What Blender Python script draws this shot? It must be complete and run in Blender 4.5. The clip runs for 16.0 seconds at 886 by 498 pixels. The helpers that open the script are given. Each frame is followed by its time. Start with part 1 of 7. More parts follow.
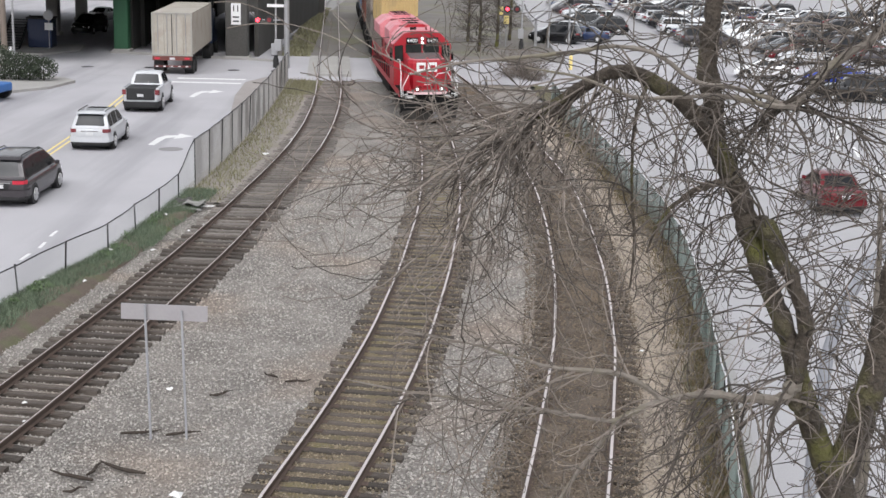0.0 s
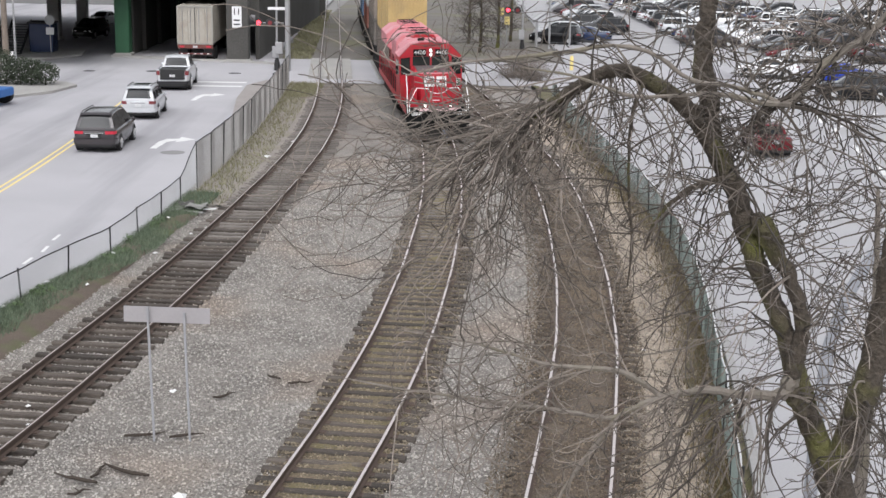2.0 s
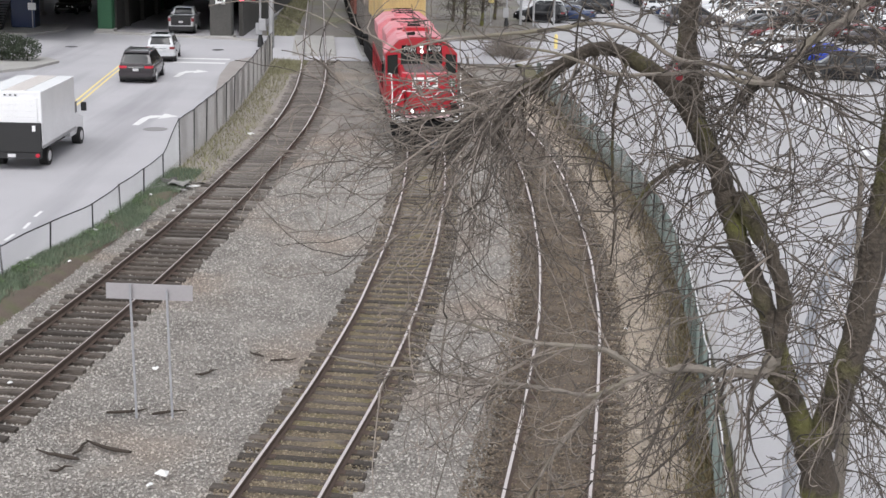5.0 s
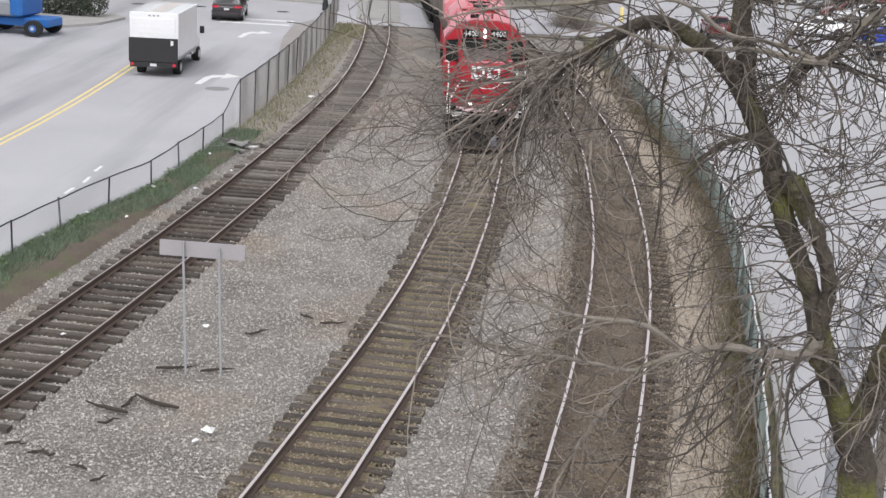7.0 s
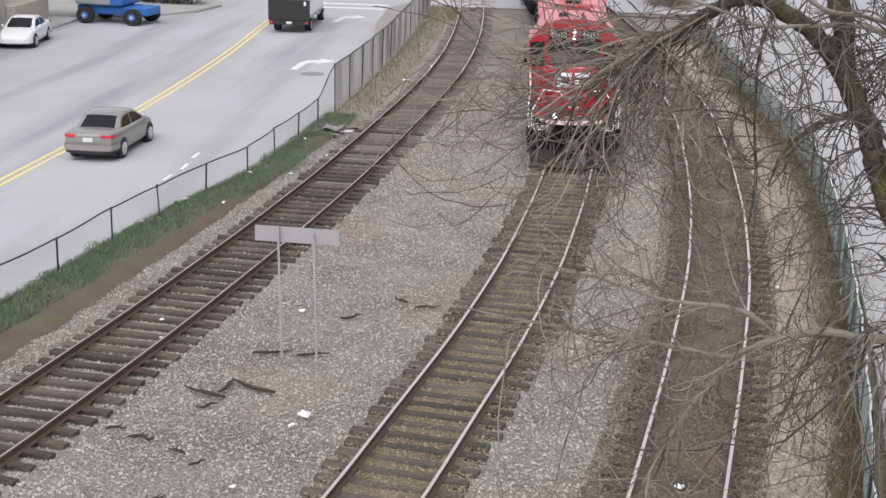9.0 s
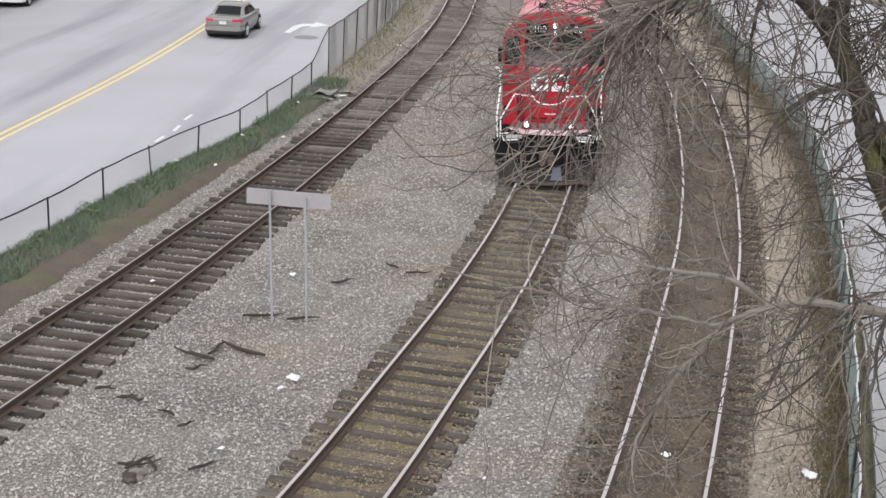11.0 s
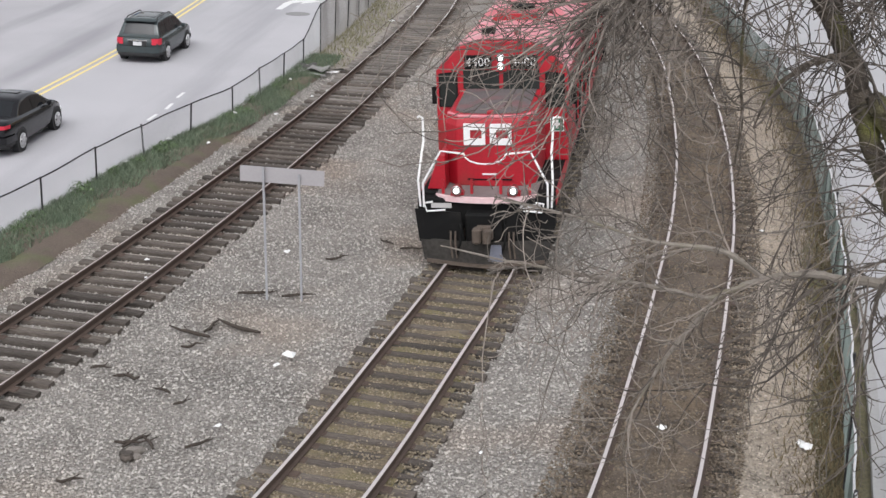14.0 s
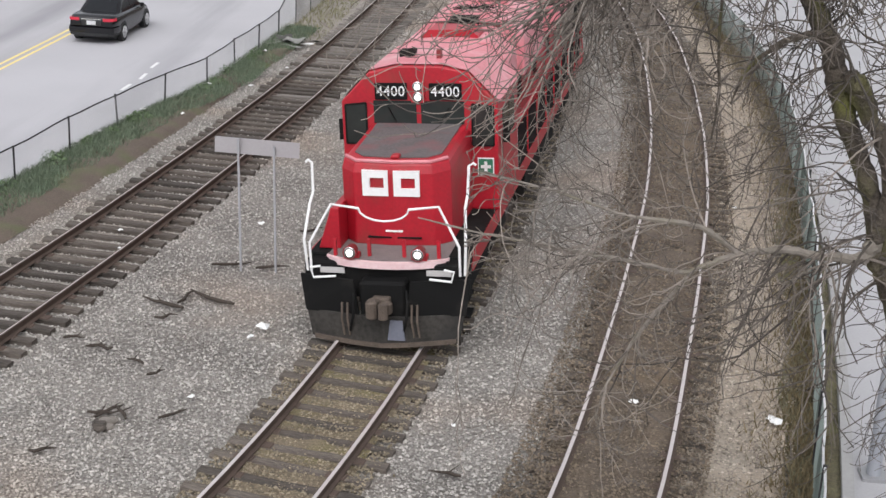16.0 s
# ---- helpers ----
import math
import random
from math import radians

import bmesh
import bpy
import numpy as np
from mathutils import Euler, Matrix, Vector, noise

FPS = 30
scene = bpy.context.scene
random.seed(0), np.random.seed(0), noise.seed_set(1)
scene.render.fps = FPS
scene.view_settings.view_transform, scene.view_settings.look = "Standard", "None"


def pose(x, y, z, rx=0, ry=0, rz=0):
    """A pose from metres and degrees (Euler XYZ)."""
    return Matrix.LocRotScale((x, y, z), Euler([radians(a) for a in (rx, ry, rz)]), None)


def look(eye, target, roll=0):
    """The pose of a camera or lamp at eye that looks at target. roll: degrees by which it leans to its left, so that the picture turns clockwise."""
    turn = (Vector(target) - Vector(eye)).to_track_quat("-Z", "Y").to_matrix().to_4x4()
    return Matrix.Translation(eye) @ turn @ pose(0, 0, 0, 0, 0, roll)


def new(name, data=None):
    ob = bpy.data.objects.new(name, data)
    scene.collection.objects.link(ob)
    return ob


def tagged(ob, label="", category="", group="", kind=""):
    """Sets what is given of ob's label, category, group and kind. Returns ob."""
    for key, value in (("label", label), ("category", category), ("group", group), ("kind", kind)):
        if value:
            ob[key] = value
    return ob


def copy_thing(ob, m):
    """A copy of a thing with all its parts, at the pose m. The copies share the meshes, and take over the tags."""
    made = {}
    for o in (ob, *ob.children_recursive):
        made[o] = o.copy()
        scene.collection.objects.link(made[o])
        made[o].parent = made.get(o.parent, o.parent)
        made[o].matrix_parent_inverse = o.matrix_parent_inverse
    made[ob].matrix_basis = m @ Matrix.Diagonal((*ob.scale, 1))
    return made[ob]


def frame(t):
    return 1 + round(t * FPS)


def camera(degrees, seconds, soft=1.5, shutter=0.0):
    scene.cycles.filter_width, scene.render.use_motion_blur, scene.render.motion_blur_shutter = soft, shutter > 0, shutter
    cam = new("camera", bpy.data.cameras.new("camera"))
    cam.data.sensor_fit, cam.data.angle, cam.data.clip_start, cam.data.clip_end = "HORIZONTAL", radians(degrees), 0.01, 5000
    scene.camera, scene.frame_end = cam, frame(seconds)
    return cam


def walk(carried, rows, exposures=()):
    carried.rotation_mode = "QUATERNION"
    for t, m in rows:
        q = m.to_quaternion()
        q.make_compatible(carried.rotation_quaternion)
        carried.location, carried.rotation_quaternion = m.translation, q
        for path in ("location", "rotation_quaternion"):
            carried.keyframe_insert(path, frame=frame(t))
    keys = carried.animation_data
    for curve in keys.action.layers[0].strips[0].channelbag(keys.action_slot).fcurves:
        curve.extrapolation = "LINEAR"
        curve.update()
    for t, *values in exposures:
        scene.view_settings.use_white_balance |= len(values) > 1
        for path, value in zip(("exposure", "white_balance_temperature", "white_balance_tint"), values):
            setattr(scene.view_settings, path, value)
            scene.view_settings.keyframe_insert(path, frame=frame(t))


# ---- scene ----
# ---- camera ----
# seconds, eye x y z, heading to the right, tilt down, lean (degrees)
CAM_ROWS = [
    (0.0, -0.140, 0.003, 10.323, 0.11, 13.08, 1.42),
    (0.5, -0.124, -0.072, 10.325, -0.04, 13.09, 1.49),
    (1.0, -0.099, -0.064, 10.320, 0.05, 13.31, 1.57),
    (1.5, -0.087, -0.038, 10.328, 0.00, 13.36, 1.23),
    (2.0, -0.106, -0.079, 10.323, -0.01, 13.02, 0.96),
    (2.5, -0.109, -0.081, 10.324, -0.05, 13.02, 1.01),
    (3.0, -0.111, -0.069, 10.323, 0.17, 13.02, 1.18),
    (3.5, -0.110, -0.062, 10.322, 0.30, 13.11, 1.12),
    (4.0, -0.110, -0.059, 10.321, 0.59, 13.28, 1.21),
    (6.5, -0.047, -0.109, 10.309, 0.53, 14.88, 1.62),
    (7.0, 0.016, -0.076, 10.313, -1.66, 15.23, 2.99),
    (7.5, 0.049, 0.011, 10.305, -5.52, 15.77, 2.35),
    (8.0, 0.060, 0.088, 10.303, -5.60, 15.77, 1.05),
    (10.5, 0.086, 0.059, 10.293, -5.60, 17.11, 2.32),
    (11.0, 0.080, 0.061, 10.289, -5.32, 17.44, 2.40),
    (11.5, 0.079, 0.036, 10.293, -5.23, 17.70, 2.10),
    (12.0, 0.084, 0.059, 10.291, -5.15, 17.92, 1.94),
    (12.5, 0.083, 0.057, 10.283, -5.07, 18.01, 1.96),
    (13.0, 0.073, 0.032, 10.290, -5.08, 18.00, 2.11),
    (13.5, 0.075, 0.051, 10.284, -4.99, 18.20, 2.19),
    (14.0, 0.079, 0.067, 10.282, -5.04, 18.41, 1.90),
    (14.5, 0.072, 0.045, 10.277, -5.16, 18.60, 2.14),
    (15.0, 0.080, 0.067, 10.279, -5.24, 18.83, 2.14),
    (15.5, 0.079, 0.084, 10.275, -4.53, 18.95, 1.88),
    (16.0, 0.048, 0.028, 10.276, -3.83, 19.41, 2.87),
]


def aim(x, y, z, yaw, pitch, roll):
    a, b = radians(yaw), radians(pitch)
    way = Vector((math.sin(a) * math.cos(b), math.cos(a) * math.cos(b), -math.sin(b)))
    return look((x, y, z), Vector((x, y, z)) + way * 20, roll)


cam = camera(34.83, 16.0, soft=1.5)
walk(cam, [(r[0], aim(*r[1:])) for r in CAM_ROWS], exposures=[(0, 0.46, 6300, 11), (16, 0.46, 6300, 11)])

# ---- light: an overcast day ----
world = bpy.data.worlds.new("overcast_sky")
scene.world = world
world.use_nodes = True
wn, wl = world.node_tree.nodes, world.node_tree.links
sky = wn.new("ShaderNodeTexSky")
sky.sky_type = "NISHITA"
sky.sun_disc = False
sky.sun_elevation, sky.sun_rotation = radians(48), radians(200)
sky.air_density, sky.dust_density, sky.ozone_density = 1.0, 3.0, 1.0
grey = wn.new("ShaderNodeHueSaturation")
grey.inputs["Saturation"].default_value = 0.12
wl.new(sky.outputs[0], grey.inputs["Color"])
wl.new(grey.outputs[0], wn["Background"].inputs["Color"])
wn["Background"].inputs["Strength"].default_value = 0.15
sun = new("sun", bpy.data.lights.new("sun", "SUN"))
sun.data.energy, sun.data.angle, sun.data.color = 0.9, radians(25), (1.0, 0.97, 0.93)
sun.matrix_basis = look((10, -30, 45), (0, 0, 0))

# ---- mesh helpers ----
class Shape:
    """Gathers vertices and faces of one mesh."""

    def __init__(self):
        self.v, self.f = [], []

    def add(self, verts, faces):
        n = len(self.v)
        self.v.extend(verts)
        self.f.extend([tuple(i + n for i in f) for f in faces])
        return self

    def box(self, x0, x1, y0, y1, z0, z1, c=0.0):
        """A box; c cuts its upright edges and its top rim."""
        if c <= 0:
            self.add([(x0, y0, z0), (x1, y0, z0), (x1, y1, z0), (x0, y1, z0), (x0, y0, z1), (x1, y0, z1), (x1, y1, z1), (x0, y1, z1)],
                     [(3, 2, 1, 0), (4, 5, 6, 7), (0, 1, 5, 4), (1, 2, 6, 5), (2, 3, 7, 6), (3, 0, 4, 7)])
            return self

        def octo(k, z):
            a, b = k, k + c
            return [(x0 + b, y0 + a, z), (x1 - b, y0 + a, z), (x1 - a, y0 + b, z), (x1 - a, y1 - b, z),
                    (x1 - b, y1 - a, z), (x0 + b, y1 - a, z), (x0 + a, y1 - b, z), (x0 + a, y0 + b, z)]
        return self.loft([octo(c, z0), octo(0, z0 + c), octo(0, z1 - c), octo(c, z1)])

    def loft(self, rings, close=True, caps=True):
        n, k = len(rings[0]), len(self.v)
        for r in rings:
            self.v.extend(r)
        for i in range(len(rings) - 1):
            for j in range(n if close else n - 1):
                a, b = k + i * n + j, k + i * n + (j + 1) % n
                self.f.append((a, b, b + n, a + n))
        if caps:
            self.f.append(tuple(k + j for j in reversed(range(n))))
            self.f.append(tuple(k + (len(rings) - 1) * n + j for j in range(n)))
        return self

    def tube(self, path, radii, n=6, caps=True):
        path = [Vector(p) for p in path]
        if not hasattr(radii, "__len__"):
            radii = [radii] * len(path)
        rings, side = [], None
        for i, p in enumerate(path):
            d = (path[min(i + 1, len(path) - 1)] - path[max(i - 1, 0)])
            d = d.normalized() if d.length > 1e-9 else Vector((0, 0, 1))
            if side is None:
                side = d.orthogonal().normalized()
            side = (side - d * side.dot(d))
            side = side.normalized() if side.length > 1e-6 else d.orthogonal().normalized()
            up = d.cross(side)
            rings.append([tuple(p + (side * math.cos(2 * math.pi * j / n) + up * math.sin(2 * math.pi * j / n)) * radii[i]) for j in range(n)])
        return self.loft(rings, True, caps)

    def rod(self, a, b, r, n=6, r2=None):
        return self.tube([a, b], [r, r if r2 is None else r2], n)

    def prism_x(self, outline, x0, x1):
        """An outline of (y, z) pushed out from x0 to x1."""
        return self.loft([[(x0, y, z) for y, z in outline], [(x1, y, z) for y, z in outline]])

    def prism_y(self, outline, y0, y1):
        return self.loft([[(x, y0, z) for x, z in outline], [(x, y1, z) for x, z in outline]])

    def prism_z(self, outline, z0, z1):
        return self.loft([[(x, y, z0) for x, y in outline], [(x, y, z1) for x, y in outline]])

    def moved(self, m):
        self.v = [tuple(m @ Vector(p)) for p in self.v]
        return self

    def mesh(self, name, material, smooth=False):
        me = bpy.data.meshes.new(name)
        me.from_pydata([tuple(p) for p in self.v], [], self.f)
        bm = bmesh.new()
        bm.from_mesh(me)
        if len(self.f) < 20000:
            bmesh.ops.recalc_face_normals(bm, faces=bm.faces)
        for f in bm.faces:
            f.smooth = smooth
        bm.to_mesh(me)
        bm.free()
        if material:
            me.materials.append(material)
        return me


def part(name, shape, material, parent=None, label="", smooth=False, bevel=0.0):
    ob = new(name, shape.mesh(name, material, smooth))
    if parent is not None:
        ob.parent = parent
    if bevel > 0:
        b = ob.modifiers.new("rounding", "BEVEL")
        b.width, b.segments, b.limit_method, b.angle_limit = bevel, 2, "ANGLE", radians(35)
    if smooth:
        ob.data.set_sharp_from_angle(angle=radians(38))
    return tagged(ob, label)


def thing(name, label, category, group="", m=None):
    ob = new(name)
    ob.empty_display_size = 0.3
    if m is not None:
        ob.matrix_basis = m
    return tagged(ob, label, category, group)


def setting(name, shape, material, label="", category="", smooth=False):
    return tagged(part(name, shape, material, None, label, smooth), "", category, "", "structure")


# ---- materials ----
def material(name, color, rough=0.8, metal=0.0, dark=None, scale=3.0, fine=60.0, amount=0.5, bump=0.2, depth=0.01, per_piece=0.0, coat=0.0, stain=None, stain_scale=0.6, island=False, run=1.0, spec=0.5, along=(1, 1, 1)):
    """Base colour broken by a broad noise towards dark and by a fine grain; relief by the grain."""
    m = bpy.data.materials.new(name)
    m.use_nodes = True
    n, l = m.node_tree.nodes, m.node_tree.links
    p = n["Principled BSDF"]
    p.inputs["Roughness"].default_value, p.inputs["Metallic"].default_value = rough, metal
    p.inputs["Coat Weight"].default_value = coat
    p.inputs["Specular IOR Level"].default_value = spec
    co = n.new("ShaderNodeTexCoord")
    broad, grain = n.new("ShaderNodeTexNoise"), n.new("ShaderNodeTexNoise")
    for t, s, d in ((broad, scale, 5), (grain, fine, 3)):
        t.inputs["Scale"].default_value, t.inputs["Detail"].default_value = s, d
        stretch = n.new("ShaderNodeMapping")
        stretch.inputs["Scale"].default_value = along
        l.new(co.outputs["Object"], stretch.inputs["Vector"])
        l.new(stretch.outputs[0], t.inputs["Vector"])
    dark = dark or tuple(c * 0.6 for c in color)
    ramp = n.new("ShaderNodeMapRange")
    ramp.inputs["From Min"].default_value, ramp.inputs["From Max"].default_value = 0.35, 0.65
    l.new(broad.outputs["Fac"], ramp.inputs["Value"])
    add = n.new("ShaderNodeMath")
    add.operation = "MULTIPLY_ADD"
    gr = n.new("ShaderNodeMapRange")
    gr.inputs["From Min"].default_value, gr.inputs["From Max"].default_value = 0.3, 0.7
    l.new(grain.outputs["Fac"], gr.inputs["Value"])
    l.new(gr.outputs[0], add.inputs[0])
    add.inputs[1].default_value = 0.6
    half = n.new("ShaderNodeMath")
    half.operation = "MULTIPLY"
    half.inputs[1].default_value = 0.4
    l.new(ramp.outputs[0], half.inputs[0])
    l.new(half.outputs[0], add.inputs[2])
    k = n.new("ShaderNodeMath")
    k.operation = "MULTIPLY"
    k.inputs[1].default_value = amount
    l.new(add.outputs[0], k.inputs[0])
    mix = n.new("ShaderNodeMix")
    mix.data_type = "RGBA"
    mix.inputs["A"].default_value, mix.inputs["B"].default_value = (*color, 1), (*dark, 1)
    l.new(k.outputs[0], mix.inputs["Factor"])
    out = mix.outputs["Result"]
    if stain:
        s = n.new("ShaderNodeTexNoise")
        s.inputs["Scale"].default_value, s.inputs["Detail"].default_value = stain_scale, 6
        along_y = n.new("ShaderNodeMapping")
        along_y.inputs["Scale"].default_value = (1, run, 1)
        l.new(co.outputs["Object"], along_y.inputs["Vector"])
        l.new(along_y.outputs[0], s.inputs["Vector"])
        r = n.new("ShaderNodeMapRange")
        r.inputs["From Min"].default_value, r.inputs["From Max"].default_value, r.inputs["To Max"].default_value = 0.5, 0.72, 0.8
        l.new(s.outputs["Fac"], r.inputs["Value"])
        mx = n.new("ShaderNodeMix")
        mx.data_type = "RGBA"
        mx.inputs["B"].default_value = (*stain, 1)
        l.new(r.outputs[0], mx.inputs["Factor"])
        l.new(out, mx.inputs["A"])
        out = mx.outputs["Result"]
    if per_piece > 0:
        if island:
            info = n.new("ShaderNodeNewGeometry")
            rnd = info.outputs["Random Per Island"]
        else:
            info = n.new("ShaderNodeObjectInfo")
            rnd = info.outputs["Random"]
        hv = n.new("ShaderNodeHueSaturation")
        mr = n.new("ShaderNodeMapRange")
        mr.inputs["To Min"].default_value, mr.inputs["To Max"].default_value = 1 - per_piece, 1 + per_piece
        l.new(rnd, mr.inputs["Value"])
        l.new(mr.outputs[0], hv.inputs["Value"])
        l.new(out, hv.inputs["Color"])
        out = hv.outputs["Color"]
    l.new(out, p.inputs["Base Color"])
    if bump > 0:
        b = n.new("ShaderNodeBump")
        b.inputs["Strength"].default_value, b.inputs["Distance"].default_value = bump, depth
        l.new(add.outputs[0], b.inputs["Height"])
        l.new(b.outputs[0], p.inputs["Normal"])
    return m


def glow(name, color, strength):
    m = bpy.data.materials.new(name)
    m.use_nodes = True
    p = m.node_tree.nodes["Principled BSDF"]
    p.inputs["Base Color"].default_value = (*color, 1)
    p.inputs["Emission Color"].default_value = (*color, 1)
    p.inputs["Emission Strength"].default_value = strength
    return m


# the near-black grain of the sheet paints shade into gaps between stones
BALLAST = material("ballast", (0.385, 0.354, 0.322), 0.95, dark=(0.05, 0.045, 0.04), scale=0.5, fine=17, amount=0.85, bump=1.0, depth=0.05, stain=(0.28, 0.22, 0.175), stain_scale=0.22)
STONE = material("ballast_stone", (0.42, 0.395, 0.367), 0.95, dark=(0.265, 0.247, 0.225), scale=2, fine=40, amount=0.9, bump=0.4, per_piece=0.48, island=True, stain=(0.36, 0.295, 0.24), stain_scale=0.22)
ROAD = material("road_asphalt", (0.47, 0.462, 0.482), 0.88, dark=(0.36, 0.352, 0.37), scale=0.22, fine=25, amount=0.85, bump=0.12, stain=(0.235, 0.23, 0.245), stain_scale=0.36, run=0.07)
LOT = material("lot_concrete", (0.41, 0.405, 0.42), 0.9, dark=(0.33, 0.325, 0.33), scale=0.2, fine=20, amount=0.7, bump=0.1, stain=(0.34, 0.335, 0.335), stain_scale=0.25)
EARTH = material("earth", (0.16, 0.125, 0.10), 0.95, dark=(0.09, 0.07, 0.055), scale=1.2, fine=22, amount=0.9, bump=0.8, depth=0.04, stain=(0.10, 0.13, 0.045), stain_scale=0.9)
BANK = material("dry_bank_earth", (0.185, 0.17, 0.095), 0.95, dark=(0.08, 0.068, 0.048), scale=2.2, fine=20, amount=0.95, bump=0.9, depth=0.05, stain=(0.12, 0.125, 0.04), stain_scale=1.1)
FARLAND = material("far_ground", (0.30, 0.29, 0.28), 0.95, dark=(0.2, 0.2, 0.19), scale=0.05, fine=2, amount=0.7, bump=0.0)
TIE = material("creosoted_wood", (0.135, 0.114, 0.097), 0.9, dark=(0.03, 0.023, 0.018), scale=5, fine=42, amount=0.95, bump=0.9, depth=0.02, per_piece=0.42, along=(0.14, 1, 1))
RAIL = material("rusty_rail", (0.125, 0.088, 0.07), 0.75, dark=(0.065, 0.047, 0.038), scale=3, fine=50, amount=0.8, bump=0.2, metal=0.2)
# worn steel; the pale, barely metallic colour also carries the sky's sheen
RAILTOP = material("worn_rail_head_with_sheen", (0.62, 0.58, 0.575), 0.42, metal=0.35, dark=(0.55, 0.47, 0.43), scale=2, fine=30, amount=0.6, bump=0.05)
STEEL = material("galvanised_steel", (0.42, 0.42, 0.43), 0.5, metal=0.6, dark=(0.3, 0.3, 0.3), scale=3, fine=40, amount=0.5, bump=0.1)
DARKSTEEL = material("dark_steel", (0.035, 0.035, 0.037), 0.6, metal=0.3, dark=(0.015, 0.015, 0.015), scale=3, fine=40, amount=0.6, bump=0.1)
CONCRETE = material("concrete", (0.40, 0.39, 0.37), 0.9, dark=(0.26, 0.25, 0.24), scale=0.6, fine=18, amount=0.7, bump=0.2)
WHITEPAINT = material("white_road_paint", (0.78, 0.78, 0.77), 0.8, dark=(0.55, 0.55, 0.55), scale=2, fine=15, amount=0.6, bump=0.05)
YELLOWPAINT = material("yellow_road_paint", (0.84, 0.68, 0.24), 0.8, dark=(0.72, 0.60, 0.30), scale=2, fine=15, amount=0.6, bump=0.05)
GRASS = material("grass", (0.15, 0.20, 0.135), 0.9, dark=(0.13, 0.155, 0.10), scale=1.5, fine=30, amount=0.9, bump=0.3, per_piece=0.4, island=True)
MOSS = material("moss", (0.165, 0.13, 0.07), 0.95, dark=(0.11, 0.085, 0.045), scale=2, fine=30, amount=0.9, bump=0.5, per_piece=0.3, island=True)

# ---- plan ----


def spline(points):
    """A smooth x(y) through (y, x) points (natural cubic)."""
    ys = np.array([p[0] for p in points], float)
    xs = np.array([p[1] for p in points], float)
    n, hh = len(ys), np.diff(ys)
    a, b = np.zeros((n, n)), np.zeros(n)
    a[0, 0] = a[-1, -1] = 1
    for i in range(1, n - 1):
        a[i, i - 1], a[i, i], a[i, i + 1] = hh[i - 1], 2 * (hh[i - 1] + hh[i]), hh[i]
        b[i] = 6 * ((xs[i + 1] - xs[i]) / hh[i] - (xs[i] - xs[i - 1]) / hh[i - 1])
    mm = np.linalg.solve(a, b)

    def at(y):
        i = int(np.clip(np.searchsorted(ys, y) - 1, 0, n - 2))
        d, u, w = hh[i], ys[i + 1] - y, y - ys[i]
        if y > ys[-1] or y < ys[0]:
            k = -1 if y > ys[-1] else 0
            s = (xs[-1] - xs[-2]) / hh[-1] if k else (xs[1] - xs[0]) / hh[0]
            return float(xs[k] + s * (y - ys[k]))
        return float(mm[i] * u ** 3 / (6 * d) + mm[i + 1] * w ** 3 / (6 * d) + (xs[i] / d - mm[i] * d / 6) * u + (xs[i + 1] / d - mm[i + 1] * d / 6) * w)
    return at


LINE_ROAD_SIDE = spline([(2, -14.0), (14, -11.5), (23.5, -9.75), (31, -8.72), (42.3, -7.58), (52.4, -6.92), (62, -6.48), (70, -6.45), (80.6, -6.84), (97.6, -8.09), (121, -9.93), (168, -13.6)])
LINE_MIDDLE = spline([(2, -7.4), (10, -5.4), (18.1, -3.43), (24.3, -2.38), (29.8, -1.58), (37, -0.87), (46, -0.36), (53, -0.19), (60, -0.26), (68, -0.57), (75, -1.08), (85, -2.1), (97, -3.4), (121, -5.6), (168, -9.4)])
LINE_LOT_SIDE = spline([(2, -3.2), (10, -0.65), (19, 1.48), (25.4, 2.45), (33.4, 3.46), (40, 3.97), (47, 4.23), (53, 4.28), (58.6, 4.1), (71.4, 2.97), (82.2, 1.85), (92, 0.6), (105, -1.3)])
FENCE_ROAD = spline([(10, -16.3), (20, -14.45), (31.4, -12.42), (34.15, -12.05), (37.2, -11.6), (40, -11.06), (42.6, -10.50), (45.2, -10.25), (48.2, -10.04), (52.6, -9.8), (60, -9.6), (74, -9.65), (90, -10.2)])
FENCE_LOT = spline([(6, 2.25), (14, 3.6), (19.1, 4.48), (26.6, 5.64), (30.6, 6.14), (36.5, 6.78), (43.8, 7.33), (51.4, 7.36), (59, 7.0), (66, 6.7), (76, 6.4), (84, 6.2)])


def strip(left, right, y0, y1, z, step=2.0):
    """A flat sheet between two lines x(y)."""
    s, rows = Shape(), []
    n = max(2, int((y1 - y0) / step))
    for i in range(n + 1):
        y = y0 + (y1 - y0) * i / n
        rows.append([(left(y), y, z), (right(y), y, z)])
    s.loft(rows, False, False)
    return s


def const(x):
    return lambda y: x


# ---- ground ----
s = Shape().add([(-900, -300, -0.2), (900, -300, -0.2), (900, 1500, -0.2), (-900, 1500, -0.2)], [(0, 1, 2, 3)])
setting("ground", s, FARLAND, "bare grey town ground out to the horizon", "ground")


def bumpy(left, right, y0, y1, z, amp, nx, step, freq=0.6, edge=0.0):
    rows, n = [], int((y1 - y0) / step)
    for i in range(n + 1):
        y = y0 + (y1 - y0) * i / n
        row = []
        for j in range(nx + 1):
            u = j / nx
            x = left(y) + (right(y) - left(y)) * u
            row.append((x, y, z + amp * noise.fractal(Vector((x * freq, y * freq, 3.1)), 0.8, 2.1, 4) - edge * (abs(2 * u - 1) ** 6)))
        rows.append(row)
    return Shape().loft(rows, False, False)


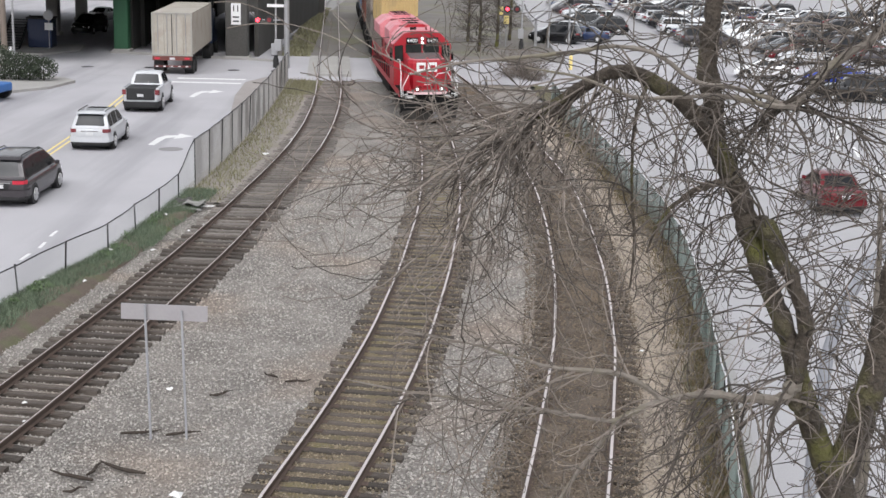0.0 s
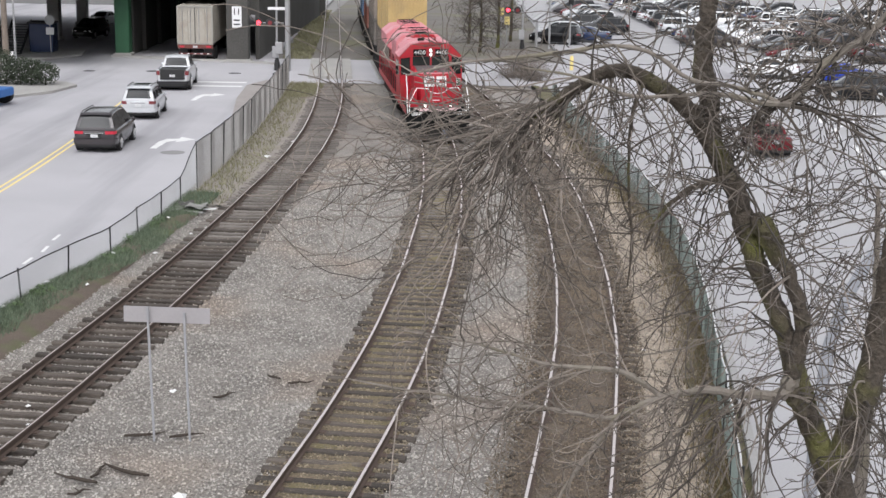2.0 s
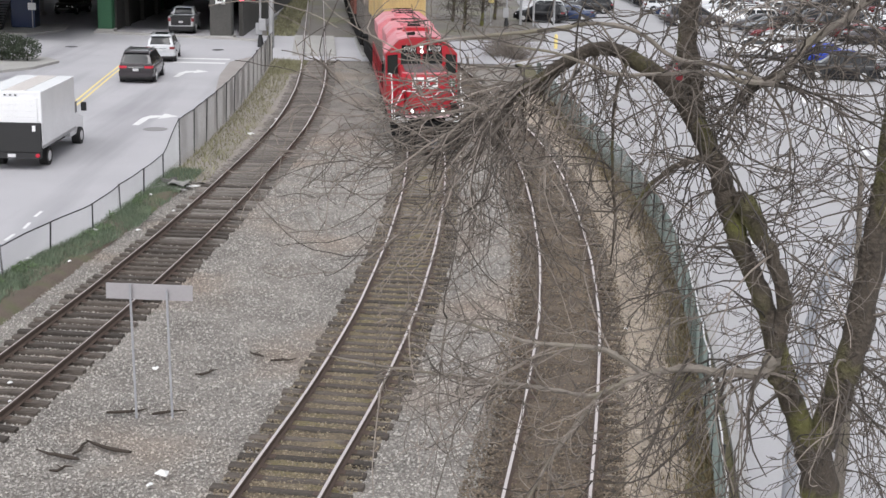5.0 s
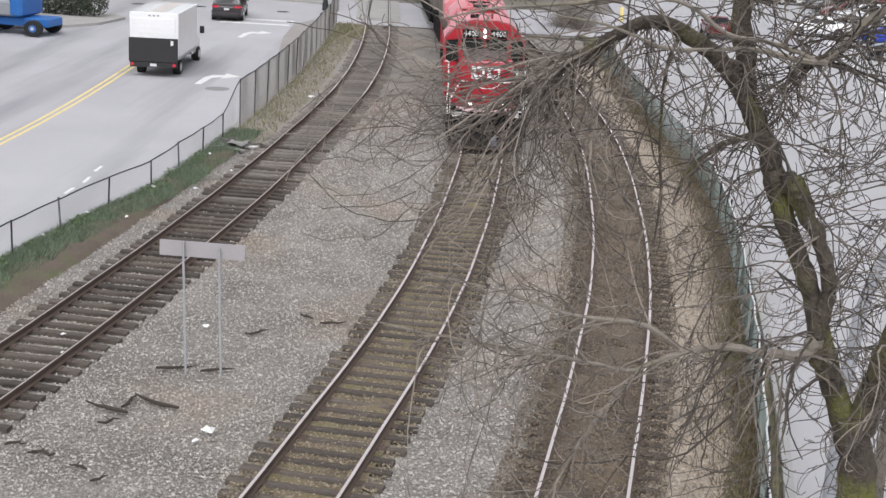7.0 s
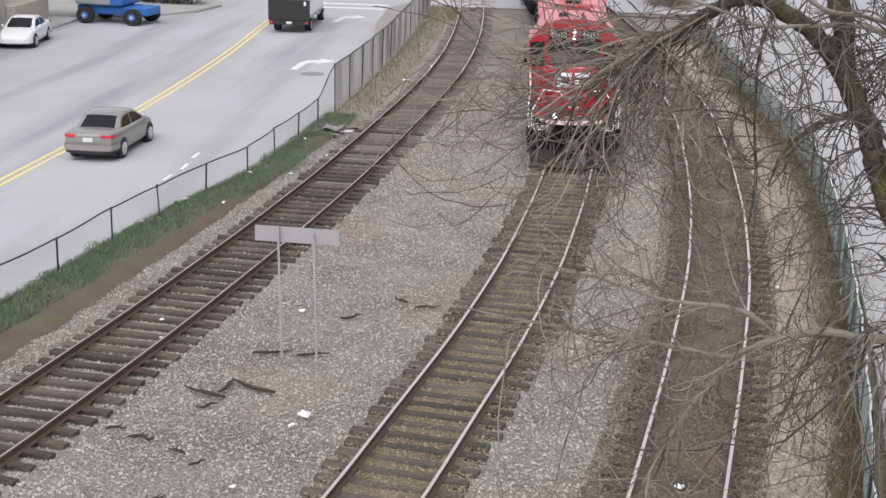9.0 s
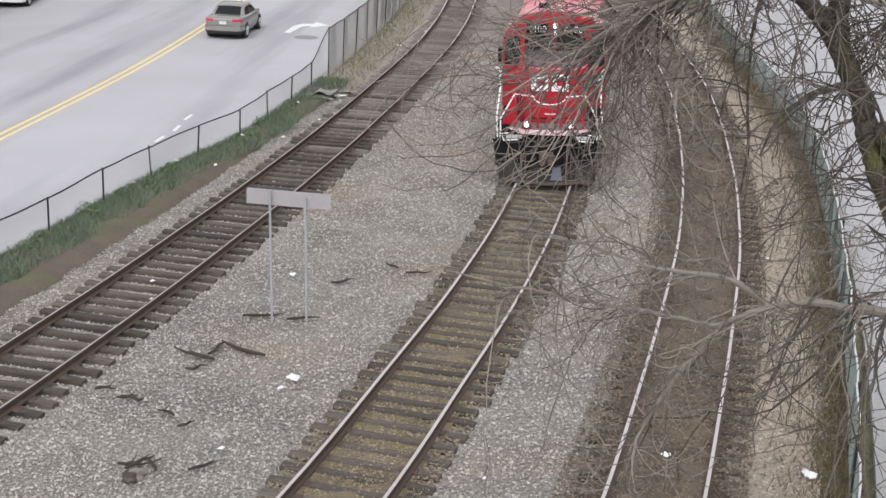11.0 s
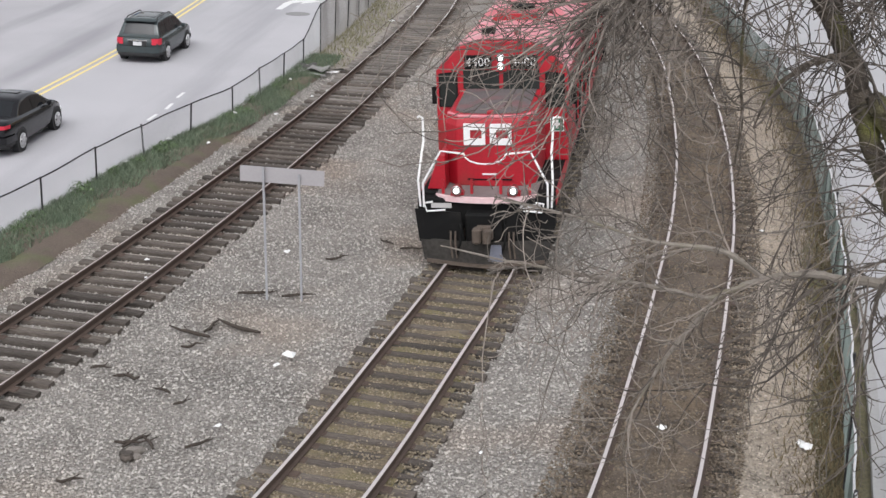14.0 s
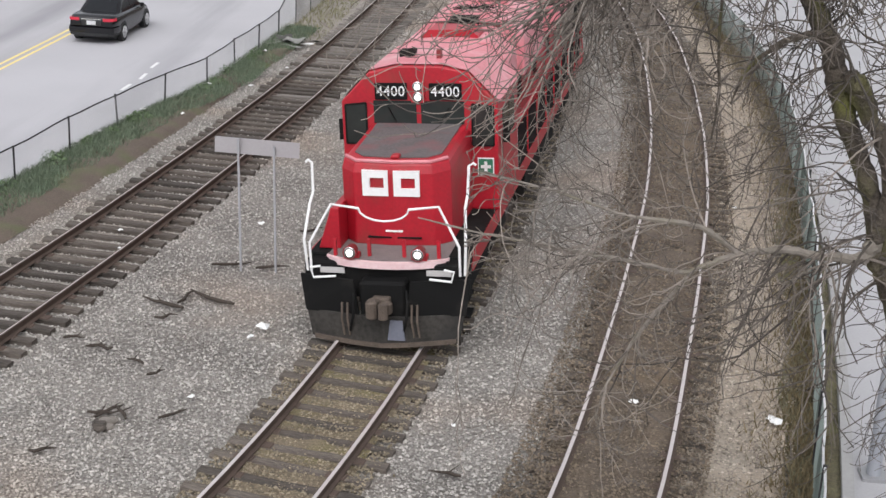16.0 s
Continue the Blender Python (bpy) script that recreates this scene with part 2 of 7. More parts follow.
setting("ground_ballast", bumpy(lambda y: LINE_ROAD_SIDE(y) - (2.1 - 0.75 * min(1, max(0, (y - 45) / 20))), lambda y: FENCE_LOT(y) - 0.6, 4, 93, -0.05, 0.012, 60, 0.4), BALLAST, "pale grey crushed stone railway ballast with brown patches", "ballast", True)
OLIVE = material("mossy_track_dirt", (0.215, 0.17, 0.115), 0.95, dark=(0.08, 0.062, 0.04), scale=1.5, fine=20, amount=0.9, bump=0.8, depth=0.03, stain=(0.17, 0.15, 0.055), stain_scale=0.8)
SOOT = material("oily_track_dirt", (0.155, 0.12, 0.088), 0.95, dark=(0.05, 0.04, 0.034), scale=1.2, fine=20, amount=0.9, bump=0.8, depth=0.03, stain=(0.17, 0.12, 0.07), stain_scale=0.5)
setting("ground_track_bed", bumpy(lambda y: LINE_MIDDLE(y) - 0.95, lambda y: LINE_MIDDLE(y) + 0.95, 4, 90, 0.018, 0.035, 14, 0.4, 1.5), OLIVE, "mossy brown dirt between the ties", "ballast", True)
setting("ground_track_bed", bumpy(lambda y: LINE_LOT_SIDE(y) - 1.08 - 0.30 * noise.noise(Vector((1.7, y * 0.5, 4.0))) - 0.25 * noise.noise(Vector((5.2, y * 1.9, 4.0))), lambda y: LINE_LOT_SIDE(y) + 1.02 + 0.25 * noise.noise(Vector((8.3, y * 0.6, 4.0))) + 0.2 * noise.noise(Vector((2.2, y * 2.3, 4.0))), 4, 90, 0.052, 0.05, 22, 0.2, 1.5, 0.09), SOOT, "dark oily dirt under the lot-side track", "ballast", True)
SAND = material("sandy_gravel", (0.40, 0.335, 0.265), 0.95, dark=(0.21, 0.17, 0.13), scale=1.6, fine=20, amount=0.85, bump=0.7, depth=0.03, stain=(0.30, 0.27, 0.23), stain_scale=0.7)
setting("ground_sand", bumpy(lambda y: LINE_LOT_SIDE(y) + 1.0, lambda y: FENCE_LOT(y) - 0.45, 4, 78, -0.012, 0.03, 12, 0.4, 1.2), SAND, "tan sandy gravel between the lot-side track and the fence", "ballast", True)
DIRTY = material("dirty_ballast", (0.215, 0.20, 0.185), 0.95, dark=(0.06, 0.055, 0.05), scale=0.9, fine=18, amount=0.9, bump=0.9, depth=0.04, stain=(0.12, 0.11, 0.10), stain_scale=0.5)
setting("ground_track_bed", bumpy(lambda y: LINE_ROAD_SIDE(y) - 1.15, lambda y: LINE_ROAD_SIDE(y) + 1.15, 4, 90, -0.055, 0.014, 16, 0.4, 1.5), DIRTY, "dirty grey ballast between the ties", "ballast", True)
GREYVERGE = material("trodden_gravel", (0.33, 0.30, 0.275), 0.95, dark=(0.18, 0.155, 0.135), scale=1.4, fine=16, amount=0.85, bump=0.6, depth=0.03, stain=(0.24, 0.22, 0.16), stain_scale=0.5)
setting("ground_gravel_verge", bumpy(lambda y: FENCE_ROAD(y) - 0.32, lambda y: LINE_ROAD_SIDE(y) - 1.15, 51 + 0.0, 92, 0.02, 0.05, 16, 0.5, 1.2), GREYVERGE, "grey trodden gravel beside the tall part of the fence", "verge", True)
setting("ground_verge", bumpy(lambda y: FENCE_ROAD(y) - 0.35, lambda y: LINE_ROAD_SIDE(y) - (1.98 - 0.75 * min(1, max(0, (y - 45) / 20))), 4, 51.3, 0.09, 0.07, 16, 0.5, 1.2, 0.14), EARTH, "brown earth verge with weeds beside the fence", "verge", True)
setting("ground_lot_bank", bumpy(lambda y: FENCE_LOT(y) - 0.5 - 0.35 * noise.noise(Vector((0.4, y * 0.55, 7.0))) - 0.2 * noise.noise(Vector((3.1, y * 2.1, 7.0))), lambda y: FENCE_LOT(y) + 0.55, 4, 93, 0.0, 0.10, 10, 0.5, 1.0), BANK, "brown earth strip with dead brush along the lot fence", "verge", True)
setting("road", strip(const(-60), lambda y: FENCE_ROAD(y) - 0.3, -10, 92, 0.0), ROAD, "worn pale grey asphalt street", "road")
setting("parking_lot", strip(lambda y: FENCE_LOT(y) + 0.5, const(140), -10, 92, 0.0), LOT, "pale concrete parking lot", "parking lot")
s = Shape().add([(-140, 92, 0.004), (140, 92, 0.004), (140, 108, 0.004), (-140, 108, 0.004)], [(0, 1, 2, 3)])
setting("road_crossing", s, ROAD, "cross street over the railway tracks", "road")
s = Shape().add([(9, 108, 0.0), (160, 108, 0.0), (160, 300, 0.0), (9, 300, 0.0)], [(0, 1, 2, 3)])
setting("parking_lot_far", s, LOT, "pale concrete parking lot with parked cars", "parking lot")
s = Shape().add([(-60, 108, 0.0), (-13.4, 108, 0.0), (-18.0, 300, 0.0), (-60, 300, 0.0)], [(0, 1, 2, 3)])
setting("road_underpass", s, ROAD, "street running on under the overpass", "road")
setting("ground_far_track_bed", bumpy(const(-13.3), const(8.9), 108, 260, -0.02, 0.04, 20, 2.0), material("dark_gravel", (0.20, 0.185, 0.17), 0.95, dark=(0.11, 0.10, 0.09), scale=0.3, fine=12, amount=0.9, bump=0.5, stain=(0.17, 0.17, 0.09), stain_scale=0.15), "dark gravel railway bed beyond the crossing", "ballast")

# ---- tracks ----
RAIL_PROFILE = [(-0.07, 0.0), (0.07, 0.0), (0.07, 0.015), (0.012, 0.035), (0.012, 0.12), (0.036, 0.13), (0.036, 0.158), (-0.036, 0.158), (-0.036, 0.13), (-0.012, 0.12), (-0.012, 0.035), (-0.07, 0.015)]
DUSTYTIE = material("dusty_tie_wood", (0.235, 0.212, 0.192), 0.9, dark=(0.085, 0.073, 0.064), scale=5, fine=42, amount=0.9, bump=0.8, depth=0.02, per_piece=0.3, along=(0.14, 1, 1))
tie_meshes, dusty_tie_meshes = [], []
for k in range(5):
    s = Shape()
    r = random.Random(k)
    rows = []
    for i in range(9):
        x = -1.29 + 2.58 * i / 8
        a, b = 0.112 + r.uniform(-0.012, 0.012), 0.05 + r.uniform(-0.014, 0.008)
        rows.append([(x, -a, -0.12), (x, a, -0.12), (x, a, b - 0.015), (x, a - 0.02, b), (x, -a + 0.02, b - r.uniform(0, 0.01)), (x, -a, b - 0.015)])
    s.loft(rows)
    tie_meshes.append(s.mesh("tie", TIE))
    dusty_tie_meshes.append(s.mesh("tie", DUSTYTIE))


def heading(line, y):
    return math.atan2(line(y + 0.3) - line(y - 0.3), 0.6)


def track(line, y0, y1, label, tie_end, seed, worn):
    r = random.Random(seed)
    top = thing("railway_track", label, "railway track", "tracks")
    tagged(top, kind="structure")
    for side in (-1, 1):
        rings, head, n = [], [], int((y1 - y0) / 1.0)
        for i in range(n + 1):
            y = y0 + (y1 - y0) * i / n
            a = heading(line, y)
            cx, cy = line(y) + side * 0.753 * math.cos(a), y - side * 0.753 * math.sin(a)
            wob = 0.006 * math.sin(y * 0.9 + seed)
            rings.append([(cx + (px + wob) * math.cos(a), cy - px * math.sin(a), pz + 0.055) for px, pz in RAIL_PROFILE])
            head.append([(cx + (px + wob) * math.cos(a), cy - px * math.sin(a), pz) for px, pz in (((-0.029, 0.2145), (-0.022, 0.2165), (0.022, 0.2165), (0.029, 0.2145)) if worn or y > 62 else ((-0.012, 0.2145), (-0.010, 0.2165), (0.010, 0.2165), (0.012, 0.2145)))])
        rail = part("rail", Shape().loft(rings), RAIL, top, "rusty steel rail")
        part("rail_head", Shape().loft(head, False, False), RAILTOP, rail, "running surface worn bright, with sky sheen in its colour")
    plates, y = Shape(), y0 + 0.3
    while y < tie_end:
        a = heading(line, y) + r.gauss(0, 0.018)
        ob = new("tie", (dusty_tie_meshes if y > 46 + r.uniform(-6, 6) else tie_meshes)[r.randrange(5)])
        ob.parent = top
        ob.matrix_basis = Matrix.Translation((line(y) + r.gauss(0, 0.035), y, r.uniform(-0.012, 0.006))) @ Matrix.Rotation(-a, 4, "Z")
        for side in (-1, 1):
            m = ob.matrix_basis @ Matrix.Translation((side * 0.753, 0, 0.045))
            plates.add([tuple(m @ Vector(q)) for q in ((-0.17, -0.09, 0), (0.17, -0.09, 0), (0.17, 0.09, 0), (-0.17, 0.09, 0), (-0.15, -0.08, 0.022), (0.15, -0.08, 0.022), (0.15, 0.08, 0.022), (-0.15, 0.08, 0.022))],
                       [(4, 5, 6, 7), (0, 1, 5, 4), (1, 2, 6, 5), (2, 3, 7, 6), (3, 0, 4, 7)])
        y += 0.51 * r.uniform(0.93, 1.07)
    tagged(part("tie_plates", plates, RAIL, top, "rusty tie plates"), kind="stuff")
    return top


track(LINE_ROAD_SIDE, 4, 240, "rusty curved railway track on weathered wooden ties beside the street", 92, 1, False)
track(LINE_MIDDLE, 4, 240, "railway track with mossy wooden ties that the train runs on", 92, 2, True)
track(LINE_LOT_SIDE, 4, 104, "little used curved track on dirty ties beside the lot", 92, 3, True)

# ---- the train ----
RED = material("weathered_red_paint", (0.43, 0.009, 0.022), 0.42, dark=(0.26, 0.007, 0.016), scale=1.2, fine=18, amount=0.8, bump=0.08, stain=(0.22, 0.035, 0.03), stain_scale=1.1)
FADED = material("sun_faded_red_paint", (0.66, 0.25, 0.28), 0.5, dark=(0.50, 0.14, 0.16), scale=0.9, fine=10, amount=0.8, bump=0.08, stain=(0.68, 0.42, 0.44), stain_scale=0.9)
BLACKPAINT = material("dirty_black_paint", (0.009, 0.0088, 0.0088), 0.8, spec=0.12, dark=(0.008, 0.008, 0.008), scale=1.5, fine=14, amount=0.7, bump=0.15, stain=(0.03, 0.027, 0.025), stain_scale=1.3)
PLOW = material("dusty_plow_steel", (0.056, 0.051, 0.046), 0.85, spec=0.15, dark=(0.014, 0.013, 0.012), scale=1.3, fine=12, amount=0.9, bump=0.12, stain=(0.035, 0.033, 0.032), stain_scale=1.6)
GREYTOP = material("antiglare_grey_paint", (0.135, 0.115, 0.115), 0.8, dark=(0.07, 0.06, 0.06), scale=2.5, fine=20, amount=0.9, bump=0.1, stain=(0.20, 0.07, 0.075), stain_scale=1.6)
WHITE = material("white_paint", (0.80, 0.80, 0.80), 0.5, dark=(0.62, 0.61, 0.60), scale=3, fine=20, amount=0.5, bump=0.05)
RUST = material("rusty_casting", (0.125, 0.095, 0.075), 0.85, dark=(0.05, 0.038, 0.03), scale=6, fine=40, amount=0.9, bump=0.5)
GLASS_DARK = material("dark_glass", (0.026, 0.030, 0.028), 0.05, dark=(0.012, 0.014, 0.015), scale=2, fine=5, amount=0.5, bump=0.0)
LAMP = glow("lit_headlamp", (1.0, 0.95, 0.88), 2.2)
CHROME = material("lamp_rim", (0.5, 0.5, 0.5), 0.25, metal=0.9, dark=(0.3, 0.3, 0.3), scale=6, fine=20, bump=0.0)
LENS = glow("lamp_lens", (0.75, 0.75, 0.74), 0.35)
GREEN = material("green_paint", (0.03, 0.16, 0.09), 0.6, dark=(0.02, 0.10, 0.06), scale=2, fine=20, amount=0.6, bump=0.1)

loco = thing("locomotive", "red diesel locomotive with black snowplow, white handrails and faded roof", "locomotive")


loco.scale = (1, 1, 1.03)


def sym(outline):
    """Right half outline (x, z) from the bottom up, mirrored."""
    return outline + [(-x, z) for x, z in reversed(outline)]


# plow: a shallow V whose wings narrow downwards
def plow_blade(z0, z1):
    rows = []
    for x in (-1.56, -1.45, -1.0, -0.6, -0.35, 0.0, 0.35, 0.6, 1.0, 1.45, 1.56):
        k = abs(x) / 1.56
        y = 0.02 + 0.26 * k ** 1.6
        ring = []
        for u, back in ((0.0, 0), (0.5, 0), (1.0, 0), (1.0, 1), (0.5, 1), (0.0, 1)):
            z = z0 + (z1 - z0) * u
            h = (z - 0.25) / 1.13
            ring.append((x * (0.87 + 0.13 * h), y - 0.06 + 0.16 * h + 0.05 * back, z + 0.05 * k * (1 - h)))
        rows.append(ring)
    return Shape().loft(rows)


plow = part("snowplow", plow_blade(0.25, 0.76), PLOW, loco, "dusty black steel snowplow", bevel=0.012)
for sx in (-1, 1):
    wing = [(sx * x, y, z) for x, y, z in ((0.42, 0.075, 0.75), (0.52, 0.12, 1.38), (1.56, 0.38, 1.38), (1.465, 0.275, 0.75))]
    part("plow_wing", Shape().loft([wing, [(x, y + 0.05, z) for x, y, z in wing]]), BLACKPAINT, plow, "black upper wing of the plow")
part("plow_edge", Shape().loft([[(x * 0.865, 0.02 + 0.26 * (abs(x) / 1.56) ** 1.6 - 0.085 + d, z + 0.05 * abs(x) / 1.56) for d, z in ((0, 0.22), (0, 0.30), (0.03, 0.30), (0.03, 0.22))] for x in (-1.5, -1.0, -0.5, 0, 0.5, 1.0, 1.5)]), RUST, plow, "worn lower edge")
for sx in (-0.72, -0.62, 0.55, 0.65):
    part("plow_step", Shape().tube([(sx, 0.04, 1.0), (sx, -0.02, 0.72), (sx + 0.03, 0.0, 0.42)], 0.022, 6), RUST, plow)
part("plow_patch", Shape().prism_y([(0.1, 0.36), (0.42, 0.36), (0.38, 0.72), (0.16, 0.72)], -0.03, 0.0), material("worn_blue_grey", (0.16, 0.17, 0.21), 0.5, dark=(0.1, 0.1, 0.13), scale=3, fine=20), plow)
# coupler
c = Shape().box(-0.16, 0.16, -0.02, 0.7, 0.84, 1.12, 0.02)
c.box(-0.22, -0.02, -0.28, -0.02, 0.80, 1.14, 0.04)
c.tube([(0.10, -0.26, 0.84), (0.10, -0.26, 1.10)], 0.09, 10)
c.box(0.02, 0.22, -0.16, 0.0, 0.86, 1.08, 0.03)
part("coupler", c, RUST, loco, "rusty knuckle coupler")
part("coupler_pocket", Shape().box(-0.42, 0.42, 0.12, 0.62, 0.66, 1.36, 0.05), BLACKPAINT, loco)
for sx in (-0.55, 0.42):
    part("air_hose", Shape().tube([(sx, 0.2, 1.2), (sx + 0.06, 0.02, 1.05), (sx + 0.04, -0.04, 0.75), (sx - 0.04, 0.0, 0.5)], 0.025, 6), BLACKPAINT, loco)
# frame, platform, steps
part("platform", Shape().box(-1.5, 1.5, 0.75, 20.3, 1.52, 1.66, 0.02), BLACKPAINT, loco)
part("pilot_beam", Shape().box(-1.5, 1.5, 0.45, 0.8, 0.95, 1.6, 0.03), BLACKPAINT, loco)
rows = []
for i in range(11):
    u = -1 + i / 5
    y = 0.62 - 0.34 * (1 - u * u) ** 0.7
    rows.append([(u * 1.12, y, 1.54), (u * 1.12, y + 0.09, 1.54), (u * 1.12, y + 0.09, 1.66), (u * 1.12, y, 1.66)])
part("anticlimber", Shape().loft(rows), material("faded_pink_paint", (0.74, 0.56, 0.57), 0.6, dark=(0.55, 0.28, 0.29), scale=3, fine=15), loco, "faded curved anticlimber plate")
part("deck_plate", Shape().prism_z([(-1.1, 0.66), (-0.6, 0.42), (0.6, 0.42), (1.1, 0.66), (1.1, 1.7), (-1.1, 1.7)], 1.645, 1.67), material("dusty_deck", (0.20, 0.165, 0.16), 0.85, dark=(0.10, 0.08, 0.08), scale=3, fine=20), loco)
for sx in (-1, 1):
    for k in range(3):
        part("step", Shape().box(min(sx * 1.12, sx * 1.5), max(sx * 1.12, sx * 1.5), 0.5, 0.95, 0.62 + 0.34 * k, 0.66 + 0.34 * k), BLACKPAINT, loco)
    part("step_guard", Shape().box(min(sx * 1.08, sx * 1.12), max(sx * 1.08, sx * 1.12), 0.5, 1.1, 0.6, 1.62), BLACKPAINT, loco)
# ditch lights
for sx in (-0.62, 0.62):
    body = part("ditch_light", Shape().tube([(sx, 0.34, 1.80), (sx, 0.58, 1.80)], [0.125, 0.10], 14), material("maroon_paint", (0.20, 0.018, 0.02), 0.5), loco)
    part("bracket", Shape().box(sx - 0.14, sx + 0.14, 0.46, 0.62, 1.66, 1.75), RED, body)
    part("lens", Shape().tube([(sx, 0.325, 1.80), (sx, 0.345, 1.80)], [0.060, 0.070], 14), LAMP, body, "lit round lamp")
    part("lamp_rim", Shape().tube([(sx, 0.333, 1.80), (sx, 0.343, 1.80)], [0.095, 0.11], 14), CHROME, body)
for sx in (-0.95, -0.32, 0.32, 0.95):
    part("stanchion", Shape().box(sx - 0.03, sx + 0.03, 0.58, 0.64, 1.66, 1.98), RED, loco)
# short hood
NOSE_Y, CAB_Y = 1.28, 3.65
n = Shape()
NOSE = [(-1.02, 0.30), (-0.74, 0.02), (0.0, -0.05), (0.74, 0.02), (1.02, 0.30), (1.02, CAB_Y - NOSE_Y), (-1.02, CAB_Y - NOSE_Y)]
n.loft([[(x * sc, NOSE_Y + y + ins, z + (0.10 * max(0.0, y) / 2.1 if z > 2.9 else 0.0)) for x, y in NOSE] for z, sc, ins in ((1.66, 1.0, 0.0), (2.98, 1.0, 0.0), (3.12, 0.97, 0.035), (3.20, 0.90, 0.10))])
nose = part("short_hood", n, RED, loco, "red low nose with set-back corners", bevel=0.03)
part("nose_top", Shape().loft([[(x * 0.80, NOSE_Y + y * 0.9 + 0.24, z + 0.10 * max(0.0, y) / 2.1) for x, y in NOSE[:5]] + [(x * 0.84, CAB_Y, z + 0.105) for x in (1.0, -1.0)] for z in (3.19, 3.222)]), GREYTOP, nose, "dull grey antiglare top")
part("nose_rim", Shape().tube([(x * 0.93, NOSE_Y + y + 0.07, 3.185 + 0.05 * max(0.0, y)) for x, y in NOSE[:5]], 0.035, 6), FADED, nose, "sun-faded edge of the nose")
part("nose_hatch", Shape().box(-0.06, 0.1, NOSE_Y + 0.14, NOSE_Y + 0.34, 3.2, 3.27, 0.02), RED, nose)
part("nose_door_seam", Shape().box(-0.5, 0.5, NOSE_Y - 0.045, NOSE_Y + 0.004, 1.80, 1.83), BLACKPAINT, nose)
part("nose_label", Shape().box(-0.16, 0.16, NOSE_Y - 0.056, NOSE_Y + 0.004, 1.92, 1.955), WHITE, nose)
# emblem: two plain hollow blocks
e, e2 = Shape(), Shape()
EM = NOSE_Y - 0.055
for x0, x1, z0, z1 in ((-0.56, -0.42, 2.48, 2.90), (-0.42, -0.08, 2.48, 2.61), (-0.42, -0.08, 2.78, 2.90), (-0.16, -0.08, 2.61, 2.78), (0.02, 0.16, 2.48, 2.90), (0.16, 0.50, 2.48, 2.61), (0.16, 0.50, 2.78, 2.90), (0.42, 0.50, 2.61, 2.78)):
    (e if x1 < 0 else e2).box(x0, x1, EM, NOSE_Y + 0.02, 2.48 + (z0 - 2.48) * 1.1 + 0.10, 2.48 + (z1 - 2.48) * 1.1 + 0.10)
part("emblem", e, WHITE, nose, "white hollow block")
part("emblem", e2, WHITE, nose, "white hollow block")
# cab
side = [(1.55, 1.66), (1.55, 3.74), (0.98, 4.30), (0.45, 4.42)]
cab = part("cab", Shape().prism_y(sym(side), CAB_Y, 6.2), RED, loco, "red crew cab", bevel=0.03)
part("cab_roof", Shape().loft([[(x, y, z + 0.012) for x, z in ((1.58, 3.73), (0.99, 4.31), (0.45, 4.43), (-0.45, 4.43), (-0.99, 4.31), (-1.58, 3.73))] for y in (CAB_Y + 0.1, 6.25)], False, False), FADED, cab, "sun-faded pink roof")
FW = CAB_Y - 0.012
for sx in (-1, 1):
    w = part("windshield", Shape().box(min(sx * 0.045, sx * 0.90), max(sx * 0.045, sx * 0.90), FW, CAB_Y + 0.02, 3.32, 3.76), GLASS_DARK, cab, "dark windshield")
    part("wiper", Shape().rod((sx * 0.45, FW - 0.02, 3.36), (sx * 0.6, FW - 0.02, 3.64), 0.012), BLACKPAINT, w)
    w = part("front_window", Shape().prism_y([(sx * 1.06, 2.93), (sx * 1.46, 2.93), (sx * 1.46, 3.66), (sx * 1.06, 3.70)], FW, CAB_Y + 0.02), GLASS_DARK, cab)
    f = Shape()
    for a, b in (((1.05, 2.92), (1.47, 2.92)), ((1.47, 2.92), (1.47, 3.67)), ((1.47, 3.67), (1.05, 3.71)), ((1.05, 3.71), (1.05, 2.92))):
        f.rod((sx * a[0], FW, a[1]), (sx * b[0], FW, b[1]), 0.022, 4)
    part("window_gasket", f, BLACKPAINT, w)
    nb = part("number_board", Shape().box(min(sx * 0.22, sx * 0.86), max(sx * 0.22, sx * 0.86), FW - 0.03, CAB_Y + 0.02, 3.78, 4.10, 0.01), BLACKPAINT, cab, "black number board with white digits")
    for k, ch in enumerate("4400"):
        t = bpy.data.curves.new("digit", "FONT")
        t.body, t.size, t.align_x, t.align_y, t.extrude = ch, 0.27, "CENTER", "CENTER", 0.004
        tob = new("digit_curve", t)
        dm = bpy.data.meshes.new_from_object(tob.evaluated_get(bpy.context.evaluated_depsgraph_get()))
        bpy.data.objects.remove(tob)
        dm.materials.append(WHITE)
        d = new("digit", dm)
        d.parent = nb
        d.matrix_basis = Matrix.Translation((sx * 0.54 + (k - 1.5) * 0.145, FW - 0.036, 3.94)) @ Matrix.Rotation(radians(90), 4, "X")
    sw = Shape()
    for y0, y1 in ((4.2, 4.9), (4.98, 5.7)):
        sw.box(min(sx * 1.545, sx * 1.562), max(sx * 1.545, sx * 1.562), y0, y1, 2.85, 3.5)
    part("side_window", sw, GLASS_DARK, cab)
    part("side_mirror", Shape().box(min(sx * 1.6, sx * 1.72), max(sx * 1.6, sx * 1.72), 4.0, 4.06, 2.9, 3.3), BLACKPAINT, cab)
hl = part("headlight", Shape().prism_y([(-0.13, 3.74), (0.13, 3.74), (0.13, 4.14), (-0.13, 4.14)], FW - 0.05, CAB_Y), RED, cab)
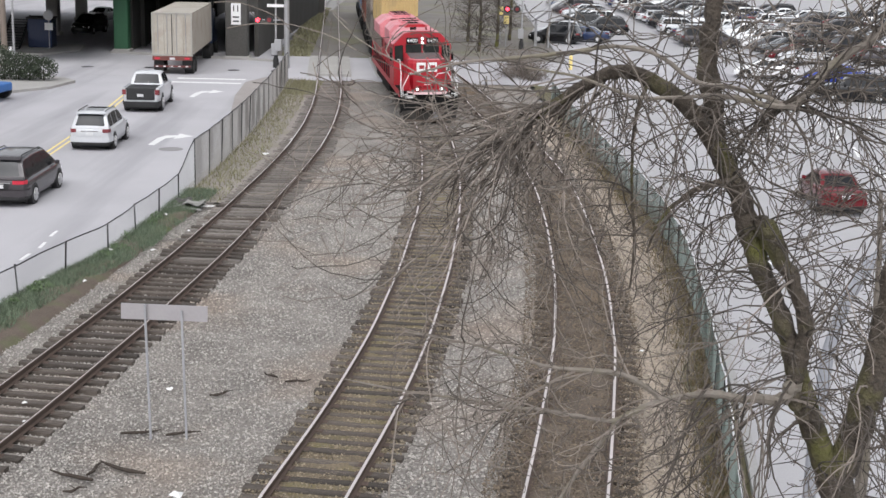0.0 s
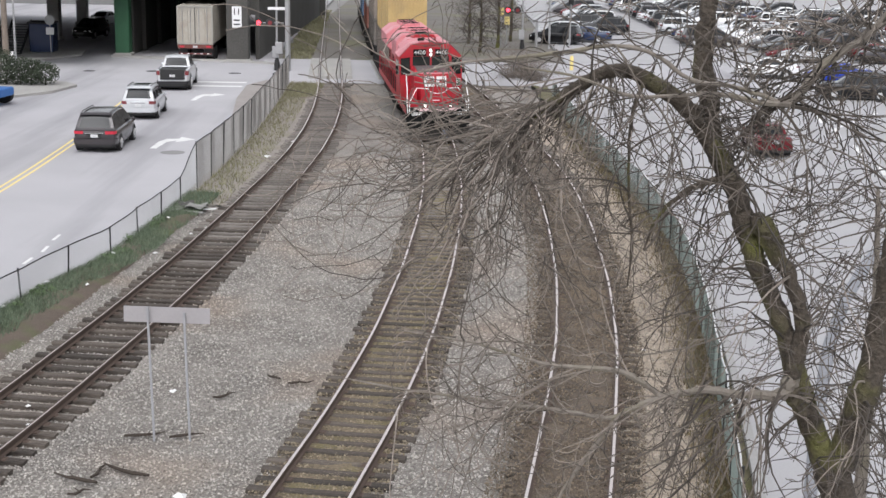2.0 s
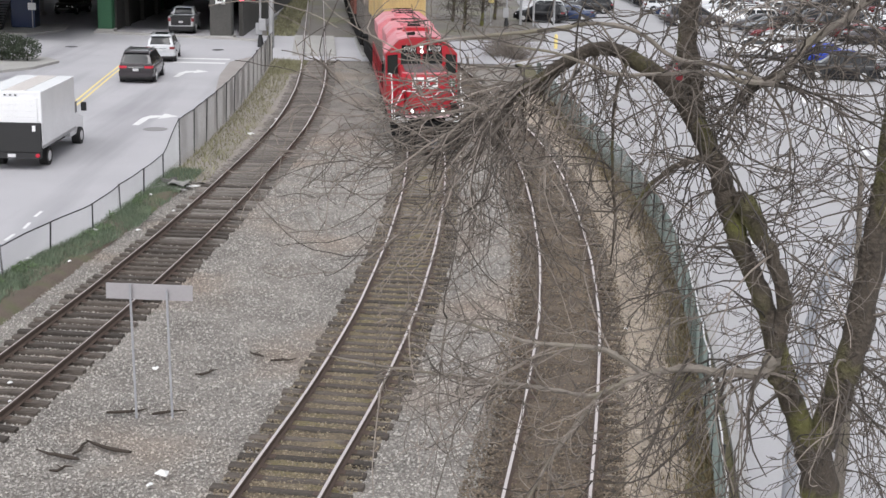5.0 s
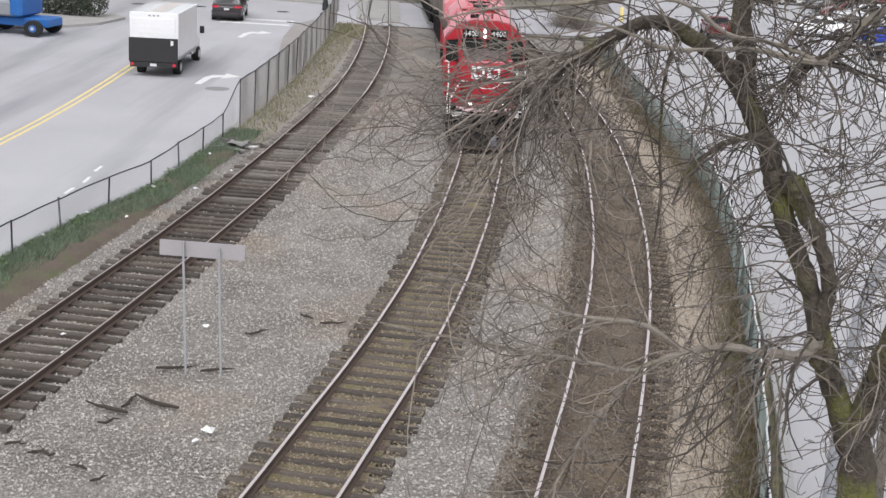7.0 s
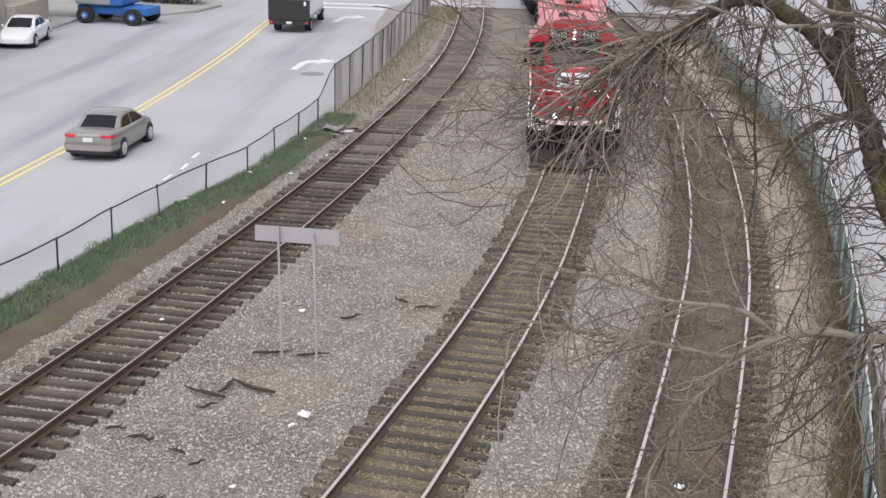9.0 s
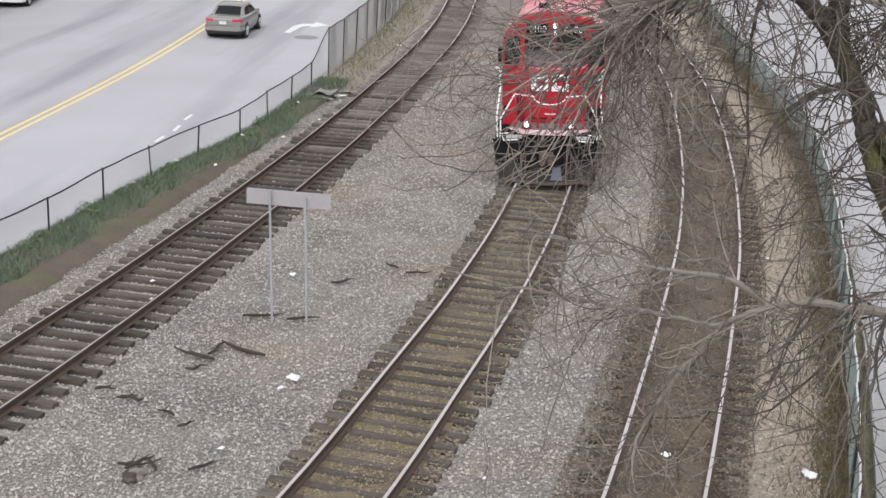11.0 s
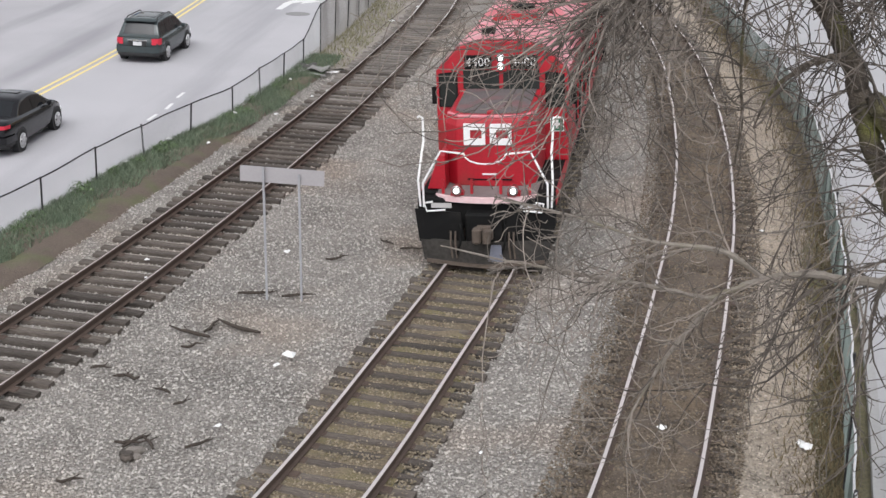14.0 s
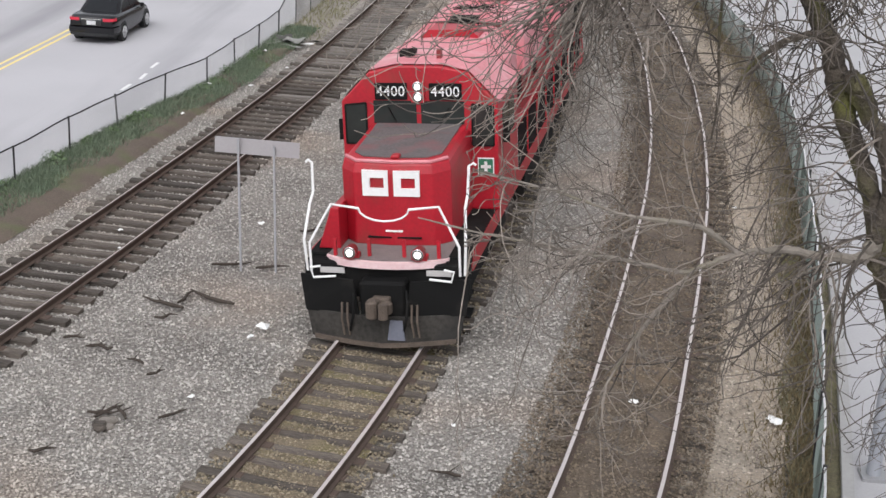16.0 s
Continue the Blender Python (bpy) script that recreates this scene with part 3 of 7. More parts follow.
for z in (3.84, 4.04):
    part("lens", Shape().tube([(0, FW - 0.075, z), (0, FW - 0.05, z)], [0.055, 0.062], 14), LAMP, hl, "lit round lamp")
    part("lamp_rim", Shape().tube([(0, FW - 0.066, z), (0, FW - 0.055, z)], [0.08, 0.10], 14), CHROME, hl)
ms = part("first_aid_sign", Shape().box(1.16, 1.44, FW - 0.006, CAB_Y, 2.36, 2.66), GREEN, cab, "green sign with white cross")
part("cross", Shape().box(1.27, 1.33, FW - 0.012, FW, 2.41, 2.61).box(1.20, 1.40, FW - 0.012, FW - 0.001, 2.48, 2.54), WHITE, ms)
part("sign_border", Shape().box(1.14, 1.46, FW - 0.003, CAB_Y, 2.34, 2.68), WHITE, ms)
# roof fittings
part("horn", Shape().tube([(-0.3, 4.9, 4.5), (-0.3, 4.5, 4.52)], [0.04, 0.09], 8).rod((-0.3, 4.9, 4.42), (-0.3, 4.9, 4.52), 0.03), BLACKPAINT, cab)
part("antenna_plate", Shape().box(0.25, 0.33, 4.3, 4.5, 4.42, 4.60), material("dark_red", (0.22, 0.03, 0.03), 0.6), cab)
part("roof_vent", Shape().box(-0.55, -0.35, 4.5, 4.75, 4.42, 4.56, 0.02), BLACKPAINT, cab)
# long hood
h0 = [(0.93, 1.66), (0.93, 3.9), (0.72, 4.22), (0.3, 4.30)]
hood = part("long_hood", Shape().prism_y(sym(h0), 6.22, 19.4), RED, loco, "red engine hood with louvred doors", bevel=0.03)
part("hood_roof", Shape().loft([[(x, y, z + 0.012) for x, z in ((0.94, 3.9), (0.73, 4.22), (0.3, 4.305), (-0.3, 4.305), (-0.73, 4.22), (-0.94, 3.9))] for y in (6.3, 19.38)], False, False), FADED, hood, "sun-faded pink roof")
part("air_intake_box", Shape().prism_y(sym([(1.3, 3.3), (1.3, 3.98), (0.9, 4.36), (0.3, 4.40)]), 6.5, 7.9), FADED, hood, bevel=0.03)
part("blower_hatch", Shape().prism_y(sym([(0.62, 4.30), (0.62, 4.42), (0.45, 4.55)]), 6.9, 7.7), RED, hood)
part("brake_blister", Shape().prism_y(sym([(1.28, 3.15), (1.28, 4.05), (0.95, 4.36), (0.3, 4.42)]), 9.2, 12.6), FADED, hood, bevel=0.03)
part("exhaust_stack", Shape().box(-0.3, 0.3, 8.3, 8.9, 4.3, 4.55, 0.03), BLACKPAINT, hood)
part("radiator_flare", Shape().prism_y(sym([(0.95, 2.9), (1.42, 3.4), (1.42, 4.0), (0.95, 4.34), (0.3, 4.40)]), 14.6, 18.9), FADED, hood, bevel=0.03)
for y in (9.9, 11.6, 15.4, 16.7, 18.0):
    fan = part("roof_fan", Shape().tube([(0, y, 4.40), (0, y, 4.54)], 0.56, 20), FADED, hood)
    for k in range(6):
        a = math.pi * k / 6
        part("fan_bar", Shape().rod((math.cos(a) * 0.5, y + math.sin(a) * 0.5, 4.55), (-math.cos(a) * 0.5, y - math.sin(a) * 0.5, 4.55), 0.018, 4), BLACKPAINT, fan)
for y in (6.45, 8.0, 9.1, 12.7, 14.5):
    part("roof_seam", Shape().box(-0.75, 0.75, y - 0.03, y + 0.03, 4.2, 4.34), material("dark_seam", (0.14, 0.03, 0.03), 0.7), hood)
for sx in (-1, 1):
    for k in range(14):
        y = 6.5 + k * 0.9
        d = part("hood_door", Shape().box(min(sx * 0.92, sx * 0.948), max(sx * 0.92, sx * 0.948), y, y + 0.82, 1.85, 3.1, 0.008), RED, hood)
        if k % 3 == 1:
            g = Shape()
            for q in range(6):
                g.box(min(sx * 0.945, sx * 0.965), max(sx * 0.945, sx * 0.965), y + 0.1, y + 0.72, 2.4 + q * 0.09, 2.45 + q * 0.09)
            part("louvre", g, BLACKPAINT, d)
    # walkway rail
    part("handrail", Shape().tube([(sx * 1.47, 6.6, 2.72), (sx * 1.47, 19.8, 2.72), (sx * 1.47, 20.2, 1.7)], 0.02, 6), RED, loco)
    for k in range(9):
        part("rail_post", Shape().rod((sx * 1.47, 6.6 + k * 1.62, 1.66), (sx * 1.47, 6.6 + k * 1.62, 2.74), 0.02, 6), WHITE if k < 1 else RED, loco)
    part("side_sill", Shape().box(min(sx * 1.44, sx * 1.505), max(sx * 1.44, sx * 1.505), 0.9, 20.2, 1.36, 1.655), RED, loco)
    # corner grab irons, white
    part("grab_rail", Shape().tube([(sx * 1.44, 0.46, 1.42), (sx * 1.47, 0.44, 2.0), (sx * 1.42, 0.75, 2.55), (sx * 1.42, 1.0, 2.7), (sx * 1.44, 1.1, 3.2), (sx * 1.52, 1.12, 3.24), (sx * 1.56, 1.12, 3.2)], 0.026, 7), WHITE, loco, "white corner grab rail")
    part("front_rail", Shape().tube([(sx * 1.36, 0.42, 1.42), (sx * 1.36, 0.40, 1.95), (sx * 0.98, 0.58, 2.60), (sx * 0.45, 0.50, 2.56)], 0.024, 7), WHITE, loco, "white front handrail")
    part("uncoupling_lever", Shape().tube([(sx * 0.85, 0.2, 1.42), (sx * 1.25, 0.16, 1.40), (sx * 1.3, 0.16, 1.58), (sx * 1.12, 0.18, 1.60)], 0.022, 6), WHITE, loco)
    part("pilot_label", Shape().box(min(sx * 0.75, sx * 1.2), max(sx * 0.75, sx * 1.2), 0.42, 0.446, 1.40, 1.5), material("dull_white", (0.5, 0.48, 0.47), 0.7), loco)
part("battery_box", Shape().prism_y([(-1.36, 1.67), (-0.95, 1.67), (-0.95, 2.42), (-1.10, 2.42)], 0.95, 2.2), RED, loco, "red box beside the nose under the front handrail", bevel=0.02)
ch = [(0.46 * math.cos(math.pi * k / 8), 0.5, 2.57 - 0.23 * math.sin(math.pi * k / 8)) for k in range(9)]
part("safety_chain", Shape().tube(ch, 0.018, 6), WHITE, loco, "white hanging chain")
part("fuel_tank", Shape().prism_y([(-1.4, 0.75), (-1.1, 0.5), (1.1, 0.5), (1.4, 0.75), (1.45, 1.5), (-1.45, 1.5)], 8.0, 13.2), BLACKPAINT, loco)
for yc in (3.9, 17.1):
    bogie = part("bogie", Shape().box(-1.25, -1.0, yc - 2.4, yc + 2.4, 0.6, 1.05, 0.05).box(1.0, 1.25, yc - 2.4, yc + 2.4, 0.6, 1.05, 0.05).box(-1.0, 1.0, yc - 0.4, yc + 0.4, 0.65, 1.3), BLACKPAINT, loco)
    for k in (-1.9, 0, 1.9):
        for sx in (-0.755, 0.755):
            part("wheel", Shape().tube([(sx - 0.06, yc + k, 0.735), (sx + 0.06, yc + k, 0.735)], 0.515, 24), RUST, bogie)
# container cars behind
def container(color, y0, y1, z0, z1, parent, label):
    m = material("container_paint_" + label.split()[0], color, 0.55, dark=tuple(c * 0.7 for c in color), scale=0.8, fine=15, amount=0.7, bump=0.05, stain=tuple(c * 0.5 + 0.05 for c in color), stain_scale=0.6)
    out = []
    n = int((y1 - y0) / 0.28)
    wall = Shape()
    for sx in (-1, 1):
        rows = []
        for i in range(n):
            ya = y0 + (y1 - y0) * i / n
            yb = y0 + (y1 - y0) * (i + 0.5) / n
            for y, x in ((ya, 1.215), (yb - 0.03, 1.215), (yb, 1.185), (y0 + (y1 - y0) * (i + 1) / n - 0.03, 1.185)):
                rows.append([(sx * x, y, z0 + 0.15), (sx * x, y, z1 - 0.12)])
        wall.loft(rows, False, False)
    rows = []
    for i in range(12):
        for x, y in ((-1.15 + i * 0.19, 0.03), (-1.15 + i * 0.19 + 0.08, 0.03), (-1.15 + i * 0.19 + 0.1, 0.06), (-1.15 + i * 0.19 + 0.17, 0.06)):
            rows.append([(x, y0 + y, z0 + 0.15), (x, y0 + y, z1 - 0.12)])
    wall.loft(rows, False, False)
    wall.add([(-1.2, y0 + 0.04, z1 - 0.04), (1.2, y0 + 0.04, z1 - 0.04), (1.2, y1, z1 - 0.04), (-1.2, y1, z1 - 0.04)], [(0, 1, 2, 3)])
    wall.add([(-1.2, y1 - 0.02, z0), (1.2, y1 - 0.02, z0), (1.2, y1 - 0.02, z1), (-1.2, y1 - 0.02, z1)], [(0, 1, 2, 3)])
    body = part("container", wall, m, parent, label)
    fr = Shape()
    for sx in (-1.14, 1.14):
        for z in (z0 + 0.08, z1 - 0.07):
            fr.box(sx - 0.08, sx + 0.08, y0, y1, z - 0.07, z + 0.07)
        for y in (y0 + 0.07, y1 - 0.07):
            fr.box(sx - 0.08, sx + 0.08, y - 0.07, y + 0.07, z0, z1)
    for y in (y0 + 0.07, y1 - 0.07):
        fr.box(-1.14, 1.14, y - 0.06, y + 0.06, z1 - 0.13, z1)
        fr.box(-1.14, 1.14, y - 0.06, y + 0.06, z0, z0 + 0.13)
    part("container_frame", fr, m, body)
    return body


def well_car(colors, label):
    car = thing("container_wagon", label, "freight wagon", "freight wagons")
    part("well_side", Shape().box(-1.5, -1.28, 2.0, 14.6, 0.55, 1.35, 0.02), BLACKPAINT, car)
    part("well_side", Shape().box(1.28, 1.5, 2.0, 14.6, 0.55, 1.35, 0.02), BLACKPAINT, car)
    for y0, y1 in ((0.3, 2.2), (14.4, 16.3)):
        part("end_platform", Shape().box(-1.4, 1.4, y0, y1, 1.05, 1.3, 0.02), BLACKPAINT, car)
    part("well_floor", Shape().box(-1.3, 1.3, 2.2, 14.4, 0.45, 0.55), BLACKPAINT, car)
    for yc in (1.2, 15.4):
        b = part("bogie", Shape().box(-1.15, -0.95, yc - 1.2, yc + 1.2, 0.5, 0.95, 0.04).box(0.95, 1.15, yc - 1.2, yc + 1.2, 0.5, 0.95, 0.04), BLACKPAINT, car)
        for k in (-0.88, 0.88):
            for sx in (-0.755, 0.755):
                part("wheel", Shape().tube([(sx - 0.06, yc + k, 0.67), (sx + 0.06, yc + k, 0.67)], 0.45, 20), RUST, b)
    container(colors[0], 2.25, 14.35, 0.56, 3.15, car, "lower corrugated steel container")
    container(colors[1], 2.25, 14.35, 3.17, 5.76, car, "upper corrugated steel container")
    return car


wagons = [well_car(((0.17, 0.14, 0.12), (0.55, 0.39, 0.17)), "double-stack wagon with brown and yellow steel containers behind the locomotive"),
          well_car(((0.16, 0.14, 0.125), (0.24, 0.20, 0.17)), "double-stack wagon with dull brown steel containers"),
          well_car(((0.20, 0.07, 0.05), (0.40, 0.40, 0.40)), "double-stack wagon with brown and grey steel containers"),
          well_car(((0.10, 0.16, 0.26), (0.45, 0.40, 0.33)), "double-stack wagon with blue and beige steel containers")]
TRAIN = spline([(-1, 75.5), (0, 72.4), (3.5, 61.95), (7, 51.2), (11, 38.6), (14.5, 27.55), (16, 23.05), (17, 20.0)])


def along(line, y, d):
    """The y that lies d metres further along the line."""
    step, k = (0.5 if d > 0 else -0.5), abs(d)
    while k > 1e-6:
        q = min(0.5, k)
        y += math.copysign(q, d) * math.cos(heading(line, y))
        k -= q
    return y


def on_track(line, front_y, first, second):
    """The pose of a vehicle whose bogies stand first and second metres behind its front."""
    ya = along(line, front_y, first)
    yb = along(line, ya, second - first)
    a, b = Vector((line(ya), ya, 0)), Vector((line(yb), yb, 0))
    d = (b - a).normalized()
    o = a - d * first
    return Matrix.Translation(o) @ Matrix.Rotation(-math.atan2(d.x, d.y), 4, "Z")

# ---- road vehicles ----
TYRE = material("tyre_rubber", (0.022, 0.022, 0.022), 0.9, dark=(0.012, 0.012, 0.012), scale=5, fine=40, bump=0.2)
RIM = material("alloy_rim", (0.60, 0.60, 0.61), 0.4, metal=0.3, dark=(0.42, 0.42, 0.42), scale=6, fine=30)
TRIM = material("black_plastic_trim", (0.02, 0.02, 0.021), 0.6, dark=(0.012, 0.012, 0.012), scale=4, fine=30)
TAIL = glow("lit_tail_lamp", (0.42, 0.015, 0.035), 0.22)
TAILDARK = material("tail_lamp", (0.22, 0.05, 0.055), 0.12, scale=3, fine=10, bump=0)
PLATE = material("plate_bar", (0.66, 0.66, 0.67), 0.5, scale=4, fine=20, bump=0)
CARGLASS = material("car_glass", (0.012, 0.013, 0.015), 0.05, dark=(0.02, 0.022, 0.025), scale=2, fine=5, bump=0, spec=0.3)

DARKRIM = material("shaded_wheel_recess", (0.12, 0.12, 0.122), 0.6, dark=(0.06, 0.06, 0.06), scale=6, fine=30)


def paint(name, color, rough=0.18):
    return material(name, color, rough, dark=tuple(c * 0.82 for c in color), scale=1.5, fine=12, amount=0.5, bump=0.0, coat=0.22, spec=0.35)


PAINTS = {"grey": paint("dark_grey_car_paint", (0.052, 0.046, 0.050)), "silver": paint("silver_car_paint", (0.56, 0.57, 0.59)), "white": paint("white_car_paint", (0.78, 0.78, 0.79)),
          "gold": paint("champagne_car_paint", (0.25, 0.24, 0.225)), "teal": paint("grey_green_car_paint", (0.042, 0.054, 0.056)), "black": paint("black_car_paint", (0.0075, 0.0075, 0.009)),
          "red": paint("red_car_paint", (0.13, 0.014, 0.018)), "blue": paint("blue_car_paint", (0.03, 0.06, 0.36)), "navy": paint("navy_car_paint", (0.03, 0.045, 0.10))}
STYLES = {
    # length, half width, roof, belt, trunk height, hood height, glass base rear/front, roof rear/front, wheel radius, axles
    "minivan": (5.1, 0.99, 1.77, 1.02, 1.02, 1.00, 0.10, 4.25, 0.45, 3.05, 0.35, (0.98, 4.05)),
    "suv": (4.7, 0.93, 1.70, 1.02, 1.02, 1.02, 0.10, 3.55, 0.50, 2.65, 0.36, (0.92, 3.65)),
    "wagon": (4.5, 0.87, 1.58, 0.96, 0.96, 0.95, 0.12, 3.35, 0.45, 2.45, 0.33, (0.85, 3.40)),
    "sedan": (4.5, 0.87, 1.41, 0.91, 0.99, 0.88, 0.75, 3.55, 1.45, 2.65, 0.32, (0.95, 3.62)),
    "pickup": (5.8, 1.0, 1.94, 1.25, 1.25, 1.22, 2.15, 4.45, 2.45, 3.75, 0.44, (1.15, 4.75)),
}


def eased(points, soft=0.12):
    """A soft-cornered profile through (y, value) points."""
    ys, vs = [p[0] for p in points], [p[1] for p in points]
    return lambda y: float(np.mean(np.interp(np.linspace(y - soft, y + soft, 7), ys, vs)))


def wrap(path, z0, z1, out):
    """A thin band that follows a path of (x, y) round a corner."""
    s = Shape()
    n = len(path)
    rows = []
    for i, (x, y) in enumerate(path):
        ax, ay = path[max(i - 1, 0)]
        bx, by = path[min(i + 1, n - 1)]
        d = Vector((by - ay, ax - bx)).normalized() * out
        rows.append([(x, y, z0 + 0.015), (x + d.x * 0.8, y + d.y * 0.8, z0), (x + d.x, y + d.y, (z0 + z1) / 2), (x + d.x * 0.8, y + d.y * 0.8, z1), (x, y, z1 - 0.015)])
    return s.loft(rows)


def car_parts(top, style, color, lit=False, spoked=True):
    L, W, roof, belt, trunk, hood, g0, g1, r0, r1, wr, axles = STYLES[style]
    p = PAINTS[color]
    tall = style in ("minivan", "suv", "wagon")
    deck = eased([(-1, trunk - 0.10), (0.0, trunk - 0.10), (0.16, trunk), (max(g0, 0.6), max(trunk, belt) if style != "pickup" else trunk), (g1, (belt + hood) / 2 + 0.03), (L - 0.55, hood - 0.06), (L - 0.12, hood - 0.20), (L, hood - 0.40), (L + 1, hood - 0.5)])
    wide = eased([(-1, 0.80), (0.0, 0.86), (0.22, 0.955), (0.9, 1.0), (L - 1.1, 1.0), (L - 0.3, 0.90), (L, 0.70), (L + 1, 0.6)])
    low = eased([(-1, 0.48), (0, 0.48), (0.35, 0.40), (0.9, 0.24), (L - 0.7, 0.22), (L - 0.1, 0.30), (L + 1, 0.32)])
    rings = []
    for y in [0.0, 0.03, 0.09, 0.18, 0.32, 0.5, 0.75] + [0.75 + (L - 1.5) * k / 10 for k in range(1, 11)] + [L - 0.55, L - 0.38, L - 0.24, L - 0.13, L - 0.05, L]:
        tuck = 0.05 if y < 0.02 or y > L - 0.02 else 0.0
        w, zt, zb = wide(y) * W - tuck, deck(y) - tuck, low(y) + tuck
        half = [(0.55 * w, zb), (0.90 * w, zb + 0.01), (0.975 * w, zb + 0.10), (w, zb + 0.45 * (zt - zb)), (0.995 * w, zb + 0.66 * (zt - zb)), (0.975 * w, zb + 0.74 * (zt - zb)), (0.955 * w, zt - 0.07), (0.91 * w, zt - 0.025), (0.80 * w, zt), (0.40 * w, zt + 0.012)]
        rings.append([(x, y, z) for x, z in half] + [(-x, y, z) for x, z in reversed(half)])
    part("body", Shape().loft(rings), p, top, "", True)
    # greenhouse
    foot = belt - 0.05
    top_line = eased([(g0 - 1, foot), (g0, foot + 0.02), (r0, roof - 0.055), ((r0 + r1) / 2, roof), (r1, roof - 0.045), (g1, foot + 0.02), (g1 + 1, foot)], 0.09)
    eave = roof - 0.10
    wb, wt = W * 0.905, W * 0.715
    lean = lambda z: wb + (wt - wb) * (z - foot) / (eave - foot)

    def section(y):
        zt = max(top_line(y), foot + 0.004)
        zc = foot + (zt - foot) * (1 - min(0.45, 0.085 / max(zt - foot, 0.09)))
        xc = lean(zc)
        return [(lean(foot + (zc - foot) * k / 3), foot + (zc - foot) * k / 3) for k in range(4)] + [(xc - 0.022, zc + 0.55 * (zt - zc)), (xc - 0.075, zc + 0.88 * (zt - zc)), (xc * 0.62, zt), (0.0, zt + 0.012)]
    rings = []
    for y in sorted([g0 - 0.03, g0 + 0.04] + [g0 + (r0 - g0) * k / 4 for k in range(1, 5)] + [r0 + 0.12] + [r0 + (r1 - r0) * k / 5 for k in range(1, 6)] + [r1 + (g1 - r1) * k / 5 for k in range(1, 5)] + [g1 - 0.04, g1 + 0.03]):
        half = section(y)
        rings.append([(x, y, z) for x, z in half] + [(-x, y, z) for x, z in reversed(half[:-1])])
    part("cabin", Shape().loft(rings), p, top, "", True)

    def slope_glass(name, ya, yb, share):
        rows = []
        for k in range(6):
            y = ya + (yb - ya) * k / 5
            half = section(y)
            rim, zt = half[5][0] * share, half[6][1]
            rows.append([(rim * u, y, zt + 0.016 - 0.03 * abs(u) ** 6) for u in (-1, -0.8, -0.4, 0, 0.4, 0.8, 1)])
        part(name, Shape().loft(rows, False, False), CARGLASS, top, "", True)
    back = 0.16 if tall else 0.10
    slope_glass("rear_window", g0 + (r0 - g0) * back, r0 - (r0 - g0) * 0.10, 0.93)
    slope_glass("windshield", r1 + (g1 - r1) * 0.08, g1 - (g1 - r1) * 0.12, 0.95)
    a, b = g0 + (0.30 if tall else 0.42), g1 - 0.45
    cuts = ((a, a + (b - a) * 0.26), (a + (b - a) * 0.29, a + (b - a) * 0.63), (a + (b - a) * 0.66, b)) if tall else ((a, a + (b - a) * 0.46), (a + (b - a) * 0.50, b))
    for ya, yb in cuts:
        for sx in (-1, 1):
            rows = []
            for k in range(6):
                y = ya + (yb - ya) * k / 5
                zc = section(y)[3][1]
                z0, z1 = belt + 0.035, max(belt + 0.05, min(zc - 0.03, eave - 0.03))
                rows.append([(sx * (lean(z0 + (z1 - z0) * q / 3) + 0.007), y, z0 + (z1 - z0) * q / 3) for q in range(4)])
            part("side_window", Shape().loft(rows, False, False), CARGLASS, top, "", True)
    # lamps, bumper, plate
    rear = wide(0.0) * W - 0.05
    for sx in (-1, 1):
        hi = trunk - (0.03 if tall or style == "pickup" else 0.07)
        lo = hi - {"suv": 0.16, "wagon": 0.23, "pickup": 0.26, "minivan": 0.13, "sedan": 0.10}[style]
        inner = 0.60 if style in ("sedan", "minivan") else 0.76
        pth = [(sx * rear * inner, -0.004), (sx * rear * 0.93, 0.0), (sx * wide(0.06) * W * 0.985, 0.05), (sx * wide(0.25) * W * 0.995, 0.26)]
        if style == "pickup":
            pth = [(sx * W * 0.76, -0.01), (sx * W * 0.93, 0.0), (sx * W * 0.97, 0.12)]
        part("tail_lamp", wrap(pth if sx > 0 else pth[::-1], lo, hi, 0.022), TAIL if lit else TAILDARK, top, "", True)
        part("headlamp", wrap([(sx * W * u, y) for u, y in (((0.40, L - 0.06), (0.66, L - 0.10), (0.86, L - 0.30)) if sx < 0 else ((0.86, L - 0.30), (0.66, L - 0.10), (0.40, L - 0.06)))], hood - 0.42, hood - 0.29, 0.03), LENS, top, "", True)
        part("mirror", Shape().box(*sorted((sx * W * 0.96, sx * W * 1.13)), g1 - 0.62, g1 - 0.50, belt - 0.02, belt + 0.13, 0.03), p, top)
    bump = [(W * 0.985, 0.55), (W * 0.965, 0.26), (W * 0.90, 0.03), (W * 0.72, -0.07), (0.0, -0.10), (-W * 0.72, -0.07), (-W * 0.90, 0.03), (-W * 0.965, 0.26), (-W * 0.985, 0.55)]
    part("bumper", wrap(bump[::-1], 0.41, 0.64 if tall else 0.60, 0.03), DARKSTEEL if style == "pickup" else p, top, "", True)
    part("lower_valance", wrap([(x * 0.97, y + 0.02) for x, y in bump[::-1]], 0.31, 0.42, 0.02), TRIM, top)
    part("number_plate", Shape().box(-0.16, 0.16, -0.025 if style != "pickup" else -0.14, 0.05, trunk * 0.69, trunk * 0.69 + 0.14), PLATE, top)
    part("plate_recess", Shape().box(-0.34, 0.34, -0.012, 0.05, trunk * 0.66, trunk * 0.69 + 0.17), TRIM if color in ("black", "grey", "teal") else p, top)
    part("garnish", Shape().box(-W * 0.42, W * 0.42, -0.03, 0.04, trunk * 0.69 + 0.17, trunk * 0.69 + 0.205, 0.008), CHROME, top)
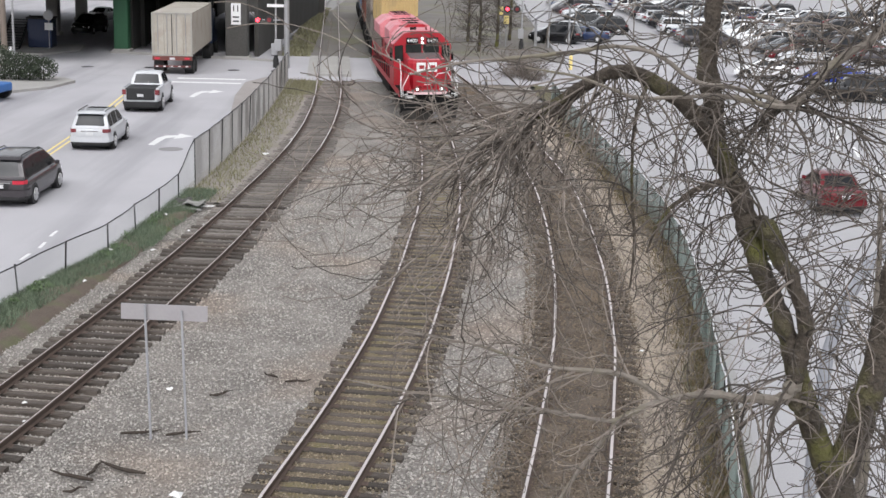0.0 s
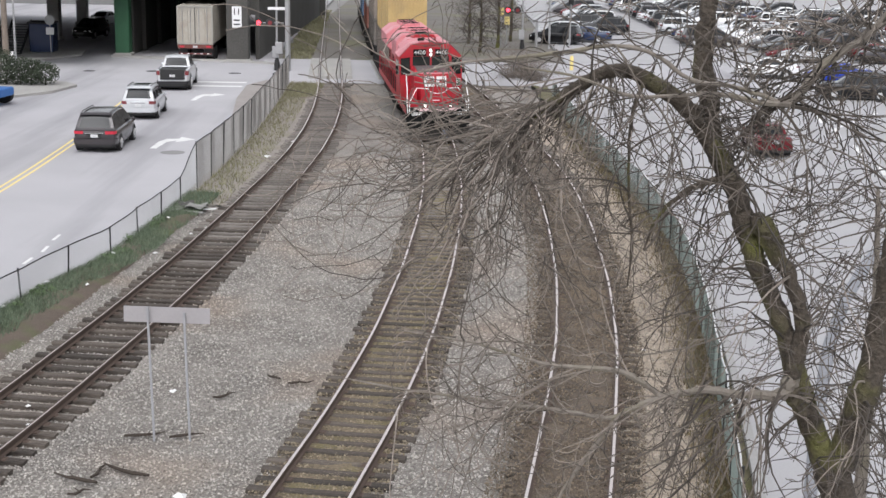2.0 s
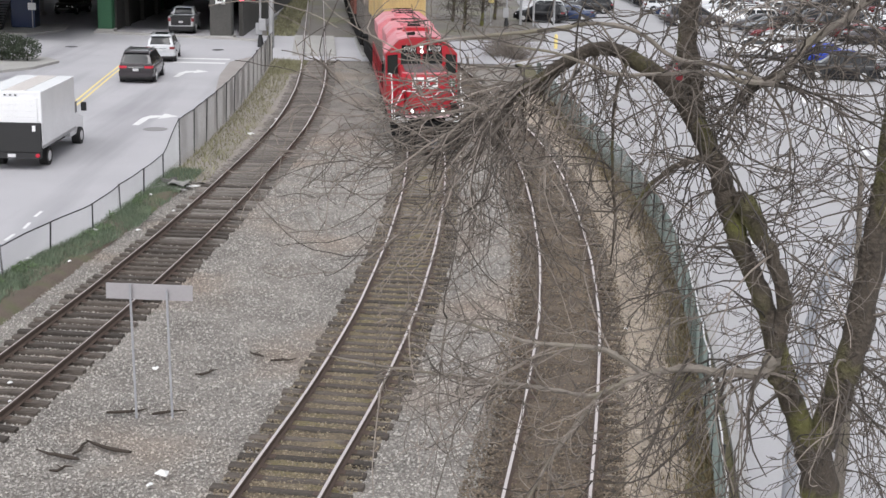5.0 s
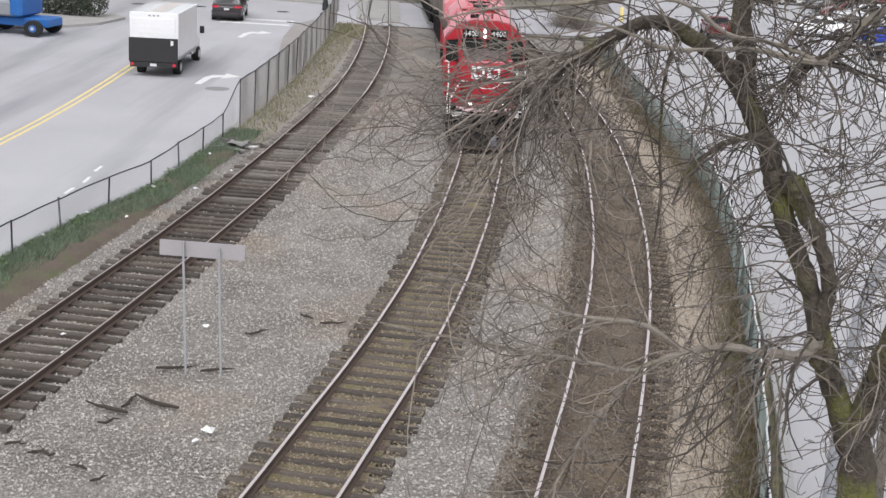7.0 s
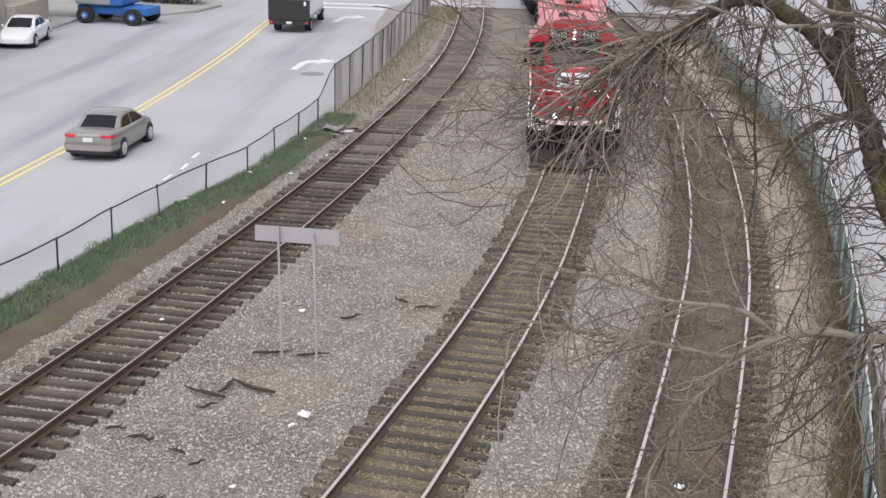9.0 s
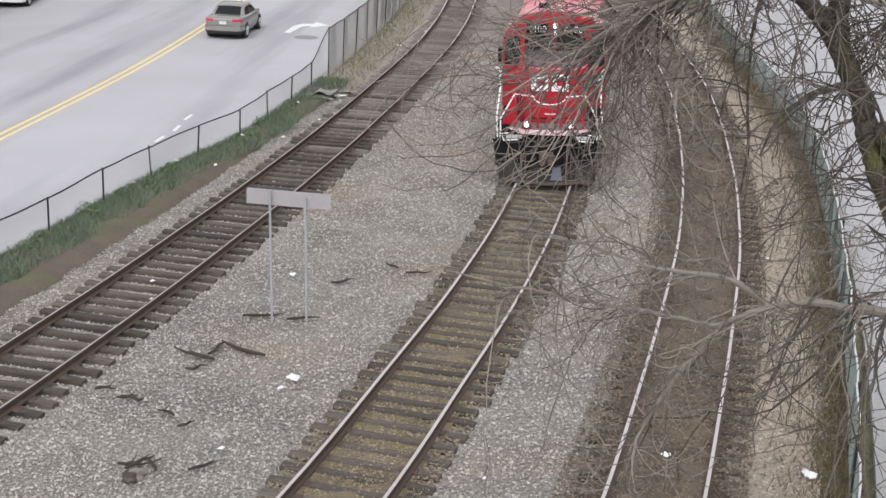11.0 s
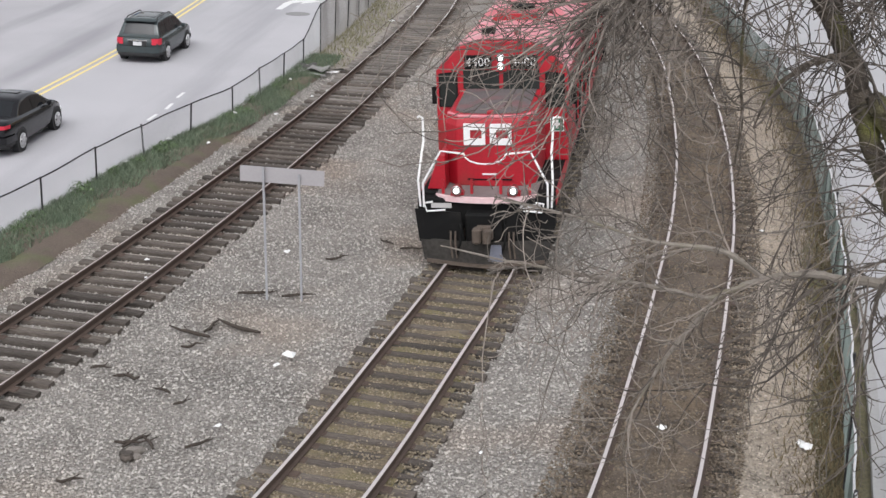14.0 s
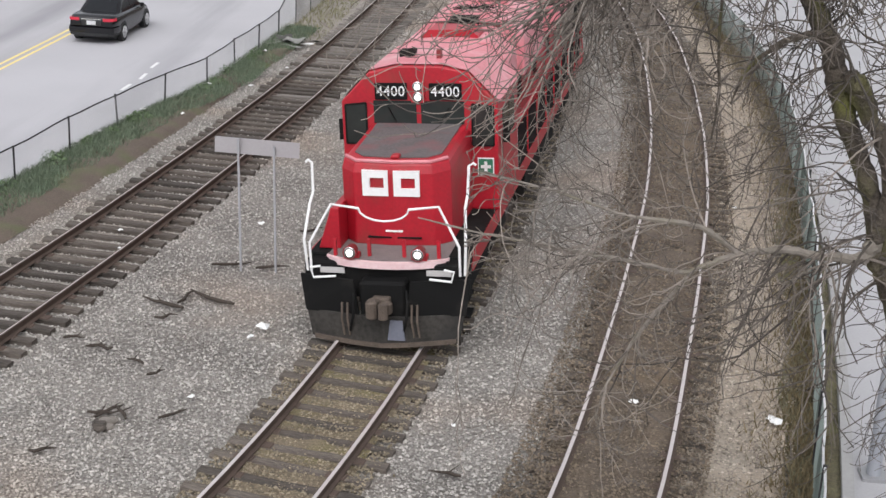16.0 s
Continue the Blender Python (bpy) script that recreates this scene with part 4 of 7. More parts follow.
    part("grille", Shape().loft([[(u * W * 0.46, L - 0.012 + 0.03 * (1 - u * u), z) for u in (-1, -0.5, 0, 0.5, 1)] for z in (hood - 0.56, hood - 0.44)], False, False), TRIM, top)
    part("front_bumper", wrap([(u * W, L + y) for u, y in ((-0.93, -0.42), (-0.80, -0.10), (-0.45, 0.03), (0, 0.05), (0.45, 0.03), (0.80, -0.10), (0.93, -0.42))][::-1], 0.28, 0.46, 0.02), p, top, "", True)
    part("underbody", Shape().box(-W * 0.84, W * 0.84, 0.35, L - 0.4, 0.17, 0.3), TRIM, top)
    if tall:
        for sx in (-1, 1):
            part("roof_rail", Shape().tube([(sx * wt * 0.90, r0 + 0.10, roof - 0.05), (sx * wt * 0.90, r0 + 0.25, roof + 0.03), (sx * wt * 0.90, r1 - 0.35, roof + 0.03), (sx * wt * 0.90, r1 - 0.15, roof - 0.03)], 0.022, 6), TRIM, top)
        part("spoiler", Shape().loft([[(-wt * 0.95, r0 - 0.14, roof - 0.085), (wt * 0.95, r0 - 0.14, roof - 0.085)], [(-wt * 0.97, r0 + 0.05, roof - 0.015), (wt * 0.97, r0 + 0.05, roof - 0.015)]], False, False), p, top)
    if style in ("wagon", "suv") or color == "black":
        ya, yb = r0 + 0.55, r1 - 0.3
        part("roof_glass", Shape().loft([[(wt * 0.6 * u, y, top_line(y) + 0.018) for u in (-1, -0.5, 0, 0.5, 1)] for y in (ya, (ya + yb) / 2, yb)], False, False), CARGLASS, top, "", True)
    if style == "pickup":
        part("bed_floor", Shape().box(-W * 0.80, W * 0.80, 0.14, 2.0, trunk - 0.02, trunk + 0.02), TRIM, top)
        part("tailgate", Shape().box(-W * 0.74, W * 0.74, -0.05, 0.10, 0.68, trunk + 0.05, 0.03), TRIM, top)
        for sx in (-1, 1):
            part("bed_rail", Shape().box(*sorted((sx * W * 0.80, sx * W * 0.96)), 0.04, 2.1, trunk - 0.06, trunk + 0.07, 0.03), p, top)
    for y in axles:
        for sx in (-1, 1):
            part("wheel_arch", Shape().tube([(sx * W * 0.78, y, wr + 0.02), (sx * (W + 0.004), y, wr + 0.02)], wr * 1.14, 20), TRIM, top)
            w = part("wheel", Shape().tube([(sx * (W - 0.20), y, wr), (sx * (W - 0.01), y, wr), (sx * (W + 0.014), y, wr)], [wr, wr, wr * 0.93], 20), TYRE, top, "", True)
            if not spoked:
                part("rim", Shape().tube([(sx * W, y, wr), (sx * (W + 0.02), y, wr)], [wr * 0.66, wr * 0.5], 12), RIM, w)
                continue
            # solid disc, coloured dark for the shade between the spokes
            part("rim", Shape().tube([(sx * (W + 0.0), y, wr), (sx * (W + 0.017), y, wr)], wr * 0.67, 14), DARKRIM, w)
            sp = Shape().tube([(sx * (W + 0.01), y, wr), (sx * (W + 0.03), y, wr)], wr * 0.2, 8)
            for k in range(7):
                q = 2 * math.pi * k / 7
                sp.rod((sx * (W + 0.02), y + math.cos(q) * wr * 0.1, wr + math.sin(q) * wr * 0.1), (sx * (W + 0.02), y + math.cos(q) * wr * 0.62, wr + math.sin(q) * wr * 0.62), wr * 0.13, 4)
            sp.tube([(sx * (W + 0.016), y + math.cos(q * 0.3927) * wr * 0.63, wr + math.sin(q * 0.3927) * wr * 0.63) for q in range(17)], wr * 0.06, 4, False)
            part("spokes", sp, RIM, w)
    return top


def moving_car(style, color, label, lit=True):
    return car_parts(thing("car" if style not in ("pickup", "minivan") else {"pickup": "pickup_truck", "minivan": "minivan"}[style], label, "car", "traffic"), style, color, lit)


minivan = moving_car("minivan", "grey", "dark brownish-grey minivan with lit red tail lamps driving away")
suv = moving_car("suv", "silver", "silver sport utility car driving up the street", False)
pickup = moving_car("pickup", "silver", "silver pickup truck with black tailgate on the street", False)
sedan_gold = moving_car("sedan", "gold", "champagne sedan driving up the street")
wagon_car = moving_car("wagon", "teal", "grey-green station wagon with bright wheels on the street")
sedan_black = moving_car("sedan", "black", "black sedan with red tail lamps on the street")
red_car = moving_car("sedan", "red", "red sedan crossing the pale parking lot", False)

# white box truck with folded lift gate
boxtruck = thing("box_truck", "white box truck with black folded lift gate", "truck", "traffic")
boxtruck.scale = (0.95, 1.0, 0.91)
part("cargo_box", Shape().box(-1.2, 1.2, 0.15, 5.0, 0.95, 3.30, 0.03), PAINTS["white"], boxtruck)
part("roof_panel", Shape().box(-0.3, 0.5, 0.3, 4.9, 3.295, 3.312), material("translucent_roof_panel", (0.62, 0.58, 0.55), 0.6), boxtruck)
rd = part("roller_door", Shape().box(-1.05, 1.05, 0.11, 0.16, 1.0, 3.02, 0.01), PAINTS["white"], boxtruck)
for k in range(5):
    part("door_slat", Shape().box(-1.03, 1.03, 0.095, 0.12, 1.75 + k * 0.25, 1.98 + k * 0.25, 0.006), PAINTS["white"], rd)
lg = part("lift_gate", Shape().box(-1.2, 1.2, -0.05, 0.08, 0.80, 2.02, 0.02), TRIM, boxtruck, "black steel lift gate")
part("sticker", Shape().box(0.86, 0.99, -0.06, -0.04, 1.68, 1.92), WHITE, lg)
part("rear_frame", Shape().box(-1.15, 1.15, -0.02, 0.2, 0.52, 0.80, 0.02), DARKSTEEL, boxtruck)
part("marker_lamps", Shape().box(-0.25, -0.17, 0.10, 0.14, 3.12, 3.17).box(-0.04, 0.04, 0.10, 0.14, 3.12, 3.17).box(0.17, 0.25, 0.10, 0.14, 3.12, 3.17), TRIM, boxtruck)
part("number_plate", Shape().box(-0.16, 0.16, -0.035, 0.0, 0.58, 0.72), PLATE, boxtruck)
for sx in (-1, 1):
    part("tail_lamp", Shape().tube([(sx * 1.03, -0.045, 0.67), (sx * 1.03, 0.0, 0.67)], 0.085, 12), TAIL, boxtruck)
    part("lower_rail", Shape().box(*sorted((sx * 1.19, sx * 1.225)), 0.15, 5.0, 0.93, 1.05), STEEL, boxtruck)
    part("mirror", Shape().box(*sorted((sx * 1.12, sx * 1.36)), 6.2, 6.28, 1.55, 1.95, 0.02), TRIM, boxtruck)
    part("side_window", Shape().box(*sorted((sx * 0.90, sx * 0.965)), 5.35, 6.15, 1.5, 2.0), CARGLASS, boxtruck)
    for y in (1.45, 6.35):
        w = part("wheel", Shape().tube([(sx * 0.72, y, 0.39), (sx * 1.07, y, 0.39)], 0.39, 22), TYRE, boxtruck, "", True)
        part("rim", Shape().tube([(sx * 1.05, y, 0.39), (sx * 1.085, y, 0.39)], [0.25, 0.2], 14), RIM, w)
part("cab", Shape().prism_x([(5.05, 0.5), (7.2, 0.5), (7.2, 1.15), (6.45, 1.35), (6.0, 2.15), (5.05, 2.2)], -0.95, 0.95), PAINTS["white"], boxtruck, bevel=0.04)
part("chassis", Shape().box(-0.7, 0.7, 0.2, 7.0, 0.5, 0.95), DARKSTEEL, boxtruck)

# articulated truck with a container trailer
semi = thing("semi_trailer", "beige ribbed container trailer on a dark chassis", "truck", "traffic")
semi.scale = (1.08, 1, 1)
BEIGE = material("dusty_beige_container", (0.42, 0.395, 0.345), 0.6, dark=(0.33, 0.29, 0.24), scale=0.6, fine=10, amount=0.7, stain=(0.30, 0.25, 0.20), stain_scale=0.8)
s = Shape().box(-1.2, 1.2, 0.05, 12.2, 1.25, 4.05, 0.02)
box = part("container_body", s, BEIGE, semi)
for k in range(4):
    part("door_rib", Shape().box(-1.12 + k * 0.58, -1.06 + k * 0.58, -0.0, 0.06, 1.32, 3.95), BEIGE, box)
for k in range(4):
    part("lock_rod", Shape().rod((-0.85 + k * 0.56, -0.02, 1.3), (-0.85 + k * 0.56, -0.02, 4.0), 0.02, 6), STEEL, box)
rb = Shape()
for k in range(40):
    for sx in (-1, 1):
        rb.box(*sorted((sx * 1.195, sx * 1.225)), 0.2 + k * 0.3, 0.34 + k * 0.3, 1.35, 3.95)
part("side_ribs", rb, BEIGE, box)
part("chassis", Shape().box(-0.5, 0.5, 0.1, 12.5, 0.95, 1.25).box(-1.2, 1.2, 0.0, 0.15, 0.95, 1.22), material("rusty_red_chassis", (0.16, 0.05, 0.04), 0.7), semi)
part("underrun_bar", Shape().box(-1.1, 1.1, -0.02, 0.1, 0.5, 0.62), material("dark_red_bar", (0.11, 0.03, 0.028), 0.7), semi)
for k in range(5):
    part("reflector", Shape().box(-1.0 + k * 0.45, -0.85 + k * 0.45, -0.03, -0.02, 0.53, 0.59), WHITE, semi)
part("door_seam", Shape().box(-0.02, 0.02, -0.012, 0.06, 1.32, 3.97), TRIM, box)
for x0, x1, z0, z1 in ((-1.22, 1.22, 3.93, 4.06), (-1.22, 1.22, 1.24, 1.34), (-1.22, -1.12, 1.34, 3.93), (1.12, 1.22, 1.34, 3.93)):
    part("door_frame", Shape().box(x0, x1, -0.015, 0.07, z0, z1), material("frame_grey", (0.36, 0.345, 0.31), 0.6, scale=2, fine=12), box)
for sx in (-1, 1):
    for z in (1.8, 2.6, 3.4):
        part("hinge", Shape().box(*sorted((sx * 0.95, sx * 1.18)), -0.03, 0.0, z, z + 0.06), BEIGE, box)
for sx in (-1, 1):
    part("mud_flap", Shape().box(*sorted((sx * 0.55, sx * 1.15)), 0.35, 0.37, 0.35, 0.95), TRIM, semi)
    part("tail_lamp", Shape().box(*sorted((sx * 0.75, sx * 1.05)), -0.02, 0.0, 1.02, 1.14), TAIL, semi)
    for y in (1.1, 2.4, 11.6, 12.9, 16.2):
        part("wheel", Shape().tube([(sx * 0.65, y, 0.5), (sx * 1.2, y, 0.5)], 0.5, 20), TYRE, semi, "", True)
part("number_plate", Shape().box(-0.16, 0.16, -0.02, 0.02, 1.0, 1.14), PLATE, semi)
part("tractor_cab", Shape().prism_x([(13.2, 0.9), (16.9, 0.9), (16.9, 1.7), (15.6, 1.9), (15.2, 3.4), (13.2, 3.6)], -1.15, 1.15), PAINTS["navy"], semi, bevel=0.05)

# parked cars
parked = {}
r = random.Random(7)
kinds = [("sedan", "white"), ("sedan", "silver"), ("suv", "black"), ("suv", "white"), ("sedan", "grey"), ("wagon", "silver"), ("sedan", "navy"), ("minivan", "grey"), ("sedan", "red"), ("suv", "silver"), ("sedan", "gold"), ("sedan", "blue")]
words = {"white": "white", "silver": "silver", "black": "black", "grey": "dark grey", "navy": "navy blue", "red": "red", "gold": "champagne", "blue": "bright blue"}


def park(kind, x, y, turn):
    m = pose(x, y, 0, 0, 0, turn)
    if kind in parked:
        return copy_thing(parked[kind], m)
    ob = car_parts(thing("parked_car", "%s %s parked in the pale concrete lot" % (words[kind[1]], {"suv": "sport utility car", "wagon": "station wagon", "sedan": "sedan", "minivan": "minivan"}[kind[0]]), "car", "cars in the lot"), *kind, False, False)
    ob.matrix_basis = m
    parked[kind] = ob
    return ob


for x0, ya, yb, turn in ((17.5, 138, 190, 90), (25.5, 126, 190, 270), (30.5, 112, 186, 90), (37, 112, 182, 270), (41.5, 106, 176, 90), (48, 112, 168, 270), (53, 116, 168, 90)):
    y = ya
    while y < yb:
        if r.random() < 0.9:
            park(kinds[r.randrange(len(kinds) - 1)], x0 + r.uniform(-0.3, 0.3) + (0 if turn == 90 else -4.6), y, turn + r.uniform(-2, 2))
        y += 2.75
for k, (x, y) in enumerate(((26.2, 87.5), (31.0, 88.5), (35.5, 95), (40.0, 96))):
    park([("suv", "black"), ("minivan", "grey"), ("sedan", "silver"), ("sedan", "red")][k], x + 1.5, y, 78)
park(("sedan", "blue"), 29.0, 97.0, 80)
park(("sedan", "white"), 24.8, 100.0, 80)
for x, y, kind, turn in ((9.8, 125.5, ("suv", "black"), 70), (12.6, 128, ("sedan", "navy"), 75), (10.5, 131, ("suv", "silver"), 70), (13.5, 142, ("suv", "black"), 75)):
    park(kind, x + 2, y, turn)
for x, y, kind, turn in ((-31.0, 127.0, ("suv", "black"), 172), (-33.2, 141.0, ("sedan", "white"), 172), (-40.5, 128.0, ("sedan", "grey"), 90)):
    park(kind, x, y, turn)
white_car = car_parts(thing("parked_car", "white sedan parked at the kerb of the street", "car", "cars on the street", m=pose(-28.6, 71.2, 0, 0, 0, 188)), "sedan", "white")

# blue boom lift
lift = thing("boom_lift", "blue boom lift with big black tyres parked at the kerb", "boom lift", m=pose(-24.8, 78.1, 0, 0, 0, 82))
lift.scale = (1.2, 1.3, 1.15)
LBLUE = material("blue_machine_paint", (0.03, 0.15, 0.45), 0.45, dark=(0.02, 0.10, 0.32), scale=1.5, fine=15)
part("chassis", Shape().box(-0.75, 0.75, -0.3, 3.0, 0.45, 0.85, 0.05), LBLUE, lift)
part("axle", Shape().box(-1.0, 1.0, 0.15, 0.4, 0.38, 0.58), LBLUE, lift)
part("axle", Shape().box(-1.0, 1.0, 2.35, 2.6, 0.38, 0.58), LBLUE, lift)
part("turntable", Shape().box(-1.05, 1.05, 1.2, 3.0, 0.9, 1.65, 0.1), material("grey_machine_panel", (0.30, 0.31, 0.34), 0.5), lift)
part("counterweight", Shape().box(-1.1, 1.1, 0.75, 1.35, 0.9, 1.8, 0.1), LBLUE, lift)
part("boom", Shape().box(-0.2, 0.2, 0.6, 6.0, 1.85, 2.2, 0.03), LBLUE, lift)
part("lower_boom", Shape().box(-0.24, 0.24, 1.0, 5.2, 1.5, 1.82, 0.03), LBLUE, lift)
bk = Shape()
for z in (0.9, 1.45, 2.0):
    bk.tube([(-0.9, 5.7, z), (0.9, 5.7, z), (0.9, 6.6, z), (-0.9, 6.6, z), (-0.9, 5.7, z)], 0.025, 6)
for x, y in ((-0.9, 5.7), (0.9, 5.7), (0.9, 6.6), (-0.9, 6.6)):
    bk.rod((x, y, 0.9), (x, y, 2.0), 0.025)
part("basket", bk, LBLUE, lift)
for y in (0.28, 2.48):
    for sx in (-1, 1):
        w = part("wheel", Shape().tube([(sx * 0.86, y, 0.40), (sx * 0.89, y, 0.40), (sx * 1.10, y, 0.40), (sx * 1.13, y, 0.40)], [0.35, 0.40, 0.40, 0.35], 24), TYRE, lift)
        part("rim", Shape().tube([(sx * 1.11, y, 0.40), (sx * 1.145, y, 0.40)], [0.21, 0.15], 14), LBLUE, w)
        part("hub", Shape().tube([(sx * 1.14, y, 0.40), (sx * 1.17, y, 0.40)], 0.08, 10), RIM, w)
part("hose_bundle", Shape().tube([(0.3, 0.9, 1.75), (0.42, 1.6, 2.05), (0.36, 2.6, 1.98), (0.3, 3.6, 1.9)], 0.05, 6), TRIM, lift)
part("control_panel", Shape().box(1.04, 1.1, 1.4, 2.0, 1.1, 1.5, 0.02), TRIM, lift)

# ---- road markings ----
YELLOW_LINE = spline([(5, -18.3), (30, -17.8), (41, -17.55), (53.5, -17.25), (62, -17.42), (70, -17.78), (78.5, -18.4), (87.2, -19.0)])
for off in (-0.15, 0.15):
    setting("road_marking", strip(lambda y: YELLOW_LINE(y) + off - 0.06, lambda y: YELLOW_LINE(y) + off + 0.06, 10, 87, 0.006, 1.0), YELLOWPAINT, "double yellow centre line on the street", "road marking")
for y in (88.9, 91.1):
    setting("road_marking", strip(const(-17.4), const(-13.0), y, y + 0.65, 0.009 if y > 90 else 0.006, 0.3), WHITEPAINT, "white stop line across the lane", "road marking")


def arrow(x, y):
    s = Shape()
    s.add([(x - 0.45, y - 1.6, 0.007), (x - 0.15, y - 1.6, 0.007), (x - 0.05, y + 0.4, 0.007), (x - 0.45, y + 0.5, 0.007), (x + 0.35, y + 0.9, 0.007), (x + 0.35, y + 1.5, 0.007), (x - 0.2, y + 1.4, 0.007)], [(0, 1, 2, 3), (3, 2, 4, 5, 6)])
    s.add([(x + 0.35, y + 0.35, 0.007), (x + 1.15, y + 1.3, 0.007), (x + 0.35, y + 2.1, 0.007)], [(0, 1, 2)])
    setting("road_marking", s, WHITEPAINT, "white right-turn arrow on the lane", "road marking")


arrow(-13.2, 65.6)
arrow(-14.5, 83.4)
for x, y, turn in ((-12.84, 42.0, -0.04), (-12.76, 43.6, 0.05), (-12.86, 45.3, 0.0)):
    s = Shape().box(-0.055, 0.055, -0.42, 0.42, 0.0, 0.006).moved(Matrix.Translation((x, y, 0)) @ Matrix.Rotation(turn, 4, "Z"))
    setting("road_marking", s, WHITEPAINT, "short worn white dash", "road marking")
setting("manhole", Shape().tube([(-12.4, 63.0, -0.01), (-12.4, 63.0, 0.008)], 0.55, 24), material("patched_asphalt", (0.27, 0.265, 0.265), 0.9), "dark round asphalt patch with iron cover", "manhole")
for x, y in ((-28.3, 96.5), (-24.6, 97.0), (-20.4, 97.5), (-14.6, 97.0)):
    setting("manhole", Shape().tube([(x, y, -0.01), (x, y, 0.012)], 0.42, 20), DARKSTEEL, "dark iron manhole cover in the street", "manhole")
for k in range(7):
    y = 60 + k * 5.5
    setting("lot_marking", Shape().add([(18.8 + k * 0.5, y, 0.005), (19.0 + k * 0.5, y, 0.005), (19.6 + k * 0.5, y + 3.2, 0.005), (19.4 + k * 0.5, y + 3.2, 0.005)], [(0, 1, 2, 3)]), WHITEPAINT, "white painted line on the lot", "road marking")
for x, y, l, a in ((22.5, 77.5, 9.0, -0.55), (17.0, 46.0, 2.4, -0.5), (10.5, 44.0, 2.0, -0.4)):
    m = Matrix.Translation((x, y, 0.006)) @ Matrix.Rotation(a, 4, "Z")
    setting("lot_marking", Shape().add([tuple(m @ Vector(q)) for q in ((-0.09, -l / 2, 0), (0.09, -l / 2, 0), (0.09, l / 2, 0), (-0.09, l / 2, 0))], [(0, 1, 2, 3)]), WHITEPAINT, "white painted line on the lot", "road marking")

# crossing panels
for line, y0, y1 in ((LINE_ROAD_SIDE, 94.5, 107), (LINE_MIDDLE, 94.5, 107)):
    for off, w in ((0.0, 0.64), (-1.15, 0.32), (1.15, 0.32)):
        setting("crossing_panel", Shape().loft([[(line(y) + off - w, y, 0.0), (line(y) + off - w, y, 0.19), (line(y) + off + w, y, 0.19), (line(y) + off + w, y, 0.0)] for y in np.linspace(y0, y1, 8)]), CONCRETE, "pale concrete level crossing panel between the rails", "crossing panel")

# pavement with kerb beside the fence and at the corner island
s = Shape().loft([[(FENCE_ROAD(y) - 0.32 - w, y, 0.0), (FENCE_ROAD(y) - 0.32 - w, y, 0.14), (FENCE_ROAD(y) - 0.3, y, 0.14), (FENCE_ROAD(y) - 0.3, y, 0.0)] for y, w in ((60, 0.05), (66, 0.5), (74, 1.4), (82, 2.1), (89, 2.2), (92, 1.2))])
setting("pavement", s, material("worn_pavement", (0.35, 0.325, 0.31), 0.9, dark=(0.25, 0.225, 0.21), scale=0.7, fine=15, amount=0.8), "worn brownish pavement with kerb", "pavement")
ISLAND = [(-40, 78.5), (-26.0, 80.3), (-23.6, 84.0), (-23.0, 87.5), (-24.2, 89.2), (-30.0, 91.0), (-40, 91.5)]
setting("pavement_island", Shape().prism_z(ISLAND, 0.0, 0.15), CONCRETE, "concrete corner pavement with kerb", "pavement")
setting("pavement_far", Shape().prism_z([(-36, 103.5), (-29.6, 104), (-27.8, 107.5), (-28.5, 112), (-36, 112)], 0.0, 0.15), CONCRETE, "concrete corner pavement under the overpass", "pavement")
setting("kerb", Shape().prism_z([(-25.4, 107.0), (-14.4, 104.0), (-12.5, 103.2), (-12.5, 103.5), (-14.4, 104.4), (-25.4, 107.4)], 0.0, 0.16), CONCRETE, "concrete kerb at the far side of the crossing", "kerb")
setting("pavement_west", strip(const(-60), const(-29.0), 30, 78.4, 0.12), CONCRETE, "concrete pavement along the far side of the street", "pavement")
setting("kerb", Shape().box(-29.2, -28.95, 30, 78.4, 0.0, 0.125), CONCRETE, "concrete kerb of the street", "kerb")

# building on the far side of the street
bld = thing("building", "beige street building with dark ground floor windows", "building")
BW = material("beige_wall", (0.46, 0.42, 0.36), 0.9, dark=(0.36, 0.33, 0.28), scale=0.5, fine=12)
part("wall", Shape().box(-48, -31.0, 40, 73.0, 0.1, 8.0), BW, bld)
part("plinth", Shape().box(-31.05, -30.9, 40, 73.05, 0.1, 0.7), CONCRETE, bld)
for k in range(8):
    w = part("window", Shape().box(-31.02, -30.97, 41.2 + k * 4.05, 43.9 + k * 4.05, 1.1, 3.4), CARGLASS, bld)
    part("sill", Shape().box(-31.02, -30.85, 41.1 + k * 4.05, 44.0 + k * 4.05, 0.98, 1.1), CONCRETE, w)
part("low_wall", Shape().box(-36.0, -30.6, 73.3, 78.2, 0.1, 1.3, 0.04), BW, bld)

# ---- overpass ----
over = thing("overpass", "dark road overpass on green steel columns", "overpass")
tagged(over, kind="structure")
OGREEN = material("green_column_paint", (0.030, 0.115, 0.055), 0.6, dark=(0.02, 0.07, 0.035), scale=0.8, fine=12, amount=0.8)
DIM = material("dark_concrete", (0.09, 0.085, 0.08), 0.95, dark=(0.05, 0.05, 0.045), scale=0.5, fine=8, amount=0.8)
# the deck lies out of view; its left part is stretched to shade the ground
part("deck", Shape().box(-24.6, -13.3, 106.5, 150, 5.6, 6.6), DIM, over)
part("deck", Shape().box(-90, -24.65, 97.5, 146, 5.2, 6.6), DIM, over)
for k in range(5):
    part("girder", Shape().box(-90 if k < 2 else -24.2, -13.3, 107 + k * 9, 107.5 + k * 9, 4.7, 5.6), OGREEN, over)
